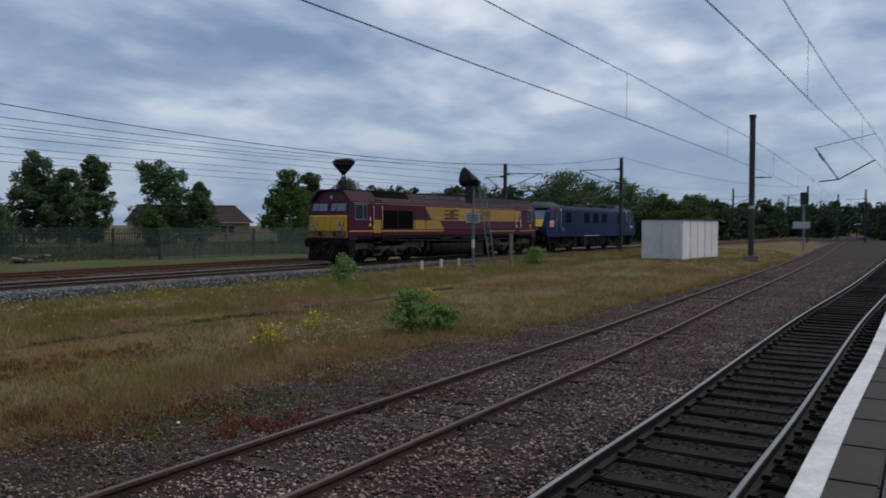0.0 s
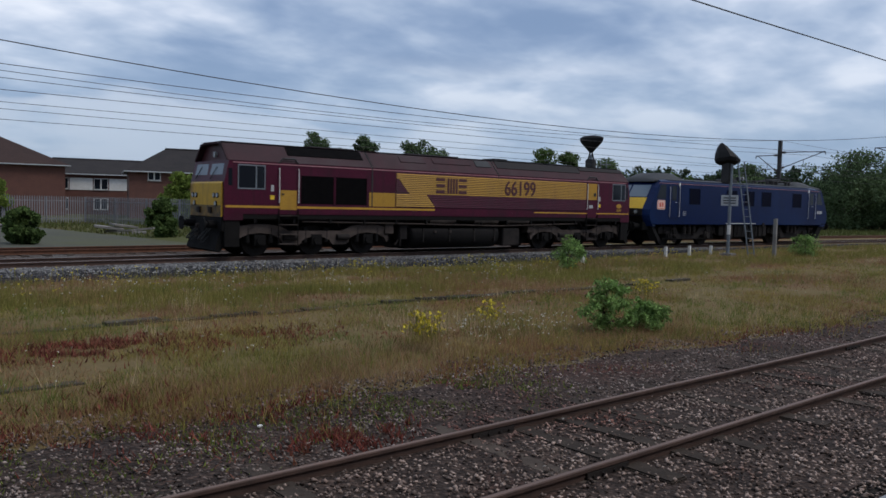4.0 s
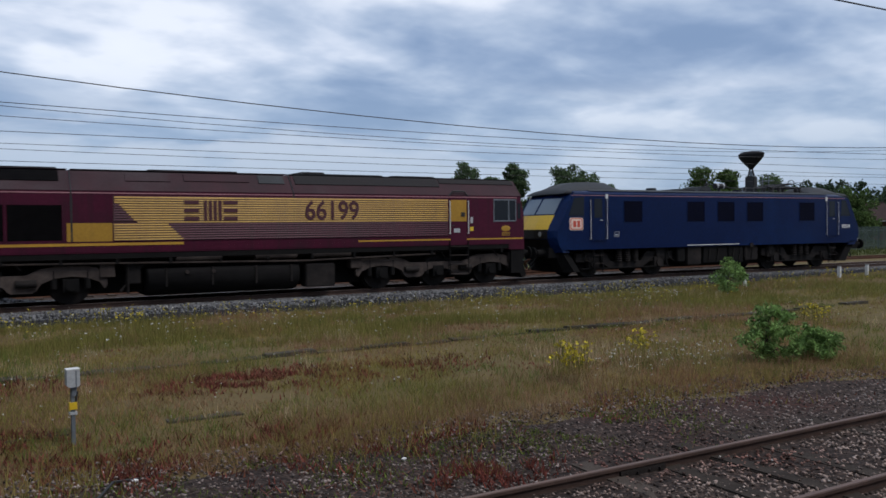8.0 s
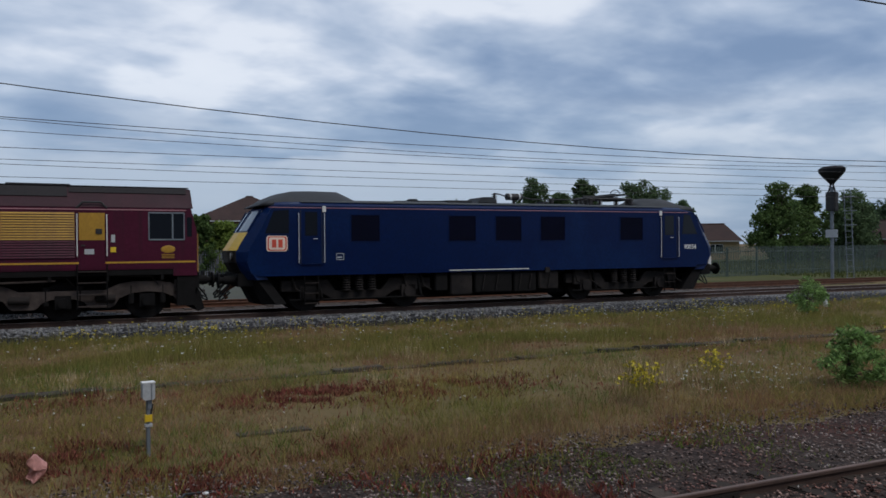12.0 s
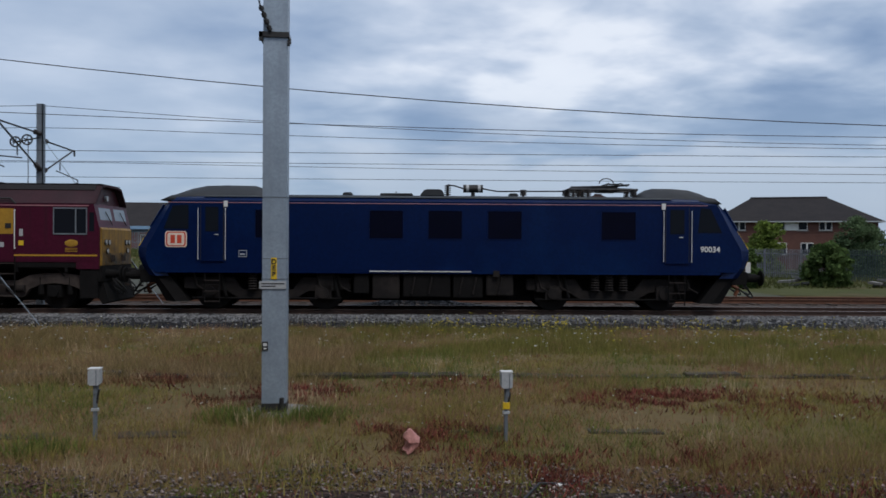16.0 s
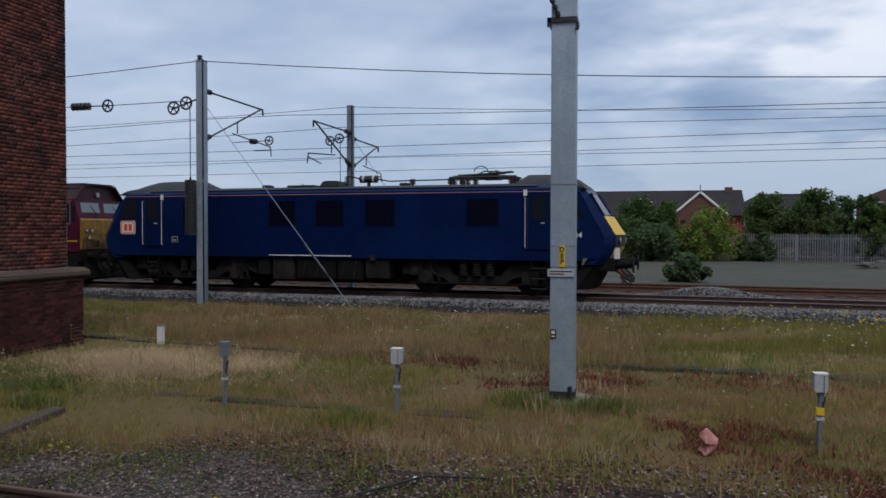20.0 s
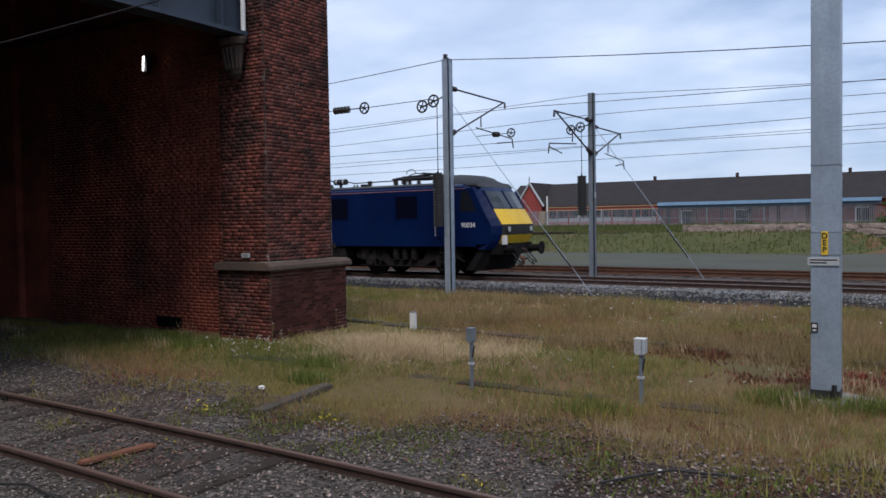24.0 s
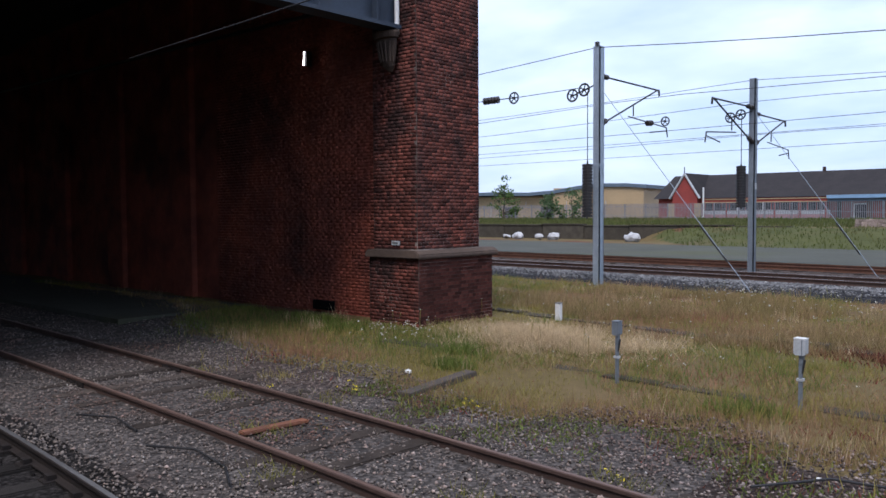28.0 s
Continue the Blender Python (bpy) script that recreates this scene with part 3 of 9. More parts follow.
def ground_z(x, y):
    """Height of the soil: low beside the near lines, up to the bank beyond the far ones."""
    z = -0.14 + 0.16 * step01(y - siding_y(x), 2.0, 6.0)
    z += 0.30 * step01(x, 20, 48) * step01(y - siding_y(x), 1.5, 4.0)
    z += 0.04 * noise.noise((x * 0.35, y * 0.35, 0)) + 0.02 * noise.noise((x * 1.1, y * 1.1, 5)) if 0 < y < 60 and abs(x) < 80 else 0
    d = y - loco_y(x)
    z += (0.06 - 0.02 * step01(x, 20, 48)) * step01(d, -5.0, -2.0)
    z = z + (0.27 - z) * step01(d, 6.5, 9.0)
    bank = step01(y, 55.3 - 8.3 * step01(x, -30, -20), 56) * (1 - step01(x, -4.5, 0.5))
    z += 1.1 * bank + 0.35 * step01(y, 60, 90) * (1 - step01(x, -4.5, 0.5))
    z += (-0.2 - z) * (1 - step01(y - siding_y(x), 1.2, 2.0))
    z += (-0.45 - z) * (1 - step01(y - main_y(x), 1.2, 1.9))
    return z


# ---------------------------------------------------------------- ground, ballast, platform
def build_ground():
    xs = sorted(set(np.round(np.concatenate([np.arange(-36, 72, 0.8), np.arange(-120, -36, 6), np.arange(72, 200, 6), [-1600, -900, -500, -300, -180, 260, 340, 500, 900, 1600]]), 2).tolist()))
    ys = sorted(set(np.round(np.concatenate([np.arange(-6, 62, 0.6), np.arange(62, 130, 4), [-1600, -900, -400, -150, -60, -25, -12, 150, 200, 300, 500, 900, 1600]]), 2).tolist()))
    g = grid_sheet("ground", xs, ys, ground_z, EARTH)
    tagged(g, "rough grassy railway ground with bare earth", "ground", kind="structure")


def strip(name, xs, lines, material, label, category="ballast", rough=0.03, seed=0):
    """A long bed along a track: lines give, for each x, its offsets and heights from side to side."""
    rows = [lines(x) for x in xs]
    n = len(rows[0])
    verts = [(x, y, z + rough * noise.noise((x * 2.3, y * 2.3, seed))) for x, row in zip(xs, rows) for y, z in row]
    faces = [(i * n + j, (i + 1) * n + j, (i + 1) * n + j + 1, i * n + j + 1) for i in range(len(xs) - 1) for j in range(n - 1)]
    me = bpy.data.meshes.new(name)
    me.from_pydata(verts, [], faces)
    me.materials.append(material)
    ob = new(name, me)
    return tagged(ob, label, category, kind="structure")


def frange(a, b, s):
    return np.arange(a, b + s / 2, s).tolist()


def bed_width(x):
    """How far the stones reach beyond the siding's centre line, ragged."""
    w = float(np.interp(x, [-40, -19, -16.5, -12, -7, -4, 2, 10, 20, 45], [5.4, 5.2, 3.6, 2.9, 2.5, 3.2, 3.5, 3.3, 2.4, 1.8]))
    return w + 0.4 * noise.noise((x * 0.4, 3.0, 0)) + 0.25 * noise.noise((x * 1.3, 8.0, 0))


def build_beds():
    def near(x):
        w = bed_width(x)
        top, bot = siding_y(x) + w, main_y(x) + 1.15
        ws = [0, 0.08, 0.2, 0.32, 0.44, 0.56, 0.68, 0.8, 0.9, 0.97, 1.0]
        out = []
        for k in ws:
            y = bot + (top - bot) * k
            g = ground_z(x, y)
            out.append((y, max(-0.11, g + 0.03) if k < 0.95 else g - 0.05))
        return out

    strip("ballast_siding", frange(-3, 72, 0.5) + frange(75, 190, 4), near, STONES, "brown crushed stone ballast round the siding", seed=1)
    strip("ballast_siding_shed", frange(-70, -3, 0.5), near, STONES_PALE, "grey crushed stone ballast towards the shed", seed=1)

    def dark(x):
        m = main_y(x)
        return [(m - 1.65, -0.3), (m - 1.3, -0.22), (m - 0.7, -0.2), (m, -0.2), (m + 0.7, -0.19), (m + 1.0, -0.13), (m + 1.2, -0.108)]

    strip("ballast_platform_line", frange(-70, 72, 0.5) + frange(75, 190, 4), dark, DARKBED, "dark oily ballast of the platform line", seed=2)

    def far(x):
        c, z = loco_y(x), rail_z(x)
        g = ground_z(x, c - 3.4)
        return [(c - 3.1, g - 0.03), (c - 2.75, g + 0.10), (c - 2.0, z - 0.17), (c - 1.2, z - 0.15), (c, z - 0.17), (c + 1.5, z - 0.16), (c + 2.6, z - 0.21)]

    strip("ballast_far_lines", frange(-70, 90, 0.7) + frange(94, 190, 4), far, GREYBED, "grey crushed stone ballast of the far lines", seed=3)

    def rusty(x):
        c, z = loco_y(x), rail_z(x)
        return [(c + 2.6, z - 0.21), (c + 3, z - 0.22), (c + 4.2, z - 0.17), (c + 6.4, z - 0.17), (c + 7.6, z - 0.2), (c + 9, 0.22)]

    strip("ballast_back_line", frange(-70, 90, 0.7) + frange(94, 190, 4), rusty, RUSTBED, "rust-stained ballast of the disused back line", seed=3)

    def turf(x):
        y0 = 47.3 + 8.4 * (1 - step01(x, -30, -20)) + 13.4 * step01(x, -3.5, 1) if x < 18 else loco_y(x) + 9.2
        return [(y0 + (90 - y0) * k / 24, ground_z(x, y0 + (90 - y0) * k / 24) + 0.02) for k in range(25)]

    def road(x):
        c = loco_y(x)
        return [(c + 8.3, 0.285), (c + 12, 0.30), (c + 17, 0.31), (46.5 - 0.06 * x + 13.6 * step01(x, -4, 1), 0.31)]

    strip("bank_turf", frange(-90, 112, 1.0), turf, TURF, "dull green turf on the bank beyond the road", "grass", 0.02)
    strip("gravel_road", frange(-80, 18, 1.0), road, APRON, "grey gravel service road beyond the lines", "road", 0.01)


def scatter_stones(name, count, place, sizes, material, label, seed):
    """Loose stones: squashed eight-sided lumps, joined."""
    rng = np.random.default_rng(seed)
    base = np.array([(1, 0, 0), (-1, 0, 0), (0, 1, 0), (0, -1, 0), (0, 0, 1), (0, 0, -1)], float)
    tri = np.array([(0, 2, 4), (2, 1, 4), (1, 3, 4), (3, 0, 4), (2, 0, 5), (1, 2, 5), (3, 1, 5), (0, 3, 5)])
    pts = place(rng, count)
    n = len(pts)
    s = rng.uniform(*sizes, n)[:, None, None]
    v = base[None] * rng.uniform(0.55, 1.2, (n, 6, 1)) * np.array([1, 0.8, 0.62])
    v += rng.uniform(-0.25, 0.25, v.shape)
    a = rng.uniform(0, 6.283, n)
    c, sn = np.cos(a), np.sin(a)
    x, y = v[:, :, 0] * c[:, None] - v[:, :, 1] * sn[:, None], v[:, :, 0] * sn[:, None] + v[:, :, 1] * c[:, None]
    v = np.stack([x, y, v[:, :, 2]], -1) * s + pts[:, None]
    f = (tri[None] + 6 * np.arange(n)[:, None, None]).reshape(-1, 3)
    ob = quick_mesh(name, v.reshape(-1, 3), f, material)
    return tagged(ob, label, "stones", kind="stuff")


def near_weight(rng, count, x0, x1, focus):
    """More of them where the camera passes, fewer far off."""
    xs = rng.uniform(x0, x1, count * 3)
    keep = rng.uniform(0, 1, len(xs)) < 1 / (1 + (np.abs(xs) / focus) ** 2)
    return xs[keep][:count]


def build_stones():
    def bed(rng, count):
        xs = near_weight(rng, count, -26, 60, 15)
        out = []
        for x in xs:
            lo, hi = main_y(x) + 0.9, siding_y(x) + bed_width(x) + 0.25
            y = lo + (hi - lo) * rng.uniform()
            if min(abs(y - siding_y(x) - 0.75), abs(y - siding_y(x) + 0.75), abs(y - main_y(x) - 0.75)) < 0.07:
                continue
            out.append((x, y, max(-0.105, ground_z(x, y) + 0.03) + 0.015 * rng.normal()))
        return np.array(out)

    def brown(rng, count):
        p = bed(rng, count)
        return p[p[:, 0] > -3 + 2.5 * rng.normal(size=len(p))]

    def pale(rng, count):
        p = bed(rng, count)
        return p[p[:, 0] < -3 + 2.5 * rng.normal(size=len(p))]

    def verge(rng, count):
        p = brown(rng, count)
        return p[p[:, 1] > np.array([siding_y(x) for x in p[:, 0]]) + 0.8]

    def middle(rng, count):
        p = brown(rng, count)
        return p[p[:, 1] <= np.array([siding_y(x) for x in p[:, 0]]) + 0.8]

    scatter_stones("brown_ballast_stones", 105000, middle, (0.010, 0.037), STONE, "loose brown ballast stones round the siding rails", 11)
    scatter_stones("dark_ballast_stones", 90000, verge, (0.010, 0.033), STONE_DARK, "dark reddish ballast stones beside the grass", 16)
    scatter_stones("grey_ballast_stones", 110000, pale, (0.009, 0.032), STONE_PALE, "loose grey ballast stones round the siding rails", 14)
    scatter_stones("pale_ballast_chips", 1000, bed, (0.010, 0.026), STONE_WHITE, "scattered pale chips among the ballast", 15)

    def dark(rng, count):
        xs = near_weight(rng, count, -14, 50, 14)
        return np.array([(x, main_y(x) + rng.uniform(-1.3, 1.1), -0.19 + 0.012 * rng.normal()) for x in xs])

    scatter_stones("oily_ballast_stones", 5000, dark, (0.018, 0.04), DARKBED, "dark oily ballast stones between the platform line sleepers", 12)

    def shoulder(rng, count):
        xs = near_weight(rng, count, -30, 70, 26)
        out = []
        for x in xs:
            c, z = loco_y(x), rail_z(x)
            o = rng.uniform(-1.9, -0.85) if rng.uniform() < 0.78 else rng.uniform(-2.6, -1.9)
            h = z - 0.17 if o > -2 else np.interp(o, [-3.1, -2.75, -2], [ground_z(x, c - 3.4), ground_z(x, c - 3.4) + 0.1, z - 0.17])
            out.append((x, c + o, h + 0.015))
        return np.array(out)

    scatter_stones("shoulder_stones", 32000, shoulder, (0.028, 0.06), STONE_GREY, "grey stones on the ballast shoulder of the far line", 13)


def rail_mesh(f, x0, x1, off, z, step):
    """A flat-bottomed rail drawn along the curve f, off to one side."""
    prof = [(-0.07, -0.155), (0.07, -0.155), (0.07, -0.14), (0.012, -0.12), (0.012, -0.045), (0.035, -0.035), (0.035, -0.006), (0.026, 0.0), (-0.026, 0.0), (-0.035, -0.006), (-0.035, -0.035), (-0.012, -0.045), (-0.012, -0.12), (-0.07, -0.14)]
    rings = []
    for x in frange(x0, x1, step):
        a = math.atan2(f(x + 0.5) - f(x - 0.5), 1.0)
        px, py = x - math.sin(a) * off, f(x) + math.cos(a) * off
        zz = z(x)
        rings.append([(px - math.sin(a) * u, py + math.cos(a) * u, zz + w) for u, w in prof])
    return loft(rings)


def head_mesh(f, x0, x1, off, z, step):
    prof = [(-0.024, 0.0005), (0.024, 0.0005), (0.02, 0.0025), (-0.02, 0.0025)]
    rings = []
    for x in frange(x0, x1, step):
        a = math.atan2(f(x + 0.5) - f(x - 0.5), 1.0)
        px, py = x - math.sin(a) * off, f(x) + math.cos(a) * off
        rings.append([(px - math.sin(a) * u, py + math.cos(a) * u, z(x) + w) for u, w in prof])
    return loft(rings)


def sleeper_mesh(name, material, length, width, height):
    me = bpy.data.meshes.new(name)
    bm = slab(-width / 2, -length / 2, -height, width / 2, length / 2, 0, 0.015)
    bm.to_mesh(me)
    bm.free()
    me.materials.append(material)
    return me


def chair_mesh():
    """A rail chair with its two screws."""
    bm = bmesh.new()
    box(bm, -0.09, -0.17, 0, 0.09, 0.17, 0.025)
    box(bm, -0.05, -0.13, 0.025, 0.05, -0.05, 0.075)
    box(bm, -0.05, 0.05, 0.025, 0.05, 0.13, 0.075)
    me = bpy.data.meshes.new("rail_chair")
    bm.to_mesh(me)
    bm.free()
    me.materials.append(RUST_DARK)
    return me


def build_track(label, f, z, x0, x1, rail, head, sleeper, gap, xs0, xs1, drop, chairs, seed, shown=1.0):
    t = thing("railway_track", label, "track")
    for off in (-0.752, 0.752):
        r = part("rail", rail_mesh(f, x0, x1, off, z, 1.0), rail, t)
        if head:
            part("running_surface", head_mesh(f, x0, x1, off, z, 1.0), head, r, "worn bright running surface of the rail")
        if chairs is None and rail is RUST and x0 < 0 and f is siding_y:
            for xj in (-11.75, -2.75, 6.25, 15.25, 24.25):
                plate = bmesh.new()
                for q in (-0.026, 0.026):
                    box(plate, -0.3, q - 0.012, -0.118, 0.3, q + 0.012, -0.048)
                    for b in (-0.22, -0.08, 0.08, 0.22):
                        rod(plate, (b, q * 1.2, -0.083), (b, q * 2.4, -0.083), 0.018, 6)
                fp = part("fishplate", plate, RUST_DARK, r, "bolted fishplate")
                a = radians(heading(f, xj))
                fp.matrix_basis = pose(xj - math.sin(a) * off, f(xj) + math.cos(a) * off, z(xj), 0, 0, heading(f, xj))
    rng = random.Random(seed)
    x = xs0
    while x < xs1:
        if rng.random() < shown:
            o = new("sleeper", sleeper)
            o.parent = t
            o.matrix_basis = pose(x, f(x), z(x) - drop + rng.uniform(-0.01, 0.01), rng.uniform(-0.6, 0.6), rng.uniform(-1, 1), heading(f, x) + rng.uniform(-1.5, 1.5))
            if chairs and -14 < x < 24:
                for off in (-0.752, 0.752):
                    c = new("rail_chair", chairs)
                    c.parent = t
                    a = radians(heading(f, x))
                    c.matrix_basis = pose(x - math.sin(a) * off, f(x) + math.cos(a) * off, z(x) - 0.155 - 0.01, 0, 0, heading(f, x))
        x += gap * rng.uniform(0.95, 1.05)
    return t


def build_tracks():
    wood = sleeper_mesh("sleeper", TIMBER, 2.6, 0.25, 0.13)
    oily = sleeper_mesh("sleeper", TIMBER_OILY, 2.6, 0.25, 0.13)
    conc = sleeper_mesh("sleeper", CONCRETE, 2.5, 0.26, 0.2)
    chair = chair_mesh()
    flat = lambda x: 0.0
    build_track("platform line with polished rails on dark timber sleepers", main_y, flat, -70, 150, RUST_DARK, STEEL_TOP, oily, 0.68, -14, 62, 0.155, chair, 1)
    build_track("rusty siding track with half-buried timber sleepers", siding_y, flat, -70, 150, RUST, RAIL_TOP_RUST, wood, 0.74, -20, 40, 0.094, None, 2, 0.55)
    build_track("running line that carries the locomotives on concrete sleepers", loco_y, rail_z, -90, 150, RUST, STEEL_TOP, conc, 0.68, -40, 70, 0.15, None, 3)
    build_track("orange rusty line behind the running line", back_y, rail_z, -90, 150, RUST_BRIGHT, None, wood, 0.7, -40, 70, 0.15, None, 4)
    # turnout lines that lead off far down the yard
    lead = curve_through([(58, 4.5), (90, 3.4), (130, -2.5), (200, -10)])
    build_track("distant rusty connecting line in the yard", lead, flat, 60, 190, RUST, None, wood, 1.4, 64, 110, 0.12, None, 5, 0.6)


def edge_y(x):
    return main_y(x) - 1.53


def build_platform():
    def deck(x):
        e = edge_y(x)
        return [(e - 0.48, 0.84), (e - 3, 0.85), (e - 6, 0.86), (e - 9, 0.86), (e - 9, -0.3)]

    p = strip("platform", frange(-40, 60, 1.0), deck, TARMAC, "tarmac station platform with a pale coped edge", "platform", 0.004)
    rings = []
    for x in frange(-40, 60, 1.0):
        e = edge_y(x)
        rings.append([(x, e - 0.12, -0.28), (x, e - 0.12, 0.74), (x, e - 0.45, 0.74), (x, e - 0.45, -0.28)])
    w = link("platform_wall", loft(rings), HOUSEBRICK)
    tagged(w, "brick face of the platform under the coping", "platform wall", kind="structure")
    slabs = []
    x = -12.0
    while x < 40:
        h = heading(edge_y, x + 0.45)
        m = pose(x, edge_y(x), 0.85, 0, 0, h)
        slabs.append(m)
        x += 0.9
    me = bpy.data.meshes.new("coping_slab")
    bm = slab(0.006, -0.46, -0.1, 0.894, 0, 0, 0.012)
    bm.to_mesh(me)
    bm.free()
    me.materials.append(SLAB)
    for m in slabs:
        o = new("coping_slab", me)
        o.parent = p
        o.matrix_basis = m
    rings = []
    for x in frange(-12, 40, 0.5):
        e = edge_y(x)
        rings.append([(x, e - 0.012, 0.852), (x, e - 0.18, 0.852), (x, e - 0.18, 0.855), (x, e - 0.012, 0.855)])
    part("edge_line", loft(rings), WHITELINE, p, "worn white painted edge line")


def build_heaps():
    """A low heap of spare ballast between the far lines and a pale plank beside the rail."""
    def heap(r, n):
        p = []
        for _ in range(n):
            x, y = 2.1 + 1.3 * r.normal(), 27.0 + 0.35 * r.normal()
            p.append((x, y, 0.24 + 0.34 * math.exp(-((x - 2.1) / 1.6) ** 2 - ((y - 27.0) / 0.6) ** 2)))
        return np.array(p)

    scatter_stones("ballast_heap", 2600, heap, (0.03, 0.06), STONE_GREY, "low heap of grey ballast between the far lines", 32)
    t = thing("pale_plank", "pale flat plank lying beside the far rail", "plank")
    ob = part("plank", slab(0, -0.12, 0, 1.35, 0.12, 0.06, 0.01), CABIN, t)
    ob.matrix_basis = pose(-10.35, 25.25, 0.29, 0, 0, -6)


build_ground()
build_beds()


# ---------------------------------------------------------------- locomotives
def wheelset(parent, x, r=0.52):
    w = thing("wheelset", "", "")
    w.parent = parent
    w.matrix_basis = pose(x, 0, r)
    for y in (-0.75, 0.75):
        bm = bmesh.new()
        s = -1 if y < 0 else 1
        rod(bm, (0, y - 0.065, 0), (0, y + 0.065, 0), r, 28)
        rod(bm, (0, y - s * 0.10, 0), (0, y - s * 0.065, 0), r + 0.03, 28)
        rod(bm, (0, y + s * 0.065, 0), (0, y + s * 0.16, 0), 0.13, 14)
        for k in range(6):
            a = k * math.pi / 3
            box(bm, 0.3 * math.cos(a) - 0.04, y + s * 0.064 - 0.01, 0.3 * math.sin(a) - 0.04, 0.3 * math.cos(a) + 0.04, y + s * 0.064 + 0.012, 0.3 * math.sin(a) + 0.04)
        part("wheel", bm, BOGIE, w)
    part("axle", rods([((0, -0.7, 0), (0, 0.7, 0))], 0.09, 12), UNDER, w)
    return w


def mesh_join(*bms):
    out = bmesh.new()
    for b in bms:
        me = bpy.data.meshes.new("tmp")
        b.to_mesh(me)
        b.free()
        out.from_mesh(me)
        bpy.data.meshes.remove(me)
    return out


def buffers_and_coupling(loco, x_end, d, z=1.05, hook=ORANGE):
    """d: the way that this end points."""
    for y in (-0.87, 0.87):
        bm = bmesh.new()
        rod(bm, (x_end - d * 0.15, y, z), (x_end + d * 0.28, y, z), 0.13, 14)
        rod(bm, (x_end + d * 0.28, y, z), (x_end + d * 0.42, y, z), 0.09, 14)
        rod(bm, (x_end + d * 0.42, y, z), (x_end + d * 0.46, y, z), 0.23, 20)
        part("buffer", bm, UNDER, loco, "black sprung buffer")
    bm = bmesh.new()
    rod(bm, (x_end - d * 0.1, 0, z - 0.02), (x_end + d * 0.3, 0, z - 0.05), 0.06, 8)
    for k in range(3):
        made = bmesh.ops.create_cone(bm, cap_ends=False, segments=10, radius1=0.07, radius2=0.07, depth=0.05)
        bmesh.ops.transform(bm, matrix=pose(x_end + d * (0.26 + 0.02 * k), 0, z - 0.14 - 0.11 * k, 90 * (k % 2), 0, 0), verts=made["verts"])
    part("coupling", bm, GRIME, loco, "rusty screw coupling")
    for y, r in ((-0.55, 0.22), (-0.35, 0.17), (0.38, 0.2), (0.58, 0.16)):
        pts = [(x_end + d * (0.02 + 0.34 * math.sin(math.pi * k / 7)), y + 0.02 * k, z - 0.12 - 0.42 * (r / 0.22) * math.sin(math.pi * k / 7 * 0.9) - 0.02 * k) for k in range(8)]
        part("brake_hose", rods(list(zip(pts, pts[1:])), 0.022, 6), BLACKIRON, loco)


def shell66(x):
    """Cross-section of the freight locomotive at x, the same all along between the cab fronts."""
    prof = [(-1.33, 1.4), (-1.33, 2.42), (-1.33, 3.1), (-0.82, 3.66), (-0.45, 3.71), (0.45, 3.71), (0.82, 3.66), (1.33, 3.1), (1.33, 2.42), (1.33, 1.4)]
    return [(x, y, z) for y, z in prof]


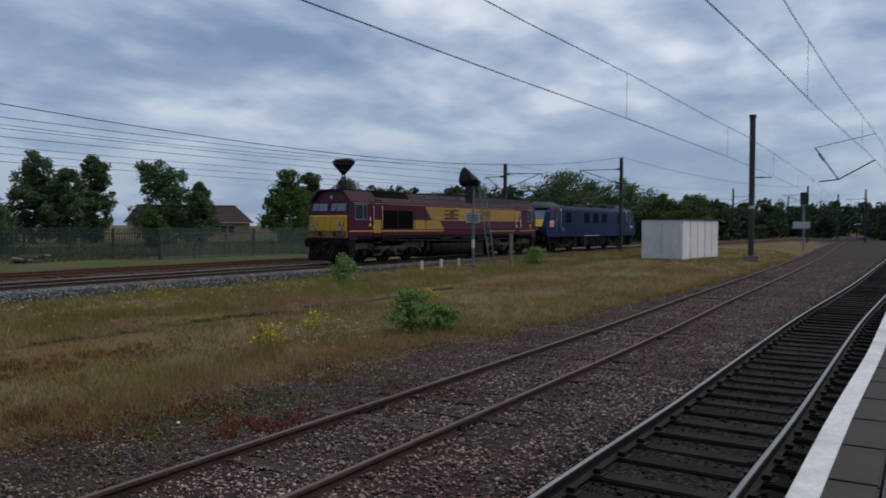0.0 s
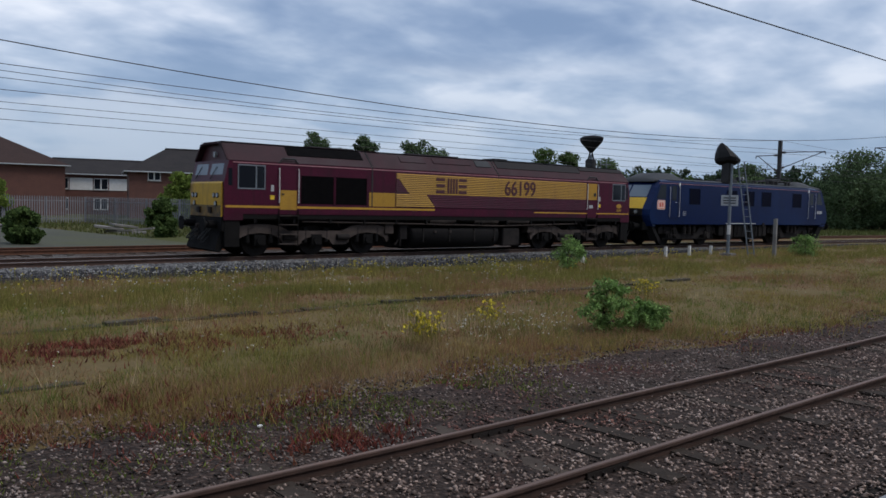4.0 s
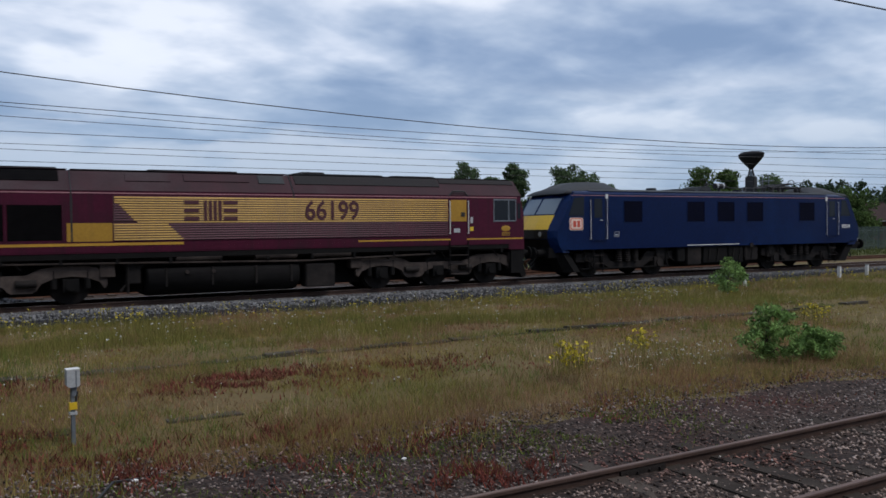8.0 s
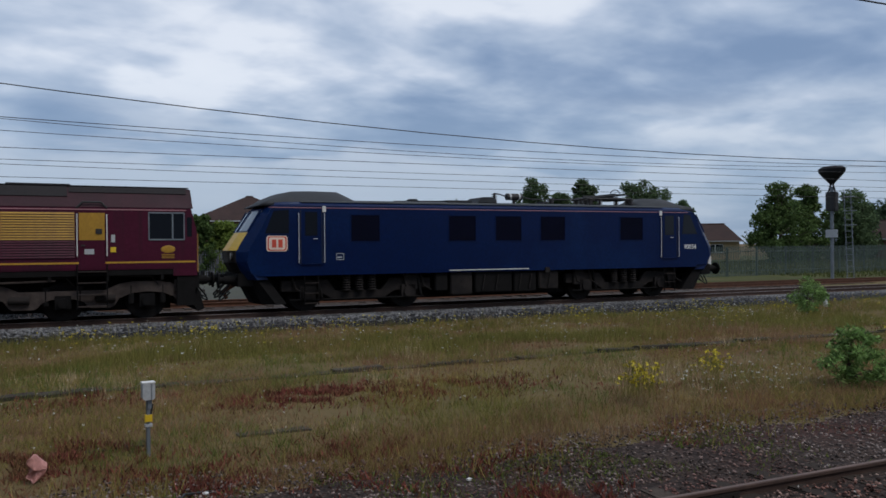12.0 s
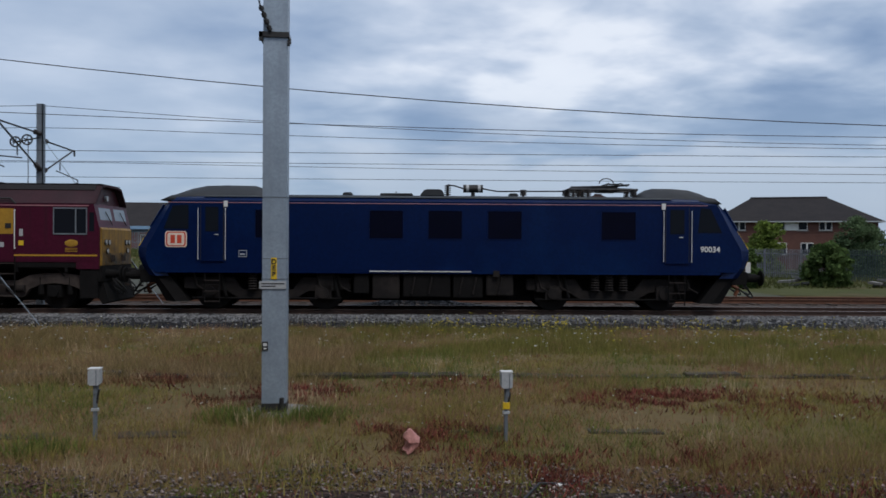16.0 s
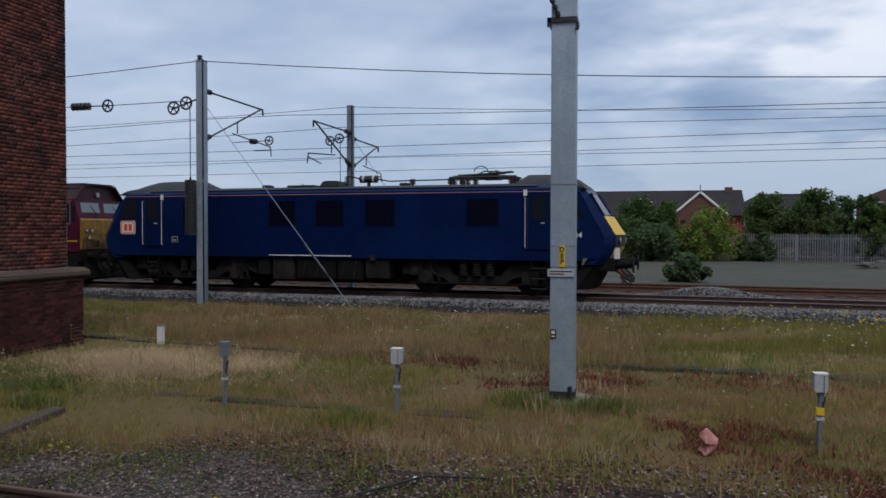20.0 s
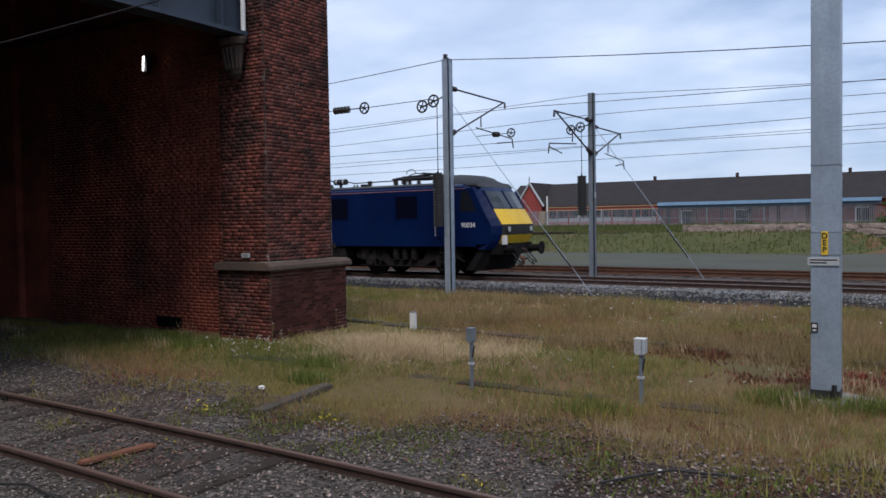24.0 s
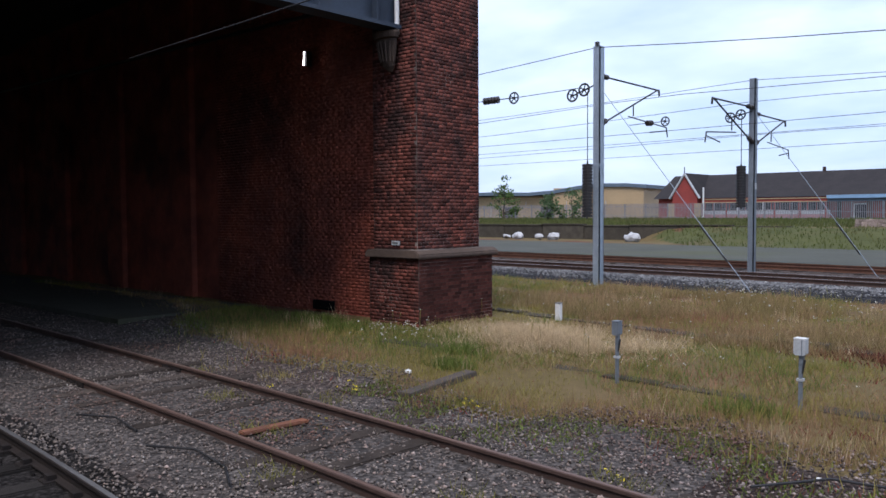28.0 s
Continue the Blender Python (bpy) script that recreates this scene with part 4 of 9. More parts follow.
def build_freight_loco():
    L = thing("diesel_locomotive", "maroon and gold freight diesel locomotive with louvred sides", "locomotive")
    part("body", loft([shell66(x) for x in (-9.6, -4, 4, 9.6)]), MAROON, L, "faded maroon body shell")
    # roof skin, seams and panels
    for x0, x1 in ((-10.1, -4.66), (-4.58, 1.57), (1.65, 10.1)):
        sheet = SOOTROOF if x0 > 1 else MAROON_ROOF
        for s in (-1, 1):
            a, b = Vector((0, s * 1.335, 3.105)), Vector((0, s * 0.83, 3.665))
            n = Vector((0, s * 0.56, 0.5)).normalized() * 0.006
            ring = [a, b, b + n, a + n]
            part("roof_panel", loft([[(x, *(p.yz)) for p in ring] for x in (x0, x1)]), MAROON_ROOF, L, "dirty maroon roof slope")
        part("roof_top", slab(x0, -0.82, 3.712, x1, 0.82, 3.724), sheet, L)
    for x in (-4.62, 1.61):
        for s in (-1, 1):
            part("seam", mesh_join(slab(x - 0.025, s * 1.33 - 0.012, 1.72, x + 0.025, s * 1.33 + 0.012, 3.1), rods([((x, s * 1.33, 3.1), (x, s * 0.82, 3.67))], 0.025, 6)), BLACKIRON, L)
    for s in (-1, 1):
        n = Vector((0, s * 0.56, 0.5)).normalized()
        for x0, x1, lo, hi, m in ((-7.9, -4.9, 0.45, 0.98, GRILLE), (-3.2, -2.0, 0.5, 0.9, MAROON_ROOF), (-1.6, 0.3, 0.55, 0.92, MAROON_ROOF), (0.6, 1.4, 0.5, 0.95, ROOFGREY), (1.75, 6.9, 0.5, 1.0, SOOTROOF), (6.95, 10.0, 0.72, 1.0, SOOTROOF)):
            a = Vector((0, s * 1.335, 3.105)).lerp(Vector((0, s * 0.83, 3.665)), lo)
            b = Vector((0, s * 1.335, 3.105)).lerp(Vector((0, s * 0.83, 3.665)), hi)
            ring = [a, b, b + n * 0.03, a + n * 0.03]
            part("roof_hatch", loft([[(x, *(p.yz)) for p in ring] for x in (x0, x1)]), m, L)
    for x, w in ((-5.8, 0.9), (-1.2, 1.3), (2.4, 0.5), (3.6, 1.4), (6.2, 0.8)):
        bm = slab(x - w, -0.55, 3.72, x + w, 0.55, 3.78, 0.02)
        part("roof_cover", bm, ROOFGREY, L, "sooty grey roof cover")
    part("exhaust", slab(2.2, -0.4, 3.72, 3.0, 0.4, 3.84, 0.03), BLACKIRON, L, "black exhaust outlet")
    for s in (-1, 1):
        y = s * 1.33
        o = s * 0.006

        def plate(x0, z0, x1, z1, t=0.008):
            return slab(x0, min(y, y + s * t), z0, x1, max(y, y + s * t), z1)

        part("cantrail_line", plate(-9.95, 3.03, 9.95, 3.06), PINK, L, "pale red cantrail line")
        part("yellow_line", plate(-10.2, 1.60, -1.7, 1.675), YELLOW_LINE, L, "thin yellow waist line")
        part("yellow_line", plate(3.75, 1.57, 10.2, 1.62), YELLOW_LINE, L, "thin yellow waist line")
        part("gold_panel", plate(-4.74, 1.72, -3.6, 2.22), GOLD, L, "plain gold body panel")
        part("gold_panel", plate(-8.3, 1.72, -7.7, 2.2), GOLD, L)
        part("louvre_backing", plate(-3.58, 1.73, 7.08, 2.98, 0.003), LETTER, L, "dark gaps behind the louvres")
        # louvred side: gold above and round the arrow, maroon below
        z = 1.74
        while z < 2.93:
            runs = []
            if z < 2.2:
                runs.append((-3.56, -1.70 - (z - 1.72) * 0.96, GOLD))
                runs.append((-1.68 - (z - 1.72) * 0.96, 7.07, MAROON))
            elif z < 2.26:
                runs.append((-2.95, 7.07, GOLD))
            else:
                runs.append((-3.56, -3.0 - (z - 2.22) * 0.9 if z < 2.75 else -3.54, MAROON))
                runs.append((-2.98 - (z - 2.22) * 0.9 if z < 2.75 else -3.54, 7.07, GOLD))
            for x0, x1, m in runs:
                if x1 - x0 < 0.04:
                    continue
                ring = [(y, z), (y + s * 0.034, z + 0.004), (y + s * 0.012, z + 0.05), (y, z + 0.05)]
                part("louvre", loft([[(x, yy, zz) for yy, zz in ring] for x in (x0, x1)]), m, L)
            z += 0.0685
        # radiator grille in two bays with slats
        for x0, x1 in ((-7.53, -6.22), (-6.16, -4.84)):
            gr = part("grille", plate(x0, 1.76, x1, 2.71, 0.004), GRILLE, L, "black radiator grille")
            for k in range(12):
                part("slat", slab(x0 + 0.02, y - 0.012, 1.79 + 0.077 * k, x1 - 0.02, y + 0.012, 1.81 + 0.077 * k), GRILLE, gr)
            for xx in (x0 - 0.02, x1 - 0.01):
                part("grille_frame", plate(xx, 1.74, xx + 0.03, 2.73, 0.018), MAROON, gr)
        # cab windows, doors, rails, steps
        for d in (-1, 1):
            xa, xb = (-9.76, -8.86) if d < 0 else (9.88, 8.97)
            x0, x1 = min(xa, xb), max(xa, xb)
            wd = part("cab_window", plate(x0, 2.24, x1, 2.95, 0.004), GLASS, L, "dark cab side window")
            for q in ((x0 - 0.03, 2.20, x1 + 0.03, 2.24), (x0 - 0.03, 2.95, x1 + 0.03, 2.99), (x0 - 0.03, 2.2, x0, 2.99), (x1, 2.2, x1 + 0.03, 2.99), ((x0 + x1) / 2 + 0.14, 2.2, (x0 + x1) / 2 + 0.18, 2.99)):
                part("window_frame", plate(*q, 0.016), GALV_DARK, wd, "dull metal window frame")
            part("quarter_light", plate(d * 10.04 - 0.07, 2.3, d * 10.04 + 0.07, 2.85, 0.005), GLASS, L)
            x0, x1 = (-8.3, -7.66) if d < 0 else (7.17, 7.83)
            dr = part("cab_door", plate(x0, 1.5, x1, 2.98, 0.01), MAROON, L, "maroon cab door with gold lower half" if d < 0 else "maroon cab door with gold upper half")
            if d < 0:
                part("door_lower", plate(x0 + 0.01, 1.55, x1 - 0.01, 2.2, 0.014), GOLD, dr, "gold painted lower half")
            else:
                part("door_upper", plate(x0 + 0.01, 2.21, x1 - 0.01, 2.95, 0.014), GOLD, dr, "gold painted upper half")
                part("door_label", plate(x0 + 0.14, 1.83, x0 + 0.38, 1.97, 0.014), SIGNGREY, dr, "small white label")
                part("door_catch", plate(x1 - 0.24, 2.38, x1 - 0.08, 2.52, 0.03), BLACKIRON, dr)
            part("door_handle", slab(x0 + 0.06, y + o - 0.015 * 0 - 0.03, 2.05, x0 + 0.16, y + o + 0.03, 2.09), BLACKIRON, dr)
            part("door_hood", mesh_join(rods([((x0 - 0.05, y, 3.08), (x0 + 0.1, y, 3.24)), ((x0 + 0.1, y, 3.24), (x1 - 0.1, y, 3.24)), ((x1 - 0.1, y, 3.24), (x1 + 0.05, y, 3.08))], 0.03, 6)), BLACKIRON, L)
            for xx in (x0 - 0.04, x1 + 0.04):
                part("handrail", rods([((xx, y + s * 0.06, 1.78), (xx, y + s * 0.06, 2.92)), ((xx, y, 1.8), (xx, y + s * 0.06, 1.8)), ((xx, y, 2.9), (xx, y + s * 0.06, 2.9))], 0.016, 6), WHITEPAINT, L, "white handrail")
                part("ladder_side", rods([((xx, y + s * 0.03, 0.35), (xx, y + s * 0.03, 1.55))], 0.018, 6), UNDER, L)
            for zz in (0.4, 0.72, 1.04, 1.34):
                part("step", slab(x0 - 0.02, y - 0.07, zz, x1 + 0.02, y + 0.07, zz + 0.03), GRIME, L)
            part("yellow_label", plate(d * 8.3 - 0.27 - 0.07, 1.88, d * 8.3 - 0.27 + 0.07, 2.02, 0.012), YELLOWSIGN, L, "small yellow label")
            part("data_plate", plate(d * 8.3 - 0.27 - 0.05, 2.15, d * 8.3 - 0.27 + 0.05, 2.36, 0.012), SIGNGREY, L)
        # company mark near the far cab: plain gold shapes
        ob = bmesh.new()
        ball(ob, (9.46, y, 1.95), 0.2, 1, 0.06, 0.55, 2)
        part("emblem", ob, GOLD, L, "plain gold oval emblem")
        for k in range(3):
            part("emblem_bar", plate(9.29, 1.70 + 0.045 * k, 9.63, 1.722 + 0.045 * k, 0.01), GOLD, L)
        # lettering: the owner's mark as plain slanted bars, then the running number
        yy = y + s * 0.036
        for k in range(3):
            part("owner_mark", slab(-1.68, yy - 0.004, 2.28 + 0.235 * k, -1.26, yy + 0.004, 2.39 + 0.235 * k), LETTER, L)
            part("owner_mark", slab(-0.55, yy - 0.004, 2.28 + 0.235 * k, -0.14, yy + 0.004, 2.39 + 0.235 * k), LETTER, L)
        for k in range(4):
            part("owner_mark", slab(-1.12 + 0.14 * k, yy - 0.004, 2.28, -1.03 + 0.14 * k, yy + 0.004, 2.86), LETTER, L)
        text_part("running_number", "66199", 0.82, LETTER, L, Matrix.Translation((2.86, yy, 2.55)) @ pose(0, 0, 0, 90, 0, 0 if s < 0 else 180) @ Matrix.Diagonal((0.9, 1, 1, 1)), "running number in maroon figures", 0.004, 0.012)
        # sole bar, tank, boxes and pipes
        part("sole_bar", slab(-10.15, min(y * 1.006, y * 0.9), 1.44, 10.15, max(y * 1.006, y * 0.9), 1.56), MAROON, L, "dirty maroon sole bar")
        part("lower_rail", slab(-10.1, min(y * 0.99, y * 0.88), 1.24, 10.1, max(y * 0.99, y * 0.88), 1.435), UNDER, L, "black frame rail")
        for k in range(14):
            x = -9.2 + 1.42 * k
            part("bracket", slab(x, min(y * 0.985, y * 0.9), 1.1, x + 0.08, max(y * 0.985, y * 0.9), 1.4), UNDER, L)
        part("air_pipe", rods([((-7.4, y * 0.94, 1.16), (-3.0, y * 0.94, 1.1)), ((-3, y * 0.94, 1.1), (1.9, y * 0.94, 1.02)), ((1.9, y * 0.94, 1.02), (6.6, y * 0.94, 1.12))], 0.03, 6), GRIME, L)
        for x in (-1.9, 0.4, 2.2):
            part("reservoir", rods([((x, y * 0.9, 1.22), (x + 1.3, y * 0.9, 1.22))], 0.12, 12), GRIME, L, "grimy air reservoir")
        part("equipment_box", slab(1.98, min(y * 0.97, y * 0.6), 0.2, 2.95, max(y * 0.97, y * 0.6), 0.92, 0.03), BOGIE, L, "grimy equipment box")
    # round-bellied tank: its section follows a half ellipse below the straps
    belly = [(-1.2, 0.92), (-1.26, 0.78), (-1.25, 0.55), (-1.17, 0.34), (-0.98, 0.2), (-0.6, 0.12), (0.6, 0.12), (0.98, 0.2), (1.17, 0.34), (1.25, 0.55), (1.26, 0.78), (1.2, 0.92)]
    part("fuel_tank", loft([[(x, y * k, 0.92 - (0.92 - z) * k) for y, z in belly] for x, k in ((-2.7, 0.93), (-2.64, 1.0), (1.76, 1.0), (1.82, 0.93))]), UNDER, L, "long round-bellied black fuel tank", True)
    for s in (-1, 1):
        for x in (-2.2, -0.9, 0.4, 1.5):
            part("tank_strap", slab(x, min(s * 1.2, s * 1.275), 0.4, x + 0.05, max(s * 1.2, s * 1.275), 0.93), BOGIE, L)
        for x in (-1.6, -0.85):
            part("filler_cap", rods([((x, s * 1.24, 0.8), (x, s * 1.3, 0.8))], 0.055, 10), GRIME, L)
        part("valve_gear", mesh_join(slab(-3.25, min(s * 0.7, s * 1.15), 0.5, -2.85, max(s * 0.7, s * 1.15), 1.1, 0.03), rods([((-3.4, s * 1.1, 0.3), (-2.75, s * 1.1, 1.1)), ((-3.2, s * 1.16, 0.25), (-3.2, s * 1.16, 1.15))], 0.035, 6)), BOGIE, L)
        for k in range(9):
            x = -9.0 + 2.15 * k
            part("conduit", rods([((x, s * 1.2, 1.22), (x + 0.8, s * 1.2, 1.2)), ((x + 0.8, s * 1.2, 1.2), (x + 1.0, s * 1.16, 0.98))], 0.022, 5), BOGIE, L)
    # bogies
    wheels = []
    for c in (-6.78, 6.78):
        for s in (-1, 1):
            top = [(c - 3.05, 0.78), (c - 2.8, 1.0), (c - 2.45, 1.06), (c - 1.75, 1.06), (c - 1.4, 1.0), (c - 1.05, 0.84), (c + 1.05, 0.84), (c + 1.4, 1.0), (c + 1.75, 1.06), (c + 2.45, 1.06), (c + 2.8, 1.0), (c + 3.05, 0.78)]
            low = [(c + 3.05, 0.5)]
            for ax in (2.13, 0.0, -2.13):
                for k in range(7):
                    a = math.pi * k / 6
                    low.append((c + ax + (0.84 if ax else 0.6) * math.cos(a), 0.42 + (0.36 if ax else 0.22) * math.sin(a)))
                if ax > -2:
                    low.append((c + ax - (0.95 if ax else 0.7), 0.36))
                    low.append((c + ax - (1.45 if ax else 1.2), 0.36))
            low.append((c - 3.05, 0.5))
            ya, yb = s * 0.98, s * 1.14
            part("bogie_frame", prism(top + low, min(ya, yb), max(ya, yb)), FRAMEGREY, L, "dusty grey cast bogie side frame")
            for ax in (2.13, 0.0, -2.13):
                bx = bmesh.new()
                box(bx, c + ax - 0.2, s * 1.05 - 0.13, 0.36, c + ax + 0.2, s * 1.05 + 0.13, 0.72)
                rod(bx, (c + ax, s * 1.0, 0.52), (c + ax, s * 1.24, 0.52), 0.14, 12)
                part("axle_box", bx, UNDER, L)
                for k in (-0.42, 0.42):
                    part("coil_spring", rods([((c + ax + k, s * 1.06, 0.45), (c + ax + k, s * 1.06, 0.95))], 0.085, 10), UNDER, L)
            part("brake_cylinder", rods([((c - 1.3, s * 1.18, 0.62), (c - 0.8, s * 1.18, 0.62))], 0.1, 12), BOGIE, L)
            part("brake_cylinder", rods([((c + 0.8, s * 1.18, 0.62), (c + 1.3, s * 1.18, 0.62))], 0.1, 12), BOGIE, L)
            part("sand_box", slab(c - 3.25, min(s * 0.8, s * 1.2), 0.72, c - 2.85, max(s * 0.8, s * 1.2), 1.1, 0.02), GRIME, L)
            part("sand_box", slab(c + 2.85, min(s * 0.8, s * 1.2), 0.72, c + 3.25, max(s * 0.8, s * 1.2), 1.1, 0.02), GRIME, L)
        for ax in (-2.13, 0, 2.13):
            wheels.append(wheelset(L, c + ax))
    # added black slab blocks the view through and stands for the shadow underneath
    part("centre_frame", slab(-9.6, -0.6, 0.24, 9.6, 0.6, 1.2), UNDER, L)
    part("underframe", slab(-9.9, -1.05, 1.15, 9.9, 1.05, 1.42), UNDER, L)
    # cab fronts
    for d in (-1, 1):
        xe = d * 10.25
        nose = prism([(xe, 1.28), (xe + d * 0.05, 1.3), (xe + d * 0.05, 2.36), (xe, 2.42)], -1.24, 1.24, 0.0)
        part("nose_panel", nose, YELLOW if d < 0 else YELLOW_DIRTY, L, "yellow warning panel stained with oil")
        for y in (-0.6, 0.6):
            ring = [(y - 0.5, 2.48, 0.03), (y + 0.5, 2.48, 0.03), (y + 0.46, 3.0, 0.14), (y - 0.46, 3.0, 0.14)]
            bm = bmesh.new()
            f = [bm.verts.new((xe - d * (o - 0.012), a, z)) for a, z, o in ring]
            g = [bm.verts.new((xe - d * (o + 0.03), a, z)) for a, z, o in ring]
            bm.faces.new(f)
            bm.faces.new(g[::-1])
            for i in range(4):
                bm.faces.new((f[i], f[(i + 1) % 4], g[(i + 1) % 4], g[i]))
            bmesh.ops.recalc_face_normals(bm, faces=bm.faces[:])
            part("windscreen", bm, SCREEN, L, "windscreen pane with the sky's reflection in its pale colour")
            part("wiper", rods([((xe + d * 0.02, y + 0.3, 2.5), (xe - d * 0.09, y + 0.02, 2.9))], 0.012, 5), BLACKIRON, L)
            for k, zz in ((0.72, 1.98), (0.98, 1.98), (0.85, 1.72)):
                yy = math.copysign(k, y)
                lamp = part("headlight", rods([((xe, yy, zz), (xe + d * 0.09, yy, zz))], 0.085, 14), BLACKIRON, L)
                part("lens", rods([((xe + d * 0.088, yy, zz), (xe + d * 0.096, yy, zz))], 0.068, 14), SIGNGREY, lamp, "clear headlight lens")
            part("jumper_socket", slab(min(xe, xe + d * 0.12), y * 0.75 - 0.1, 1.4, max(xe, xe + d * 0.12), y * 0.75 + 0.1, 1.6, 0.01), GRIME, L)
        front = [[(d * 9.6, -1.33, z), (d * f, -1.33, z), (d * f, 1.33, z), (d * 9.6, 1.33, z)] for z, f in ((1.2, 10.25), (2.42, 10.25), (3.1, 10.09))]
        part("cab_front", loft(front), MAROON, L, "maroon cab front, raked above the waist")
        arch = [(-1.33, 3.1), (-0.82, 3.66), (-0.45, 3.71), (0.45, 3.71), (0.82, 3.66), (1.33, 3.1)]
        inner = [(-1.25, 3.1), (-0.78, 3.6), (-0.43, 3.65), (0.43, 3.65), (0.78, 3.6), (1.25, 3.1)]
        part("roof_brow", loft([[(d * x, y, z) for y, z in arch + inner[::-1]] for x in (9.6, 10.14)]), MAROON_ROOF, L, "dark roof brow over the windscreens")
        part("brow_recess", loft([[(d * x, y, z) for y, z in inner] for x in (9.6, 9.93)]), LETTER, L, "dark arched recess under the brow")
        part("oily_nose", slab(min(xe + d * 0.05, xe + d * 0.056), -1.2, 1.3, max(xe + d * 0.05, xe + d * 0.056), 1.2, 1.66), OILY, L, "oil-stained lower nose")
        part("top_lamp", rods([((xe - d * 0.36, 0, 3.32), (xe - d * 0.24, 0, 3.32))], 0.09, 14), SIGNGREY, L)
        part("buffer_beam", slab(min(xe - d * 0.3, xe + d * 0.06), -1.28, 0.82, max(xe - d * 0.3, xe + d * 0.06), 1.28, 1.3, 0.02), UNDER, L, "black buffer beam")
        plough = prism([(xe + d * 0.05, 0.82), (xe + d * 0.22, 0.24), (xe + d * 0.05, 0.16), (xe - d * 0.2, 0.5), (xe - d * 0.2, 0.82)], -1.15, 1.15)
        part("snow_plough", plough, UNDER, L, "black snow plough")
        part("under_step", slab(min(xe - d * 0.55, xe - d * 0.05), -1.3, 0.35, max(xe - d * 0.55, xe - d * 0.05), 1.3, 1.2), UNDER, L)
        buffers_and_coupling(L, xe + d * 0.06, d)
    return L, wheels


SHIFT = 0.2  # middle between the electric locomotive's noses, from its origin


def end90(z):
    """How far the electric locomotive's nose reaches from its middle at a height: corner and centre."""
    zs = [0.2, 0.95, 1.2, 1.5, 1.86, 2.42, 3.06, 3.2, 3.35]
    corner = [7.85, 8.4, 8.63, 8.74, 8.70, 8.38, 8.05, 7.92, 7.8]
    centre = [8.35, 8.75, 8.95, 9.12, 9.15, 8.78, 8.36, 8.2, 8.0]
    return float(np.interp(z, zs, corner)), float(np.interp(z, zs, centre))


def nose_slice(z0, z1, d, out=0.0, wide=1.37, steps=3):
    """A piece of the raked nose between two heights."""
    rings = []
    for k in range(steps + 1):
        z = z0 + (z1 - z0) * k / steps
        c, t = end90(z)
        w = wide if z < 3.1 else wide - (z - 3.1) * 0.6
        pts = [(c + out * 0.5, -w + 0.004), (c + (t - c) * 0.72 + out, -w * 0.83), (t + out, -0.45), (t + out, 0.45), (c + (t - c) * 0.72 + out, w * 0.83), (c + out * 0.5, w - 0.004), (c - 0.35, w - 0.1), (c - 0.35, -w + 0.1)]
        rings.append([(d * x + SHIFT, y, z) for x, y in pts])
    return loft(rings)


def nose_plate(z0, z1, d, half, proud, steps=3):
    """A panel laid on the front of the nose, no wider than half to each side."""
    rings = []
    for k in range(steps + 1):
        z = z0 + (z1 - z0) * k / steps
        c, t = end90(z)
        w = 1.37 if z < 3.1 else 1.37 - (z - 3.1) * 0.6
        e = c + (t - c) * 0.72 - 0.004
        pts = [(e + proud, -min(half, w * 0.83)), (t + proud, -0.45), (t + proud, 0.45), (e + proud, min(half, w * 0.83)), (e - 0.03, min(half, w * 0.83)), (e - 0.03, -min(half, w * 0.83))]
        rings.append([(d * x + SHIFT, y, z) for x, y in pts])
    return loft(rings)


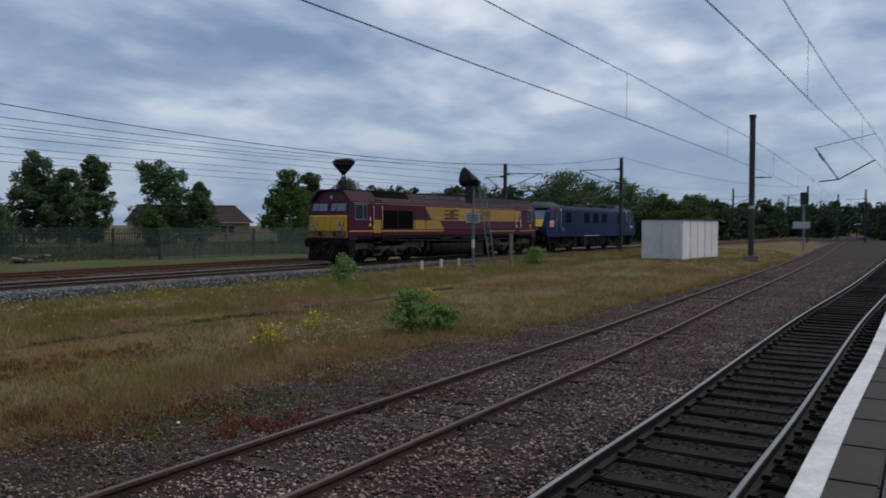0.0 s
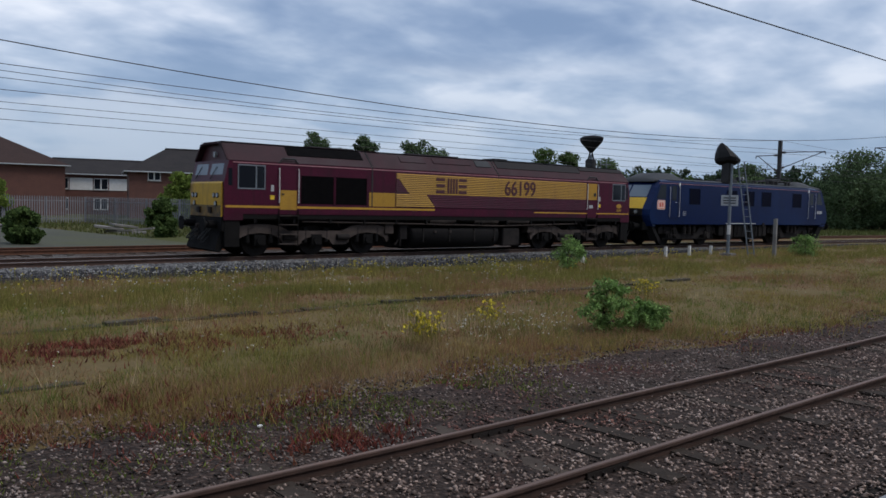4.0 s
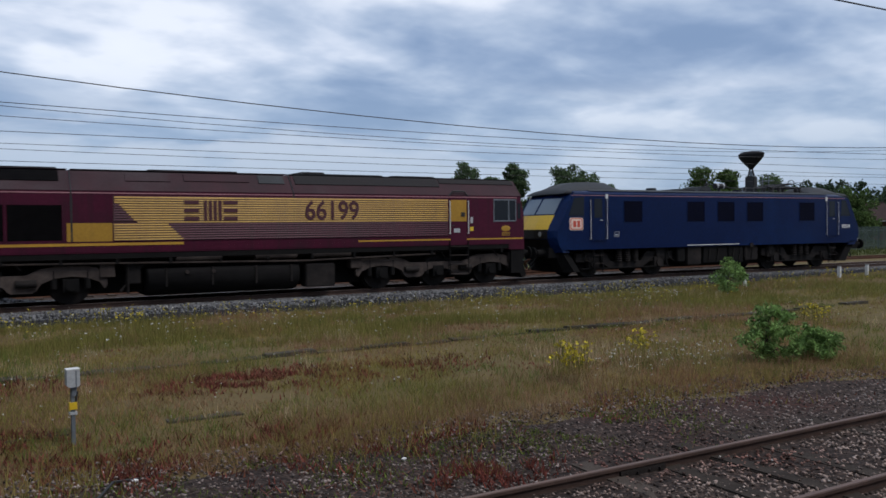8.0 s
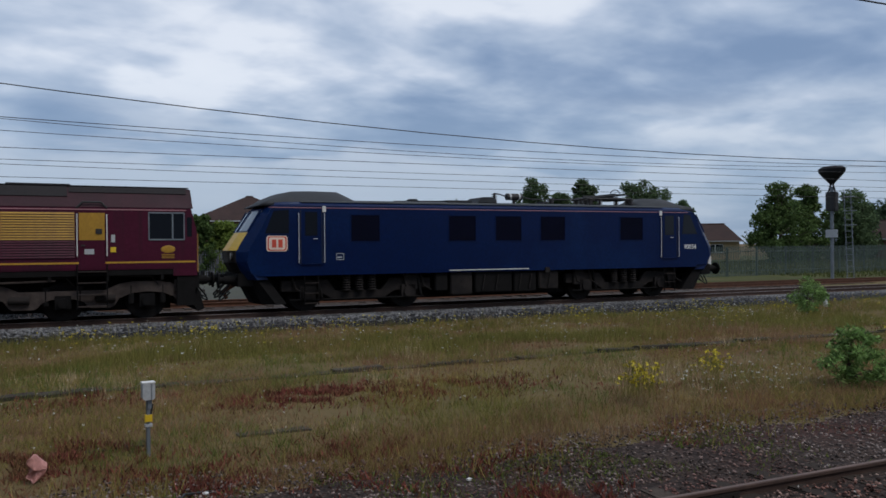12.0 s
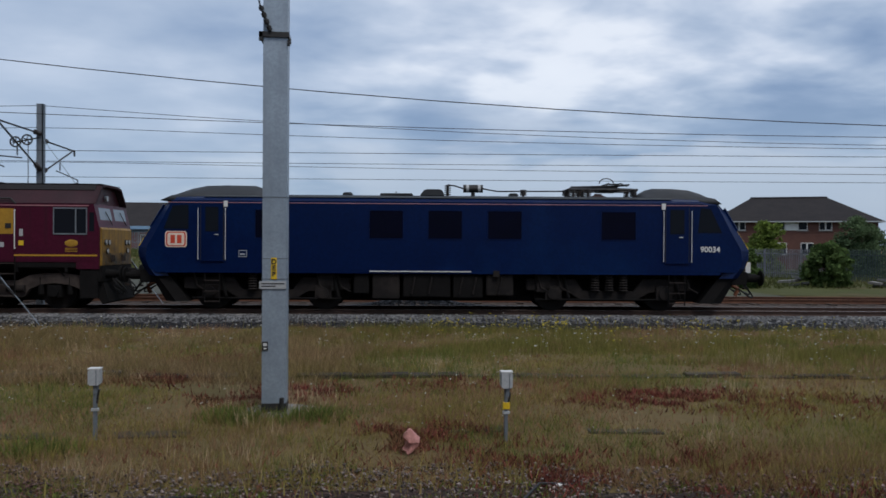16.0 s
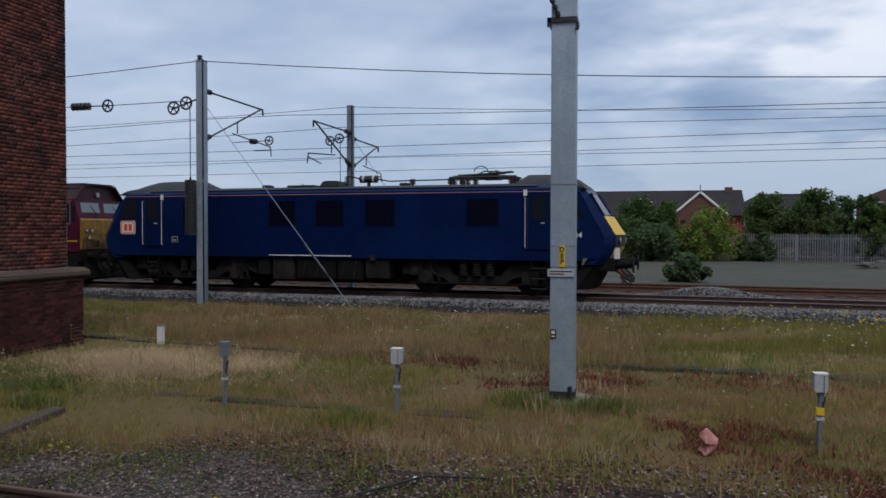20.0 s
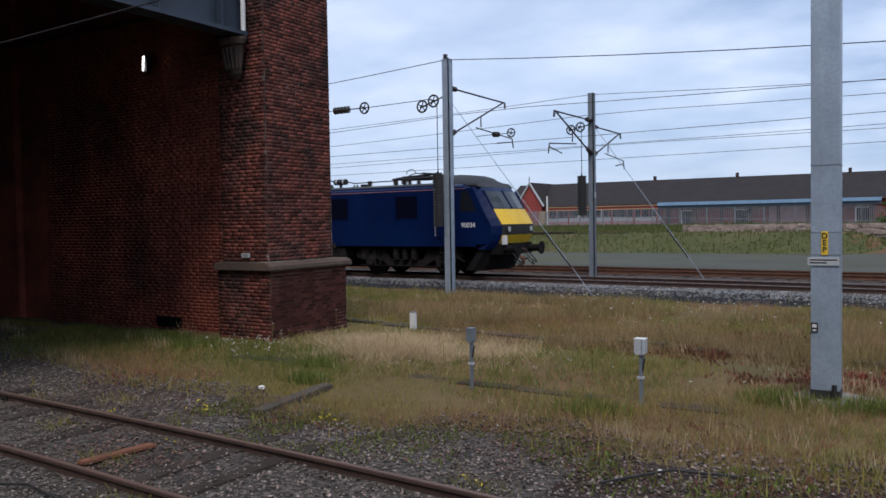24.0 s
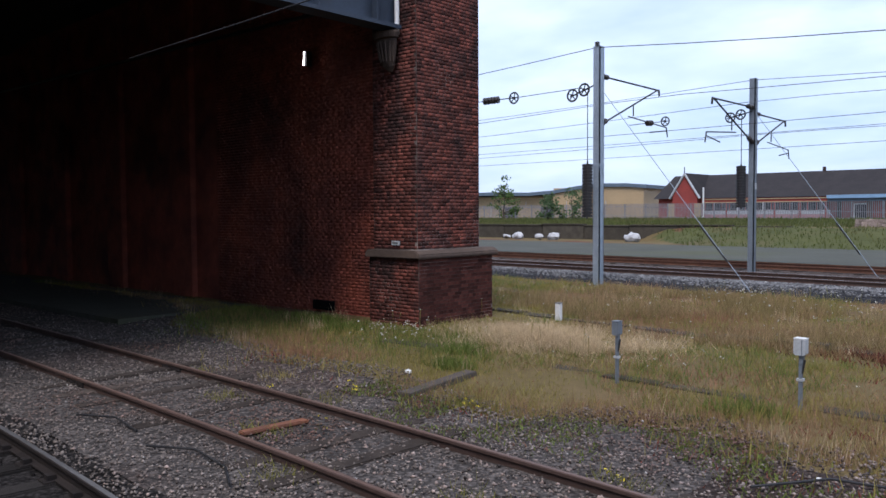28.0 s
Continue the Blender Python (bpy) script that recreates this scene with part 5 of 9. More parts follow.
def build_electric_loco():
    L = thing("electric_locomotive", "dark blue electric locomotive with yellow nose and lowered pantograph", "locomotive")
    zs = [1.18, 1.5, 1.86, 2.42, 3.06, 3.16]
    rings = []
    for z in zs:
        c, _ = end90(z)
        rings.append([(SHIFT - c, -1.37, z), (SHIFT + c, -1.37, z), (SHIFT + c, 1.37, z), (SHIFT - c, 1.37, z)])
    for z, w in ((3.27, 1.27), (3.36, 0.98), (3.42, 0.5)):
        c = 7.7
        rings.append([(-c, -w, z), (c, -w, z), (c, w, z), (-c, w, z)])
    part("body", loft(rings), BLUE, L, "glossy dark blue body shell")
    part("roof", loft([[(x, -1.2, 3.325), (x, -0.99, 3.38), (x, -0.5, 3.435), (x, 0.5, 3.435), (x, 0.99, 3.38), (x, 1.2, 3.325)] for x in (-6.9, 6.9)]), ROOFGREY, L, "grey sheet roof")
    for d in (-1, 1):
        part("nose_skirt", nose_slice(0.25, 0.98, d, 0, 1.28), UNDER, L, "black front skirt")
        part("nose_shell", nose_slice(1.0, 3.2, d, 0, 1.37, 8), BLUE, L, "dark blue nose shell")
        part("nose_lower", nose_plate(1.05, 1.5, d, 1.1, 0.012), CLEAN_YELLOW if d > 0 else BOGIE, L, "yellow lower nose" if d > 0 else "grimy lower nose")
        part("nose_band", nose_plate(1.53, 1.86, d, 1.13, 0.012), BLACKPAINT, L, "black lamp band")
        part("nose_panel", nose_plate(1.87, 2.41, d, 1.13, 0.014), CLEAN_YELLOW, L, "yellow raked nose panel")
        part("windscreen", nose_plate(2.45, 3.04, d, 1.13, 0.014), SCREEN_DARK if d > 0 else SCREEN, L, "raked windscreen, sky reflection painted pale at the leading end only")
        for y in (-1.16, 0.0, 1.16):
            c0, t0 = end90(2.42)
            c1, t1 = end90(3.06)
            a, b = (t0, t1) if y == 0 else (c0 + 0.72 * (t0 - c0), c1 + 0.72 * (t1 - c1))
            part("screen_pillar", rods([((d * (a + 0.012) + SHIFT, y * 0.98, 2.42), (d * (b + 0.012) + SHIFT, y * 0.98, 3.08))], 0.035, 6), BLUE, L)
        for y in (-0.8, 0.8):
            part("lamp_housing", rods([((d * 8.9 + SHIFT, y, 1.7), (d * 9.12 + SHIFT, y, 1.7))], 0.12, 14), BLACKIRON, L)
            part("lamp_lens", rods([((d * 9.12 + SHIFT, y, 1.7), (d * 9.135 + SHIFT, y, 1.7))], 0.09, 14), SIGNGREY, L)
        if d > 0:
            part("tail_lamp", slab(9.16, -1.06, 1.16, 9.32, -0.93, 1.48, 0.01), WHITEPAINT, L, "white portable tail lamp")
        # cab roof dome
        dome = []
        for u, zt, w in ((8.36, 3.2, 1.22), (8.2, 3.38, 1.16), (7.95, 3.56, 1.1), (7.6, 3.66, 1.05), (7.1, 3.70, 1.02), (6.5, 3.70, 1.0), (6.28, 3.58, 1.02), (6.02, 3.44, 1.05)) if d > 0 else ((8.15, 3.22, 1.22), (7.85, 3.43, 1.16), (7.45, 3.6, 1.1), (7.0, 3.69, 1.05), (6.4, 3.71, 1.02), (5.55, 3.70, 1.0), (5.25, 3.57, 1.02), (5.0, 3.45, 1.05)):
            dome.append([(d * u, -w - 0.06, 3.2), (d * u, -w, min(zt, 3.36)), (d * u, -w * 0.72, (zt + 3.36) / 2 if zt > 3.36 else zt), (d * u, -w * 0.42, zt), (d * u, w * 0.42, zt), (d * u, w * 0.72, (zt + 3.36) / 2 if zt > 3.36 else zt), (d * u, w, min(zt, 3.36)), (d * u, w + 0.06, 3.2)])
        part("cab_roof", loft(dome), ROOFGREY, L, "domed grey cab roof", True)
        buffers_and_coupling(L, d * 9.06 + SHIFT, d, 1.0)
        part("buffer_beam", slab(SHIFT + min(d * 8.5, d * 8.98), -1.15, 0.8, SHIFT + max(d * 8.5, d * 8.98), 1.15, 1.2, 0.02), UNDER, L)
        part("coupling_hook", rods([((d * 8.8 + SHIFT, 0.1, 0.85), (d * 9.2 + SHIFT, 0.1, 0.62)), ((d * 9.2 + SHIFT, 0.1, 0.62), (d * 9.1 + SHIFT, 0.12, 0.4))], 0.06, 8), ORANGE, L, "rusty orange swung-back coupler")
    for s in (-1, 1):
        y = s * 1.37

        def plate(x0, z0, x1, z1, t=0.006):
            return slab(x0, min(y, y + s * t), z0, x1, max(y, y + s * t), z1)

        part("cantrail_line", plate(-7.9, 3.135, 7.9, 3.155), PINK, L, "thin pale red line under the roof")
        part("gutter", rods([((-7.8, s * 1.345, 3.2), (7.8, s * 1.345, 3.2))], 0.018, 6), BLUE, L)
        for x0, x1 in ((-5.36, -4.43), (-2.03, -1.06), (-0.31, 0.67), (1.44, 2.42), (4.78, 5.78)):
            w = part("louvre_window", plate(x0, 2.13, x1, 2.94, 0.004), BLUE_DARK, L, "dark square body-side grille")
            for k in range(9):
                part("slat", slab(x0 + 0.03, y - 0.01, 2.17 + 0.086 * k, x1 - 0.03, y + 0.01, 2.19 + 0.086 * k), BLUE_DARK, w)
            for q in ((x0 - 0.02, 2.11, x1 + 0.02, 2.13), (x0 - 0.02, 2.94, x1 + 0.02, 2.96), (x0 - 0.02, 2.11, x0, 2.96), (x1, 2.11, x1 + 0.02, 2.96)):
                part("grille_rim", plate(*q, 0.014), BLUE, w)
        for d in (-1, 1):
            xa, xb = (-6.95, -6.28) if d < 0 else (6.66, 7.37)
            dr = part("cab_door", plate(xa, 1.46, xb, 3.08, 0.004), BLUE, L, "dark blue cab door")
            part("door_window", plate(xa + 0.14, 2.3, xb - 0.15, 3.02, 0.01), GLASS, dr, "dark door window")
            for xx in (xa, xb - 0.015):
                part("door_edge", plate(xx, 1.46, xx + 0.015, 3.08, 0.012), BLACKPAINT, dr)
            part("door_handle", slab(xa + 0.4, y - 0.03, 2.2, xa + 0.52, y + 0.03, 2.22), WHITEPAINT, dr)
            part("door_sill", plate(xa, 1.43, xb, 1.46, 0.04), BLUE, dr)
            for xx in (xa - 0.06, xb + 0.06):
                part("handrail", rods([((xx, y + s * 0.05, 1.48), (xx, y + s * 0.05, 2.98)), ((xx, y, 1.5), (xx, y + s * 0.05, 1.5)), ((xx, y, 2.96), (xx, y + s * 0.05, 2.96))], 0.010, 6), WHITEPAINT, L, "white handrail")
            part("lamp_iron", slab((xb + 0.06 if d < 0 else xa - 0.06) - 0.055, min(y, y + s * 0.03), 3.02, (xb + 0.06 if d < 0 else xa - 0.06) + 0.055, max(y, y + s * 0.03), 3.2), WHITEPAINT, L, "small white bracket by the door")
            q = [(d * 7.3, 3.08), (d * 7.76, 3.04), (d * 8.02, 2.37), (d * 7.3, 2.37)] if d < 0 else [(7.7, 3.08), (8.0, 3.05), (8.34, 2.34), (7.62, 2.34)]
            part("cab_window", prism(q, min(y, y + s * 0.006), max(y, y + s * 0.006)), GLASS, L, "raked dark cab side window")
            for zz in (0.25, 0.55, 0.86):
                part("step", slab(xa + 0.12, y - 0.06, zz, xb - 0.12, y + 0.03, zz + 0.022), GRIME, L)
            for xx in (xa + 0.12, xb - 0.12):
                part("ladder_side", rods([((xx, y * 0.985, 0.2), (xx, y * 0.985, 1.2))], 0.018, 6), UNDER, L)
        # owner's sign as plain shapes, box mark, running number
        for k, (w, m, t) in enumerate(((0.315, LOGO_PALE, 0.006), (0.285, LOGO_RED, 0.009), (0.245, LOGO_PALE, 0.012))):
            bm = prism([(-7.66 + w * cx, 2.07 + w * 0.74 * cz) for cx, cz in ((-1, -0.75), (-0.85, -1), (0.85, -1), (1, -0.75), (1, 0.75), (0.85, 1), (-0.85, 1), (-1, 0.75))], min(y, y + s * t), max(y, y + s * t))
            part("owner_sign", bm, m, L, "red and cream rounded square sign")
        for xx in (-7.815, -7.625):
            part("owner_sign_bar", plate(xx, 1.95, xx + 0.13, 2.19, 0.016), LOGO_RED, L)
        for q in ((-5.84, 1.56, -5.6, 1.575), (-5.84, 1.745, -5.6, 1.76), (-5.84, 1.56, -5.825, 1.76), (-5.615, 1.56, -5.6, 1.76), (-5.8, 1.62, -5.66, 1.66)):
            part("data_panel", plate(*q, 0.005), SIGNGREY, L)
        text_part("running_number", "90034", 0.235, WHITEPAINT, L, Matrix.Translation((7.99, y + s * 0.008, 1.85)) @ pose(0, 0, 0, 90, 0, 0 if s < 0 else 180), "white running number", 0.002, 0.004)
        part("white_line", plate(-2.03, 1.15, 0.95, 1.18, 0.02), WHITEPAINT, L, "thin white battery-box edge")
        part("lower_edge", slab(-8.3, min(y, y * 0.97), 1.1, 8.3, max(y, y * 0.97), 1.19), BLUE, L)
        part("red_socket", slab(1.6, min(y, y + s * 0.04), 1.02, 1.78, max(y, y + s * 0.04), 1.2), BOGIE, L)
        # equipment between the bogies
        for x0, x1, z0, z1, m in ((-1.95, -1.15, 0.35, 1.1, BOGIE), (-1.05, 0.35, 0.4, 1.08, UNDER), (0.42, 1.3, 0.38, 1.06, UNDER), (1.4, 2.2, 0.45, 1.08, BOGIE), (-2.5, -2.05, 0.5, 1.08, UNDER)):
            part("equipment_case", slab(x0, min(y * 0.94, y * 0.55), z0, x1, max(y * 0.94, y * 0.55), z1, 0.03), m, L)
        for x in (-0.8, -0.3, 0.6, 1.0, 1.75):
            part("cooling_pipe", rods([((x, y * 0.96, 0.5), (x + 0.1, y * 0.96, 1.0))], 0.03, 6), BOGIE, L)
    wheels = []
    for c in (-5.05, 5.05):
        for s in (-1, 1):
            prof = [(c - 2.45, 0.95), (c - 1.0, 0.95), (c - 0.75, 0.6), (c + 0.75, 0.6), (c + 1.0, 0.95), (c + 2.45, 0.95), (c + 2.45, 0.62), (c + 1.2, 0.55), (c + 0.8, 0.32), (c - 0.8, 0.32), (c - 1.2, 0.55), (c - 2.45, 0.62)]
            part("bogie_frame", prism(prof, min(s * 0.98, s * 1.12), max(s * 0.98, s * 1.12), 0.015), BOGIE, L, "grimy fabricated bogie frame")
            for k in (-0.42, 0.0, 0.42):
                bm = loft([[(c + k + q * math.cos(math.pi * a / 5), s * 1.16 + q * math.sin(math.pi * a / 5), 0.62 + 0.0375 * t) for a in range(10)] for t in range(15) for q in (0.15 if t % 2 == 0 else 0.11,)])
                part("coil_spring", bm, BOGIE, L, "large secondary coil spring")
            for ax in (-1.65, 1.65):
                bx = bmesh.new()
                box(bx, c + ax - 0.24, s * 1.08 - 0.12, 0.34, c + ax + 0.24, s * 1.08 + 0.12, 0.74)
                rod(bx, (c + ax, s * 1.05, 0.52), (c + ax, s * 1.26, 0.52), 0.17, 14)
                part("axle_box", bx, BOGIE, L)
                part("damper", rods([((c + ax + 0.45, s * 1.16, 0.4), (c + ax + 0.3, s * 1.16, 1.05))], 0.05, 8), UNDER, L)
            part("brake_rod", rods([((c - 2.2, s * 1.16, 0.35), (c + 2.2, s * 1.16, 0.35))], 0.025, 6), UNDER, L)
        for ax in (-1.65, 1.65):
            wheels.append(wheelset(L, c + ax))
    part("underframe", slab(-8.0, -0.6, 0.26, 8.0, 0.6, 1.2), UNDER, L)
    for s in (-1, 1):
        for x in (-7.2, -3.6, -3.0, 2.9, 3.5, 7.3):
            part("hanging_pipe", rods([((x, s * 1.2, 1.15), (x + 0.12, s * 1.2, 0.7)), ((x + 0.12, s * 1.2, 0.7), (x + 0.4, s * 1.18, 0.55))], 0.028, 6), BOGIE, L)
        for x in (-3.3, 3.1):
            part("sand_box", slab(x - 0.22, min(s * 0.85, s * 1.2), 0.55, x + 0.22, max(s * 0.85, s * 1.2), 1.1, 0.03), BOGIE, L)
    # roof gear and pantograph
    for x in (-2.8, 2.3):
        part("roof_fitting", slab(x - 0.14, -0.3, 3.43, x + 0.14, 0.1, 3.54, 0.03), ROOFGREY, L)
    part("roof_hatch", slab(-1.78, -0.6, 3.43, -0.8, 0.5, 3.5, 0.02), ROOFGREY, L)
    part("hatch_lug", rods([((-1.3, -0.4, 3.5), (-1.3, -0.4, 3.56))], 0.02, 6), BLACKIRON, L)
    part("roof_box", prism([(-0.58, 3.43), (-0.46, 3.6), (-0.36, 3.63), (0.02, 3.63), (0.1, 3.6), (0.18, 3.43)], -0.6, 0.4, 0.02), ROOFGREY, L, "grey ribbed roof box")

    def insulator(x, y0, z0, h):
        bm = bmesh.new()
        rod(bm, (x, y0, z0), (x, y0, z0 + h), 0.04, 8)
        for k in range(5):
            rod(bm, (x, y0, z0 + 0.05 + h * k / 5.5), (x, y0, z0 + 0.075 + h * k / 5.5), 0.1, 12)
        return bm

    part("insulator", insulator(0.27, -0.2, 3.43, 0.36), PORCELAIN, L, "ribbed dark roof insulator")
    cb = part("circuit_breaker", mesh_join(rods([((0.75, -0.2, 3.68), (1.35, -0.2, 3.68))], 0.12, 12), rods([((1.05, -0.2, 3.42), (1.05, -0.2, 3.6))], 0.06, 8)), BLACKIRON, L, "black round circuit breaker with pale bands")
    for x in (0.84, 1.2):
        part("pale_band", rods([((x, -0.2, 3.68), (x + 0.08, -0.2, 3.68))], 0.123, 12), SIGNGREY, cb)
    part("bus_bar", rods([((0.27, -0.2, 3.79), (0.5, -0.2, 3.76)), ((0.5, -0.2, 3.76), (0.75, -0.2, 3.68)), ((1.35, -0.2, 3.68), (1.8, -0.2, 3.6)), ((1.8, -0.2, 3.6), (3.9, -0.2, 3.62))], 0.022, 6), BLACKIRON, L)
    for x in (2.6, 3.9, 4.3, 6.0):
        part("insulator", insulator(x, -0.2, 3.43, 0.2), PORCELAIN, L)
    pan = part("pantograph", rods([((3.95, -0.45, 3.66), (6.05, -0.45, 3.66)), ((3.95, 0.45, 3.66), (6.05, 0.45, 3.66)), ((3.95, -0.45, 3.66), (3.95, 0.45, 3.66)), ((6.05, -0.45, 3.66), (6.05, 0.45, 3.66)), ((6.0, 0, 3.7), (4.1, 0, 3.76))], 0.035, 8), BLACKIRON, L, "folded black pantograph")
    part("arm", rods([((4.1, 0, 3.76), (5.6, -0.12, 3.8)), ((4.1, 0, 3.76), (5.6, 0.12, 3.8)), ((4.0, -0.3, 3.7), (5.9, -0.1, 3.84)), ((4.0, 0.3, 3.7), (5.9, 0.1, 3.84))], 0.026, 6), BLACKIRON, pan)
    part("spring_box", slab(4.9, -0.35, 3.6, 5.5, 0.35, 3.74, 0.02), BLACKIRON, pan)
    for x in (4.1, 4.55, 5.95):
        for y in (-0.45, 0.45):
            part("insulator", insulator(x, y, 3.4, 0.26), PORCELAIN, pan)
    horn = [(5.05 + 0.22 * math.cos(math.pi * k / 6), -0.72, 3.82 + 0.16 * math.sin(math.pi * k / 6)) for k in range(7)]
    part("horn", rods(list(zip(horn, horn[1:])), 0.016, 5), BLACKIRON, pan)
    part("collector_head", rods([((5.15, -0.6, 3.84), (5.15, 0.6, 3.84)), ((5.5, -0.6, 3.84), (5.5, 0.6, 3.84)), ((5.15, -0.6, 3.84), (5.0, -0.8, 3.74)), ((5.5, -0.6, 3.84), (5.65, -0.8, 3.74)), ((5.15, 0.6, 3.84), (5.0, 0.8, 3.74)), ((5.15, -0.3, 3.84), (5.5, -0.3, 3.84))], 0.02, 6), BLACKIRON, pan)
    return L, wheels


# ---------------------------------------------------------------- overhead line
def h_section(x, y, z0, z1, w, d, t=0.018):
    """A rolled steel column of H shape, upright."""
    a, b, k = w / 2, d / 2, t / 2
    out = [(-a, -b), (a, -b), (a, -b + t), (k, -b + t), (k, b - t), (a, b - t), (a, b), (-a, b), (-a, b - t), (-k, b - t), (-k, -b + t), (-a, -b + t)]
    return loft([[(x + u, y + v, z) for u, v in out] for z in (z0, z1)])


def ribbed(a, b, r, n=5):
    """An insulator: discs along a rod."""
    a, b = Vector(a), Vector(b)
    bm = rods([(a, b)], r * 0.5, 8)
    for k in range(n):
        c = a.lerp(b, (k + 0.5) / n)
        e = (b - a).normalized() * (b - a).length / n * 0.28
        rod(bm, c - e, c + e, r, 12)
    return bm


def spoked_wheel(bm, c, r):
    """A tensioning pulley whose plane lies along the line."""
    c = Vector(c)
    n = 14
    ring = [c + Vector((r * math.cos(2 * math.pi * k / n), 0, r * math.sin(2 * math.pi * k / n))) for k in range(n)]
    for a, b in zip(ring, ring[1:] + ring[:1]):
        rod(bm, a, b, r * 0.16, 6)
    for k in range(0, n, 3):
        rod(bm, c, ring[k], r * 0.1, 5)
    rod(bm, c - Vector((0, 0.04, 0)), c + Vector((0, 0.04, 0)), r * 0.25, 8)


def build_column():
    x, y = -1.075, 11.22
    t = thing("overhead_line_mast", "tall pale galvanised steel mast with a yellow DEP sign", "mast")
    bm = slab(x - 0.165, y - 0.17, 0.08, x + 0.165, y + 0.17, 8.6, 0.006)
    part("shaft", bm, GALV, t, "pale grey galvanised shaft")
    part("foot_wrap", slab(x - 0.171, y - 0.176, 0.083, x + 0.171, y + 0.176, 0.2), BLACKPAINT, t, "black bitumen band at the foot")
    part("bracket_band", mesh_join(slab(x - 0.215, y - 0.2, 5.21, x + 0.185, y + 0.2, 5.28), slab(x - 0.22, y - 0.2, 5.16, x - 0.17, y - 0.15, 5.28), slab(x + 0.16, y - 0.2, 5.1, x + 0.2, y - 0.15, 5.17)), BLACKIRON, t, "black clamp band")
    part("guy_shackle", mesh_join(ribbed((x - 0.06, y - 0.2, 5.28), (x - 0.2, y - 0.25, 5.62), 0.035, 4), rods([((x - 0.2, y - 0.25, 5.62), (x - 0.26, y - 0.28, 5.9))], 0.012, 5)), BLACKIRON, t)
    for z in (2.18, 1.9, 3.02):
        part("strap", slab(x - 0.169, y - 0.174, z, x + 0.169, y + 0.174, z + 0.012), GALV_DARK, t)
    sg = part("sign", slab(x - 0.045, y - 0.186, 1.9, x + 0.035, y - 0.172, 2.2, 0.008), YELLOWSIGN, t, "yellow vertical sign lettered DEP")
    for k, ch in enumerate("DEP"):
        text_part("letter", ch, 0.095, BLACKPAINT, sg, Matrix.Translation((x - 0.005, y - 0.188, 2.14 - 0.085 * k)) @ pose(0, 0, 0, 90, 0, 0), "", 0.002, 0.003)
    pl = part("notice_plate", slab(x - 0.2, y - 0.19, 1.77, x + 0.16, y - 0.176, 1.875, 0.004), SIGNGREY, t, "grey notice plate with two lines of small print")
    for k, (a, b) in enumerate(((-0.175, 0.135), (-0.175, 0.02))):
        part("print_line", slab(x + a, y - 0.193, 1.835 - 0.035 * k, x + b, y - 0.19, 1.85 - 0.035 * k), BLACKPAINT, pl)
    tag = part("number_tag", slab(x - 0.16, y - 0.186, 0.93, x - 0.08, y - 0.172, 1.05), BLACKPAINT, t, "small black tag with white marks")
    part("tag_mark", slab(x - 0.145, y - 0.189, 0.99, x - 0.095, y - 0.186, 1.03), WHITEPAINT, tag)
    part("tag_mark", slab(x - 0.14, y - 0.189, 0.945, x - 0.1, y - 0.186, 0.965), WHITEPAINT, tag)
    part("cable_duct", rods([((x + 0.11, y - 0.2, 0.05), (x + 0.11, y - 0.2, 0.28))], 0.03, 8), BLACKIRON, t)
    rings = []
    for z, w in ((-0.15, 0.66), (0.0, 0.62), (0.05, 0.56), (0.085, 0.42)):
        rings.append([(x + 0.05 + w * (1 + 0.16 * noise.noise((math.cos(a) * 1.6, math.sin(a) * 1.6, 2.0))) * math.cos(a), y + 0.05 + w * 0.85 * (1 + 0.16 * noise.noise((math.cos(a) * 1.6, math.sin(a) * 1.6, 9.0))) * math.sin(a), z) for a in [2 * math.pi * k / 22 for k in range(22)]])
    part("foot", loft(rings), CONCRETE, t, "pale rough concrete foot")


def arm(t, m, y0, z0, sy, reach, drop, iron=BLACKIRON):
    """A cantilever from a mast face at y0: upper tie, strut, drop bracket and steady arm. sy: the way that it points."""
    x = m
    tip = (x, y0 + sy * reach, z0 - 0.02)
    foot = (x, y0, z0 - drop)
    c = part("cantilever", rods([((x, y0 + sy * 0.35, z0), tip), ((x, y0 + sy * 0.3, z0 - drop + 0.12), tip)], 0.03, 8), iron, t, "dark tubular cantilever")
    part("insulator", ribbed((x, y0, z0), (x, y0 + sy * 0.42, z0), 0.085), PORCELAIN, c)
    part("insulator", ribbed(foot, (x, y0 + sy * 0.34, z0 - drop + 0.16), 0.085), PORCELAIN, c)
    mid = Vector(foot).lerp(Vector(tip), 0.55)
    reg = Vector((x, mid.y - sy * 0.35, mid.z - 0.42))
    part("registration_arm", rods([(mid, (x, mid.y, mid.z - 0.38)), (reg, (x, reg.y + sy * reach * 0.72, reg.z - 0.16)), ((x, reg.y + sy * reach * 0.72, reg.z - 0.16), (x, reg.y + sy * (reach * 0.72 + 0.1), reg.z - 0.5)), ((x, reg.y + sy * (reach * 0.72), reg.z - 0.28), (x, reg.y + sy * (reach * 0.4), reg.z - 0.42))], 0.022, 6), iron, c)
    part("clamp", rods([(tip, (x, tip[1] + sy * 0.12, tip[2])), ((x, tip[1] + sy * 0.1, tip[2]), (x, tip[1] + sy * 0.14, tip[2] - 0.2))], 0.035, 6), iron, c)


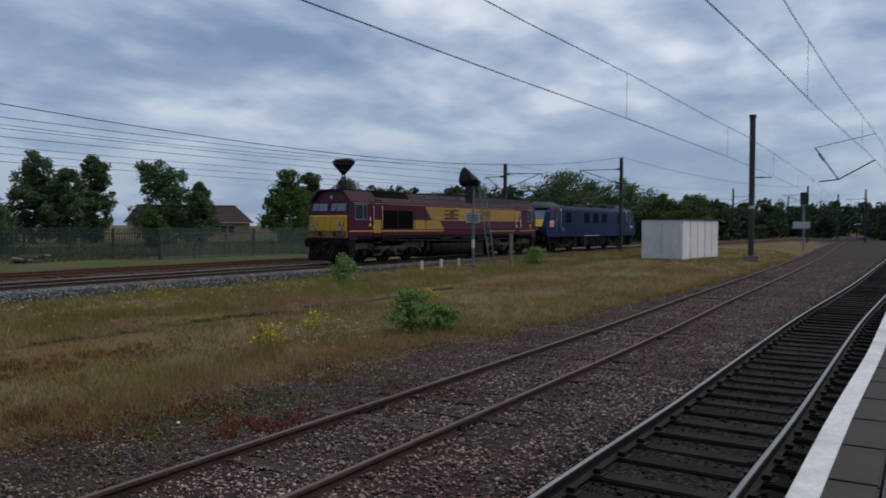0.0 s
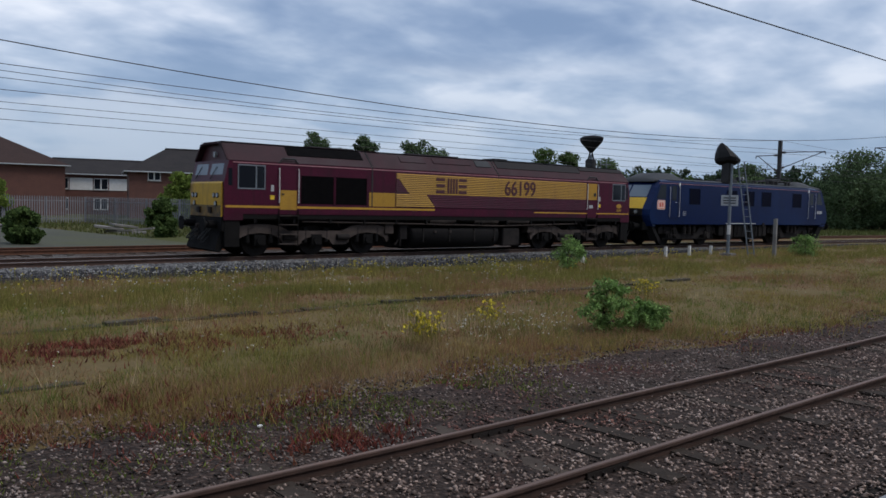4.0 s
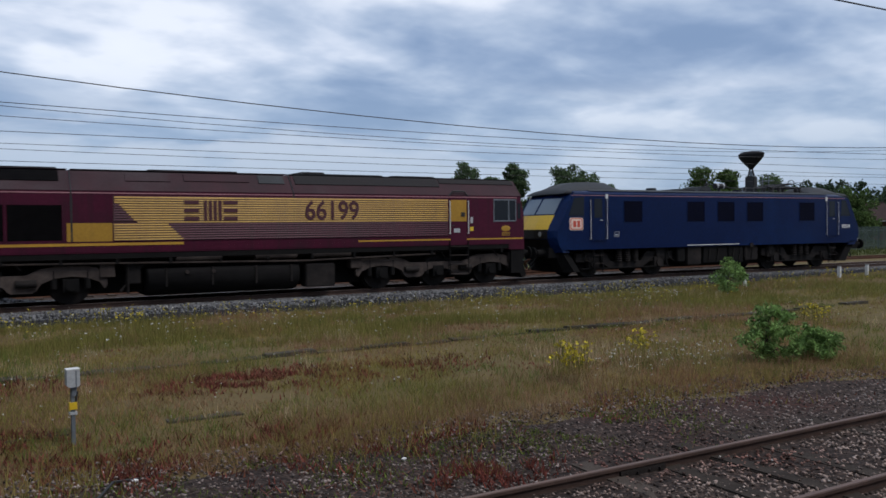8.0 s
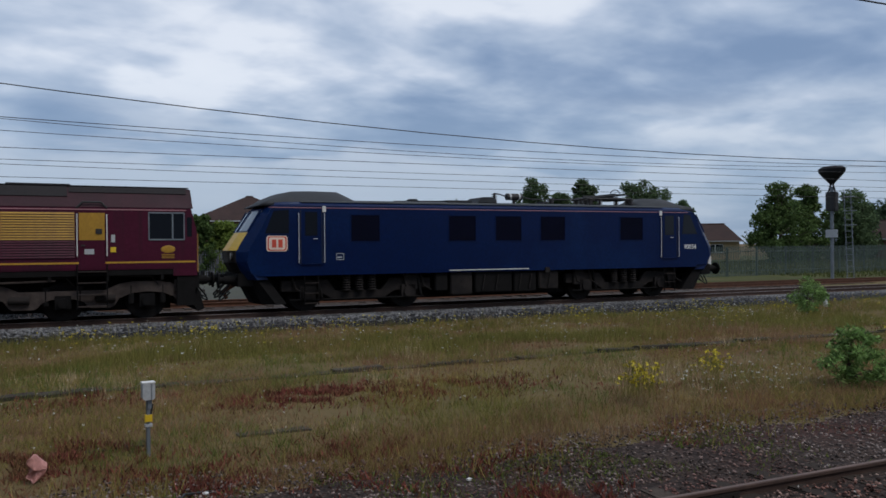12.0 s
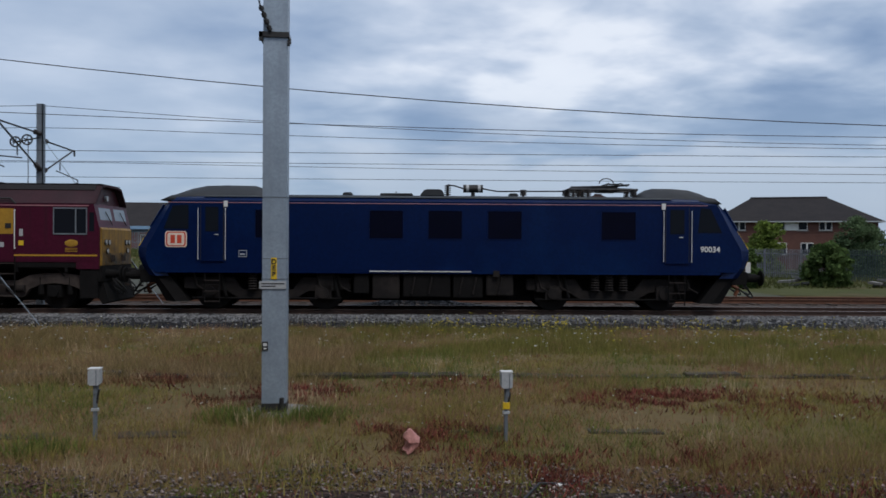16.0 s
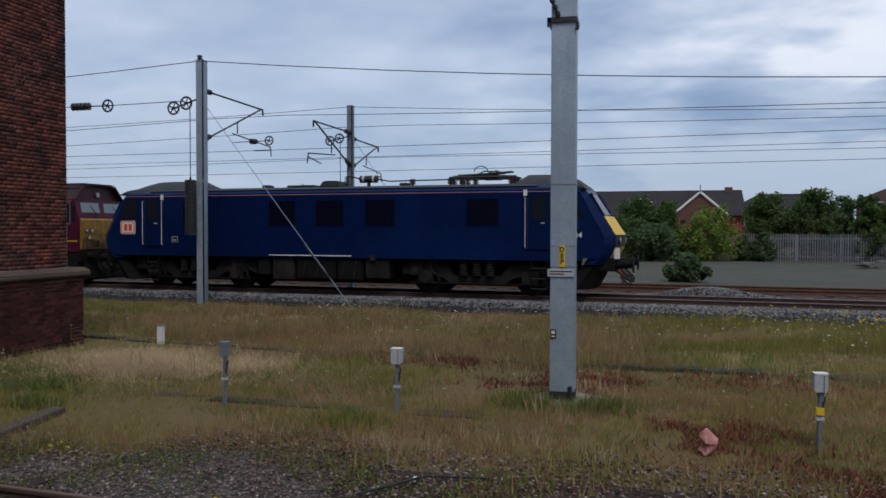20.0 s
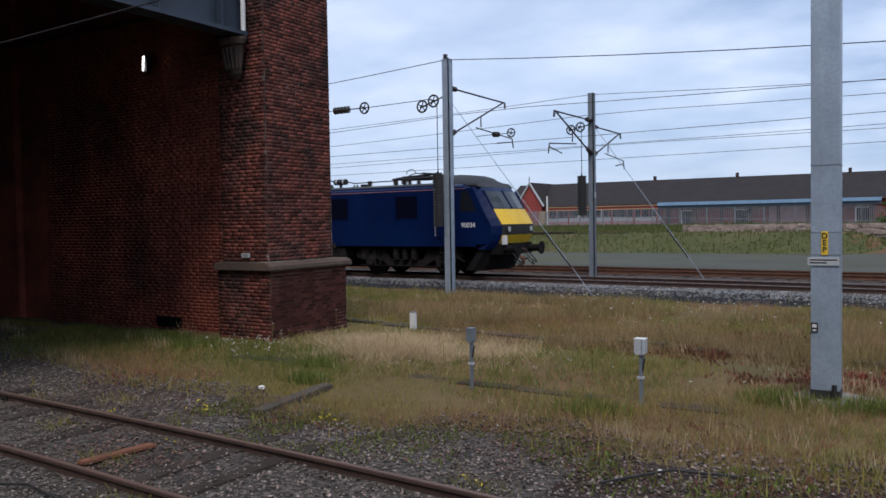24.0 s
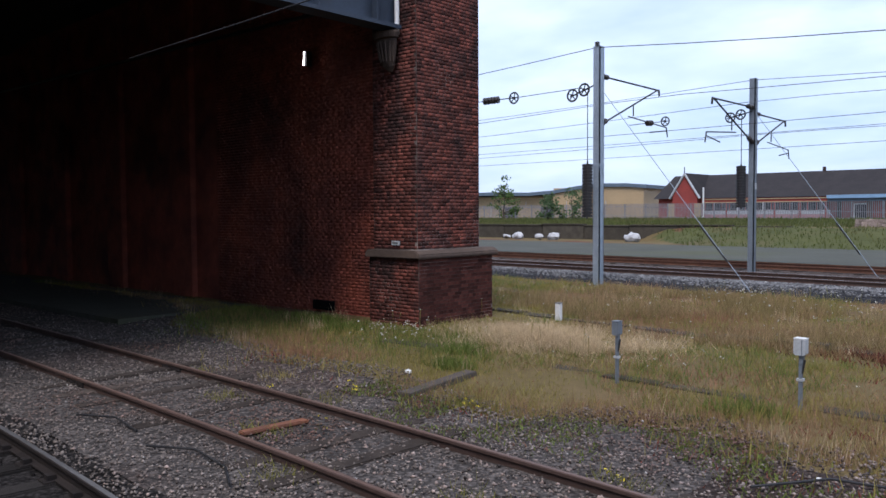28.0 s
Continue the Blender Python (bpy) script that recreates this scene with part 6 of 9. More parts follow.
def weights(t, x, y, z0, z1, mast_z):
    z = z0
    stack = part("balance_weights", rods([((x, y, z0 - 0.05), (x, y, z1 + 0.1))], 0.03, 8), BLACKIRON, t, "stack of black balance weights")
    while z < z1 - 0.02:
        bm = rods([((x, y, z), (x, y, z + 0.085))], 0.17, 14)
        rod(bm, (x, y, z + 0.085), (x, y, z + 0.098), 0.12, 10)
        part("weight", bm, BLACKIRON, stack)
        z += 0.1
    part("weight_cord", rods([((x, y, z1), (x, y, mast_z))], 0.014, 6), WIRE, t)


def build_masts():
    # near mast of the far lines
    t = thing("overhead_line_mast", "grey steel mast with cantilever, pulleys and hanging balance weights", "mast", "masts of the far lines")
    x, y = -13.3, 22.5
    part("shaft", h_section(x, y, -0.05, 7.66, 0.25, 0.25), GALV, t)
    part("shaft_front", slab(x + 0.085, y - 0.125, -0.05, x + 0.125, y + 0.125, 7.66), GALV, t)
    part("cap", ribbed((x, y - 0.1, 7.66), (x, y - 0.1, 7.8), 0.08, 2), PORCELAIN, t)
    arm(t, x, y + 0.12, 6.75, 1, 3.9, 1.55)
    bm = bmesh.new()
    spoked_wheel(bm, (x - 0.48, y - 0.1, 6.34), 0.19)
    spoked_wheel(bm, (x - 0.92, y - 0.1, 6.2), 0.19)
    rod(bm, (x, y - 0.1, 6.48), (x - 1.0, y - 0.1, 6.16), 0.025, 6)
    part("tension_pulley", bm, BLACKIRON, t, "pair of black spoked tension pulleys")
    weights(t, x - 0.2, y - 0.34, 2.24, 3.92, 6.25)
    part("guy_wire", rods([((x + 0.1, y, 6.3), (-8.35, 22.6, 0.0))], 0.011, 6), GALV, t)
    part("guy_guard", rods([((-9.9, 22.57, 1.95), (-9.1, 22.58, 0.95))], 0.028, 6), BLACKIRON, t)
    part("strap", slab(x - 0.13, y - 0.13, 3.85, x + 0.13, y + 0.13, 3.95), GALV, t)
    cut = part("cut_in_insulator", ribbed((-13.3, 25.72, 5.5), (-13.24, 26.0, 5.52), 0.1, 3), PORCELAIN, t, "ribbed insulator in a side wire")
    bm = bmesh.new()
    spoked_wheel(bm, (-12.8, 26.12, 5.56), 0.15)
    rod(bm, (-13.24, 25.95, 5.52), (-12.8, 26.12, 5.56), 0.014, 5)
    rod(bm, (-13.9, 25.6, 5.46), (-13.3, 25.72, 5.5), 0.014, 5)
    part("pulley", bm, BLACKIRON, cut)
    # mast between the two far lines, arms to both sides
    t = thing("overhead_line_mast", "grey steel mast with cantilevers to both sides and balance weights", "mast", "masts of the far lines")
    x, y = -10.8, 28.95
    part("shaft", h_section(x, y, 0.1, 7.15, 0.22, 0.22), GALV_DARK, t)
    part("shaft_front", slab(x + 0.07, y - 0.11, 0.1, x + 0.11, y + 0.11, 7.15), GALV_DARK, t)
    arm(t, x, y - 0.1, 6.12, -1, 3.35, 1.25)
    arm(t, x, y + 0.1, 5.92, 1, 3.1, 1.15)
    bm = bmesh.new()
    spoked_wheel(bm, (x - 0.42, y - 0.1, 5.9), 0.17)
    spoked_wheel(bm, (x - 0.8, y - 0.1, 5.82), 0.17)
    rod(bm, (x, y - 0.1, 5.98), (x - 0.9, y - 0.1, 5.8), 0.022, 6)
    part("tension_pulley", bm, BLACKIRON, t)
    weights(t, x - 0.34, y - 0.2, 2.55, 4.0, 5.8)
    part("guy_wire", rods([((x + 0.1, y, 5.9), (-6.7, 29.1, 0.2))], 0.011, 6), GALV, t)
    part("guy_guard", rods([((-8.0, 29.05, 2.0), (-7.25, 29.08, 0.95))], 0.03, 6), BLACKIRON, t)
    part("label_plate", slab(x + 0.111, y - 0.08, 3.2, x + 0.118, y + 0.08, 3.42), SIGNGREY, t)
    # further masts down the line
    for x, y, z0, z1, arms in ((60.5, 12.9, 0.2, 7.8, ((1, 3.2, 6.9),)), (58.6, 21.95, 0.2, 7.45, ((-1, 3.0, 6.6), (1, 1.6, 6.4))), (118, -1.0, 0, 8.0, ((1, 3, 6.8),)), (122, 9, 0, 8, ((-1, 3, 6.8),)), (150, -6, 0, 8, ((1, 3, 6.8),)), (160, 2, 0, 8, ()), (175, -12, 0, 8, ((1, 3, 6.8),)), (132, -9, 0, 8, ((1, 2.5, 6.6),)), (185, -4, 0, 8, ())):
        t = thing("overhead_line_mast", "slim dark steel overhead line mast", "mast", "masts of the far lines")
        part("shaft", h_section(x, y, z0, z1, 0.24, 0.24, 0.03), DARKPOLE, t)
        part("shaft_core", slab(x - 0.09, y - 0.09, z0, x + 0.09, y + 0.09, z1 - 0.1), DARKPOLE, t)
        for sy, reach, z in arms:
            arm(t, x, y, z, sy, reach, 1.2)
    # dark mast by the siding with its short arm
    t = thing("overhead_line_mast", "dark round overhead mast beside the siding", "mast")
    x, y = 55.0, 2.95
    part("shaft", rods([((x, y, 0.2), (x, y, 9.75))], 0.19, 12), DARKPOLE, t)
    part("cap", rods([((x, y, 9.75), (x, y, 9.95))], 0.23, 12), BLACKIRON, t)
    part("side_arm", rods([((x, y, 5.72), (x, y - 1.25, 5.70))], 0.03, 6), BLACKIRON, t)
    part("insulator", ribbed((x, y - 0.35, 5.71), (x, y - 0.75, 5.71), 0.07), PORCELAIN, t)
    part("band", rods([((x, y, 3.6), (x, y, 3.8))], 0.2, 12), SIGNGREY, t)
    part("foot", slab(x - 0.5, y - 0.5, 0.0, x + 0.5, y + 0.5, 0.42, 0.05), CONCRETE, t)
    # support of the platform line wires: suspended insulators and registration arm
    t = thing("wire_support", "hanging insulator arm of the platform line wires", "overhead line")
    part("insulator", ribbed((34, -0.75, 5.45), (34, -0.95, 5.15), 0.06, 6), PORCELAIN, t)
    part("registration_arm", rods([((34, -0.6, 5.7), (34, -1.5, 4.36)), ((34, -1.5, 4.36), (34, -0.75, 4.28)), ((34, -1.5, 4.36), (34, main_y(34), 5.124))], 0.026, 6), BLACKIRON, t)
    part("hanger", rods([((34, -0.6, 5.7), (34, main_y(34), 6.2))], 0.012, 6), BLACKIRON, t)


def tube(pts, r, seg=5):
    """One round wire through the points."""
    pts = [Vector(p) for p in pts]
    rings = []
    for i, p in enumerate(pts):
        d = (pts[min(i + 1, len(pts) - 1)] - pts[max(i - 1, 0)]).normalized()
        u = d.cross(Vector((0, 0, 1)) if abs(d.z) < 0.9 else Vector((1, 0, 0))).normalized()
        v = d.cross(u)
        rings.append([p + (u * math.cos(2 * math.pi * k / seg) + v * math.sin(2 * math.pi * k / seg)) * r for k in range(seg)])
    return loft(rings)


def hang(name, pts, r, label, group="overhead wires"):
    """A wire through fixed ends and the curve between them."""
    w = link(name, tube(pts, r * 0.78), WIRE)
    return tagged(w, label, "wire", group)


def span(a, b, sag, n=14):
    a, b = Vector(a), Vector(b)
    return [a.lerp(b, k / n) - Vector((0, 0, 4 * sag * (k / n) * (1 - k / n))) for k in range(n + 1)]


def build_wires():
    # earth wires from mast top to mast top
    A, B = (-13.3, 22.4, 7.62), (60.5, 12.9, 7.85)
    hang("earth_wire", span(A, B, 2.4, 24), 0.017, "dark earth wire slung from mast top to mast top")
    hang("earth_wire", span((-60, 26.4, 7.7), A, 0.5), 0.017, "dark earth wire slung from mast top to mast top")
    hang("earth_wire", span(B, (118, -1, 8.0), 0.8), 0.017, "dark earth wire slung from mast top to mast top")
    A, B = (-10.8, 28.95, 7.1), (58.6, 21.95, 7.45)
    hang("earth_wire", span(A, B, 1.34), 0.013, "thin dark earth wire behind the far line")
    hang("earth_wire", span((-60, 31, 7.0), A, 0.4), 0.013, "thin dark earth wire behind the far line")
    hang("earth_wire", span(B, (122, 9, 8.0), 0.8), 0.013, "thin dark earth wire behind the far line")

    def line(f, x0, x1, zf, r, label, step=3.0):
        hang("contact_wire" if r < 0.0125 else "catenary_wire", [(x, f(x), zf(x)) for x in frange(x0, x1, step)], r, label)

    def cat(z0, sag, length, at):
        return lambda x: z0 - sag * (1 - (2 * (((x - at) / length) % 1.0) - 1) ** 2)

    line(loco_y, -60, 120, cat(6.42, 0.65, 73.8, -13.3), 0.014, "catenary wire over the running line")
    line(loco_y, -60, 120, lambda x: 5.185, 0.012, "contact wire over the running line")
    line(back_y, -60, 120, cat(6.65, 0.59, 73.8, -10.8), 0.014, "catenary wire over the back line")
    line(back_y, -60, 120, lambda x: 5.38, 0.012, "contact wire over the back line")
    line(lambda x: back_y(x) + 0.9, -60, 120, lambda x: 4.87, 0.0125, "feeder wire behind the back line")
    line(lambda x: back_y(x) + 0.9, -60, 120, cat(5.45, 0.27, 73.8, -10.8), 0.0125, "second feeder wire behind the back line")
    # siding and platform line
    low = lambda x: 4.71 + 0.012 * min(20.0, max(0.0, x - 8))
    high = lambda x: 5.71 + 0.018 * min(22.0, max(0.0, x - 10))
    near_low = lambda x: 4.9 + 0.014 * min(16.0, max(0.0, x - 6))
    near_high = lambda x: 6.2
    line(siding_y, -11.4, 150, high, 0.012, "catenary wire over the siding")
    line(siding_y, -11.4, 150, low, 0.0115, "contact wire over the siding")
    line(main_y, -11.4, 150, near_high, 0.012, "catenary wire over the platform line")
    line(main_y, -11.4, 150, near_low, 0.0115, "contact wire over the platform line")
    for f, c, z1 in ((siding_y, high, low), (main_y, near_high, near_low)):
        for x in frange(15, 100, 13):
            new_dropper(f, c, z1(x), x)
    # tensioned ends with insulators and pulleys
    t = thing("wire_tensioner", "ribbed insulator and pulley in a tensioned wire", "overhead line")
    part("insulator", ribbed((-17.2, 21.5, 6.2), (-16.6, 21.6, 6.22), 0.12, 5), PORCELAIN, t)
    bm = bmesh.new()
    spoked_wheel(bm, (-16.1, 21.75, 6.24), 0.18)
    rod(bm, (-16.6, 21.6, 6.22), (-16.1, 21.75, 6.24), 0.02, 5)
    part("pulley", bm, BLACKIRON, t)
    part("tail_wire", rods([((-13.3, 21.5, 6.25), (-16.1, 21.75, 6.24)), ((-17.2, 21.5, 6.2), (-45, 17, 6.0))], 0.012, 5), WIRE, t)


def new_dropper(f, cat, z1, x):
    return hang("dropper_wire", [(x, f(x), cat(x)), (x, f(x), z1)], 0.006, "thin dropper between two overhead wires", "droppers")


# ---------------------------------------------------------------- train shed
def build_shed():
    wall = link("wall_shed", slab(-80, 12.35, -0.3, -12.75, 13.6, 9.2), BRICK_DARK)
    wall.matrix_basis = pose(-12.7, 12.35, 0, 0, 0, -1.4) @ pose(12.7, -12.35, 0)
    tagged(wall, "sooty red brick side wall of the train shed", "wall", kind="structure")
    for x in (-21.2, -25.6, -30.0, -34.5, -39.2):
        part("pilaster", slab(x - 0.55, 12.18, -0.25, x + 0.55, 12.36, 8.9, 0.02), BRICK_DARK, wall, "shallow sooty brick pilaster")
    # pier at the shed's mouth, laid brick by brick on its two open faces
    pier = link("pier_shed", mesh_join(slab(-12.66, 12.03, 1.6, -11.36, 14.05, 9.6), slab(-12.74, 11.96, -0.3, -11.26, 14.4, 1.45)), MORTAR)
    tagged(pier, "tall red brick pier with a stone plinth band at the shed's mouth", "pier", kind="structure")
    band = prism([(-12.78, 1.45), (-11.16, 1.45), (-11.16, 1.53), (-11.22, 1.58), (-11.3, 1.62), (-12.72, 1.62), (-12.78, 1.55)], 11.86, 14.52, 0.02)
    part("plinth_band", band, SANDSTONE, pier, "worn moulded stone band")
    corb = loft([[(-12.03 + w * math.cos(a), 11.93 + 0.05 - w * 0.75 * (1 + math.sin(a)) * 0.6, z) for a in [2 * math.pi * k / 14 for k in range(14)]] for z, w in ((5.36, 0.05), (5.46, 0.15), (5.7, 0.22), (5.95, 0.26), (6.02, 0.26), (6.03, 0.33), (6.12, 0.36), (6.16, 0.36))])
    part("corbel", corb, SANDSTONE, pier, "fluted stone corbel")
    for k in range(7):
        a = math.pi + math.pi * (k + 0.5) / 7
        part("flute", rods([((-12.03 + 0.19 * math.cos(a), 11.89 + 0.15 * math.sin(a), 5.55), (-12.03 + 0.25 * math.cos(a), 11.86 + 0.2 * math.sin(a), 5.95))], 0.018, 6), SANDSTONE, pier)
    part("downpipe", rods([((-11.78, 11.9, 6.1), (-11.78, 11.9, 9.0))], 0.05, 10), WHITEPAINT, pier, "white downpipe")
    pq = part("plaque", slab(-12.08, 11.99, 1.72, -11.86, 12.02, 1.81), SIGNGREY, pier, "small pale plaque with two lines of print")
    for k in range(2):
        part("print_line", slab(-12.05, 11.985, 1.745 + 0.03 * k, -11.9, 11.99, 1.757 + 0.03 * k), BLACKPAINT, pq)
    # girder across the mouth; unseen screen and roof added to shut out light
    g = thing("end_girder", "blue-grey riveted steel girder across the shed's mouth", "girder")
    part("web", slab(-11.95, -9.5, 6.28, -11.9, 11.95, 7.6), GIRDER, g)
    for z in (6.2, 7.6):
        part("flange", slab(-12.15, -9.5, z, -11.7, 11.95, z + 0.08), GIRDER, g)
    for k in range(14):
        part("stiffener", slab(-12.1, 11.3 - 1.5 * k, 6.28, -11.75, 11.34 - 1.5 * k, 7.6), GIRDER, g)
    scr = link("wall_gable", slab(-12.1, -9.5, 7.7, -11.95, 12.0, 13.5), SOOT)
    tagged(scr, "unseen dark end screen added above the shed's mouth", "wall", kind="structure")
    rings = []
    for x in (-80, -12.1):
        out = [(x, 2.0 + 11.2 * math.cos(math.pi * k / 16), 9.0 + 4.4 * math.sin(math.pi * k / 16)) for k in range(17)]
        inn = [(x, 2.0 + 10.9 * math.cos(math.pi * k / 16), 9.0 + 4.15 * math.sin(math.pi * k / 16)) for k in range(17)]
        rings.append(out + inn[::-1])
    tagged(link("ceiling", loft(rings), SOOT), "unseen dark arched roof added to close the train shed", "roof", kind="structure")
    # unseen as well, added to close the shed on the platform side
    w2 = link("wall_platform_side", slab(-80, -9.6, -0.3, -12.0, -8.9, 9.2), BRICK_DARK)
    tagged(w2, "unseen brick wall added to close the shed's platform side", "wall", kind="structure")
    # unseen wall, added to block low southern sky and darken reflections in the locomotives
    w4 = link("wall_station", slab(-12.0, -10.1, -0.3, 26.0, -9.5, 6.6), HOUSEBRICK)
    tagged(w4, "unseen plain wall added behind the platform to darken reflections", "wall", kind="structure")
    # unseen far end, left open below 6.8 m to let daylight onto the side wall
    w3 = link("wall_end", slab(-81, -9.5, 6.8, -80, 15.6, 13.5), SOOT)
    tagged(w3, "unseen screen over an opening added at the shed's far end", "wall", kind="structure")
    pave = link("shed_floor", slab(-78, 8.6, -0.3, -17.5, 12.2, 0.02), APRON)
    pave.matrix_basis = pose(0, 0, 0)
    tagged(pave, "dim concrete walkway along the shed wall", "floor", kind="structure")
    bar = thing("wall_pipe", "thin pipe run high along the shed wall", "pipe")
    part("pipe", rods([((-13.0, 12.2, 7.05), (-40, 12.6, 7.5))], 0.05, 8), BLACKIRON, bar)
    lamp = thing("tube_lamp", "slim lit tube lamp on the shed wall", "lamp")
    part("tube", rods([((-15.11, 12.1, 5.9), (-15.08, 12.1, 6.22))], 0.014, 8), LAMP, lamp)
    part("holder", slab(-15.15, 12.14, 5.9, -15.05, 12.3, 6.24), BLACKIRON, lamp)
    ob = thing("wall_vent", "dark opening at the foot of the shed wall", "vent")
    part("grating", slab(-15.0, 12.2, 0.12, -14.3, 12.3, 0.34), GRILLE, ob)
    return pier


def lay_bricks(pier):
    """Bricks of the pier's south and east faces in English bond, proud of the mortar: those of the plinth as pieces, those above joined."""
    rng = random.Random(5)
    meshes = {}

    def unit(w, axis):
        key = (round(w, 3), axis)
        if key not in meshes:
            me = bpy.data.meshes.new("brick")
            bm = slab(0, -0.007, 0, w, 0.02, 0.066, 0.003) if axis == "x" else slab(-0.02, 0, 0, 0.007, w, 0.066, 0.003)
            bm.to_mesh(me)
            bm.free()
            me.materials.append(BRICK)
            meshes[key] = me
        return meshes[key]

    def courses(a0, a1, z0, z1, joint=0.006):
        z, row = z0, 0
        while z < z1 - 0.06:
            w = 0.105 if row % 4 == 3 else 0.218
            a = a0 - (0.056 if row % 4 == 3 else 0.112 * (row % 2))
            while a < a1 - 0.05:
                lo, hi = max(a, a0), min(a + w, a1)
                if hi - lo > 0.04:
                    yield lo, hi, z
                a += w + joint
            z += 0.075
            row += 1

    def lay(axis, a0, a1, fixed, z0, z1):
        for lo, hi, z in courses(a0, a1, z0, z1):
            o = new("brick", unit(hi - lo, axis))
            o.parent = pier
            j = rng.uniform(-0.003, 0.004)
            o.matrix_basis = pose(lo, fixed + j, z) if axis == "x" else pose(fixed + j, lo, z)

    def lay_joined(axis, a0, a1, fixed, z0, z1, owner=None):
        verts, faces = [], []
        quad = [(0, 1, 3, 2), (4, 6, 7, 5), (0, 4, 5, 1), (2, 3, 7, 6), (0, 2, 6, 4), (1, 5, 7, 3)]
        for lo, hi, z in courses(a0, a1, z0, z1, 0.006 if owner is None else 0.002):
            n = len(verts)
            d = rng.uniform(0.0005, 0.003) if owner is None else rng.uniform(0.0002, 0.0006)
            for a in (lo, hi):
                for f in (fixed - 0.02, fixed + d) if axis == "y" else (fixed + 0.02, fixed - d):
                    for h in (z, z + (0.0715 if owner is None else 0.0738)):
                        verts.append((a, f, h) if axis == "x" else (f, a, h))
            faces += [tuple(n + k for k in q) for q in quad]
        ob = quick_mesh("upper_bricks", np.array(verts), np.array(faces), BRICK_JOINED if owner is None else BRICK_DARK)
        bm = bmesh.new()
        bm.from_mesh(ob.data)
        bmesh.ops.recalc_face_normals(bm, faces=bm.faces[:])
        bm.to_mesh(ob.data)
        bm.free()
        ob.parent = owner or pier
        tagged(ob, "weathered red bricks of the upper pier" if owner is None else "sooty bricks of the shed wall", kind="stuff")

    lay("y", 11.97, 14.39, -11.26, 0.02, 1.44)
    lay_joined("x", -12.73, -11.27, 11.96, 0.02, 1.44)
    lay_joined("y", 12.04, 14.04, -11.36, 1.64, 9.4)
    lay_joined("x", -12.65, -11.37, 12.03, 1.64, 9.4)
    lay_joined("x", -19.5, -12.76, 12.35, 0.0, 7.6, bpy.data.objects["wall_shed"])


# ---------------------------------------------------------------- small railway things
def build_posts():
    for x, y, h, yellow in ((1.86, 9.5, 0.87, True), (-3.1, 10.0, 0.87, False), (-5.6, 10.05, 0.88, False)):
        g = ground_z(x, y)
        t = thing("marker_post", "short grey marker post with boxed metal head" + (" and yellow band" if yellow else ""), "marker post", "marker posts in the grass")
        part("stake", slab(x - 0.018, y - 0.018, g - 0.1, x + 0.018, y + 0.018, g + h - 0.1), GALV_DARK, t)
        part("stake_flange", slab(x - 0.022, y + 0.018, g - 0.1, x + 0.022, y + 0.024, g + h - 0.1), GALV_DARK, t)
        w = 0.068 if x > -5 else 0.05
        hd = prism([(x - w, g + h - 0.175), (x - w + 0.02, g + h - 0.195), (x + w - 0.02, g + h - 0.195), (x + w, g + h - 0.175), (x + w, g + h - 0.02), (x + w - 0.012, g + h), (x - w + 0.012, g + h), (x - w, g + h - 0.02)], y - 0.06, y + 0.06)
        part("head", hd, SIGNGREY if x > -5 else GALV_DARK, t, "pale metal head" if x > -5 else "dark metal head")
        part("head_rib", slab(x + w * 0.35, y - 0.066, g + h - 0.195, x + w * 0.5, y - 0.06, g + h - 0.01), GALV_DARK, t)
        part("neck", prism([(x - 0.01, g + h - 0.3), (x + 0.03, g + h - 0.3), (x + w * 0.6, g + h - 0.195), (x - w * 0.15, g + h - 0.195)], y - 0.03, y + 0.03), GALV_DARK, t, "tapered dark neck")
        part("cap", slab(x - w - 0.004, y - 0.064, g + h - 0.003, x + w + 0.004, y + 0.064, g + h + 0.01), WHITEPAINT if x > -5 else GALV_DARK, t)
        part("clip", slab(x - 0.04, y - 0.03, g + 0.36, x + 0.04, y + 0.03, g + 0.39), SIGNGREY, t)
        if yellow:
            part("yellow_band", slab(x - 0.04, y - 0.03, g + 0.42, x + 0.04, y + 0.03, g + 0.5), YELLOWSIGN, t, "yellow reflective band")
        part("brace", rods([((x + 0.05, y, g + h - 0.25), (x + 0.02, y, g + h - 0.42))], 0.012, 5), BLACKIRON, t)
    for x, y, h in ((-9.75, 14.85, 0.38), (33.0, 17.2, 0.45), (34.7, 16.9, 0.45), (36.2, 16.55, 0.42), (26.9, 17.6, 0.3)):
        g = ground_z(x, y)
        t = thing("white_peg", "short white painted peg in the grass", "peg", "white pegs")
        part("stake", slab(x - 0.06, y - 0.06, g - 0.1, x + 0.06, y + 0.06, g + h, 0.012), WHITEPAINT, t)
        part("top", slab(x - 0.066, y - 0.066, g + h, x + 0.066, y + 0.066, g + h + 0.02), CONCRETE, t)


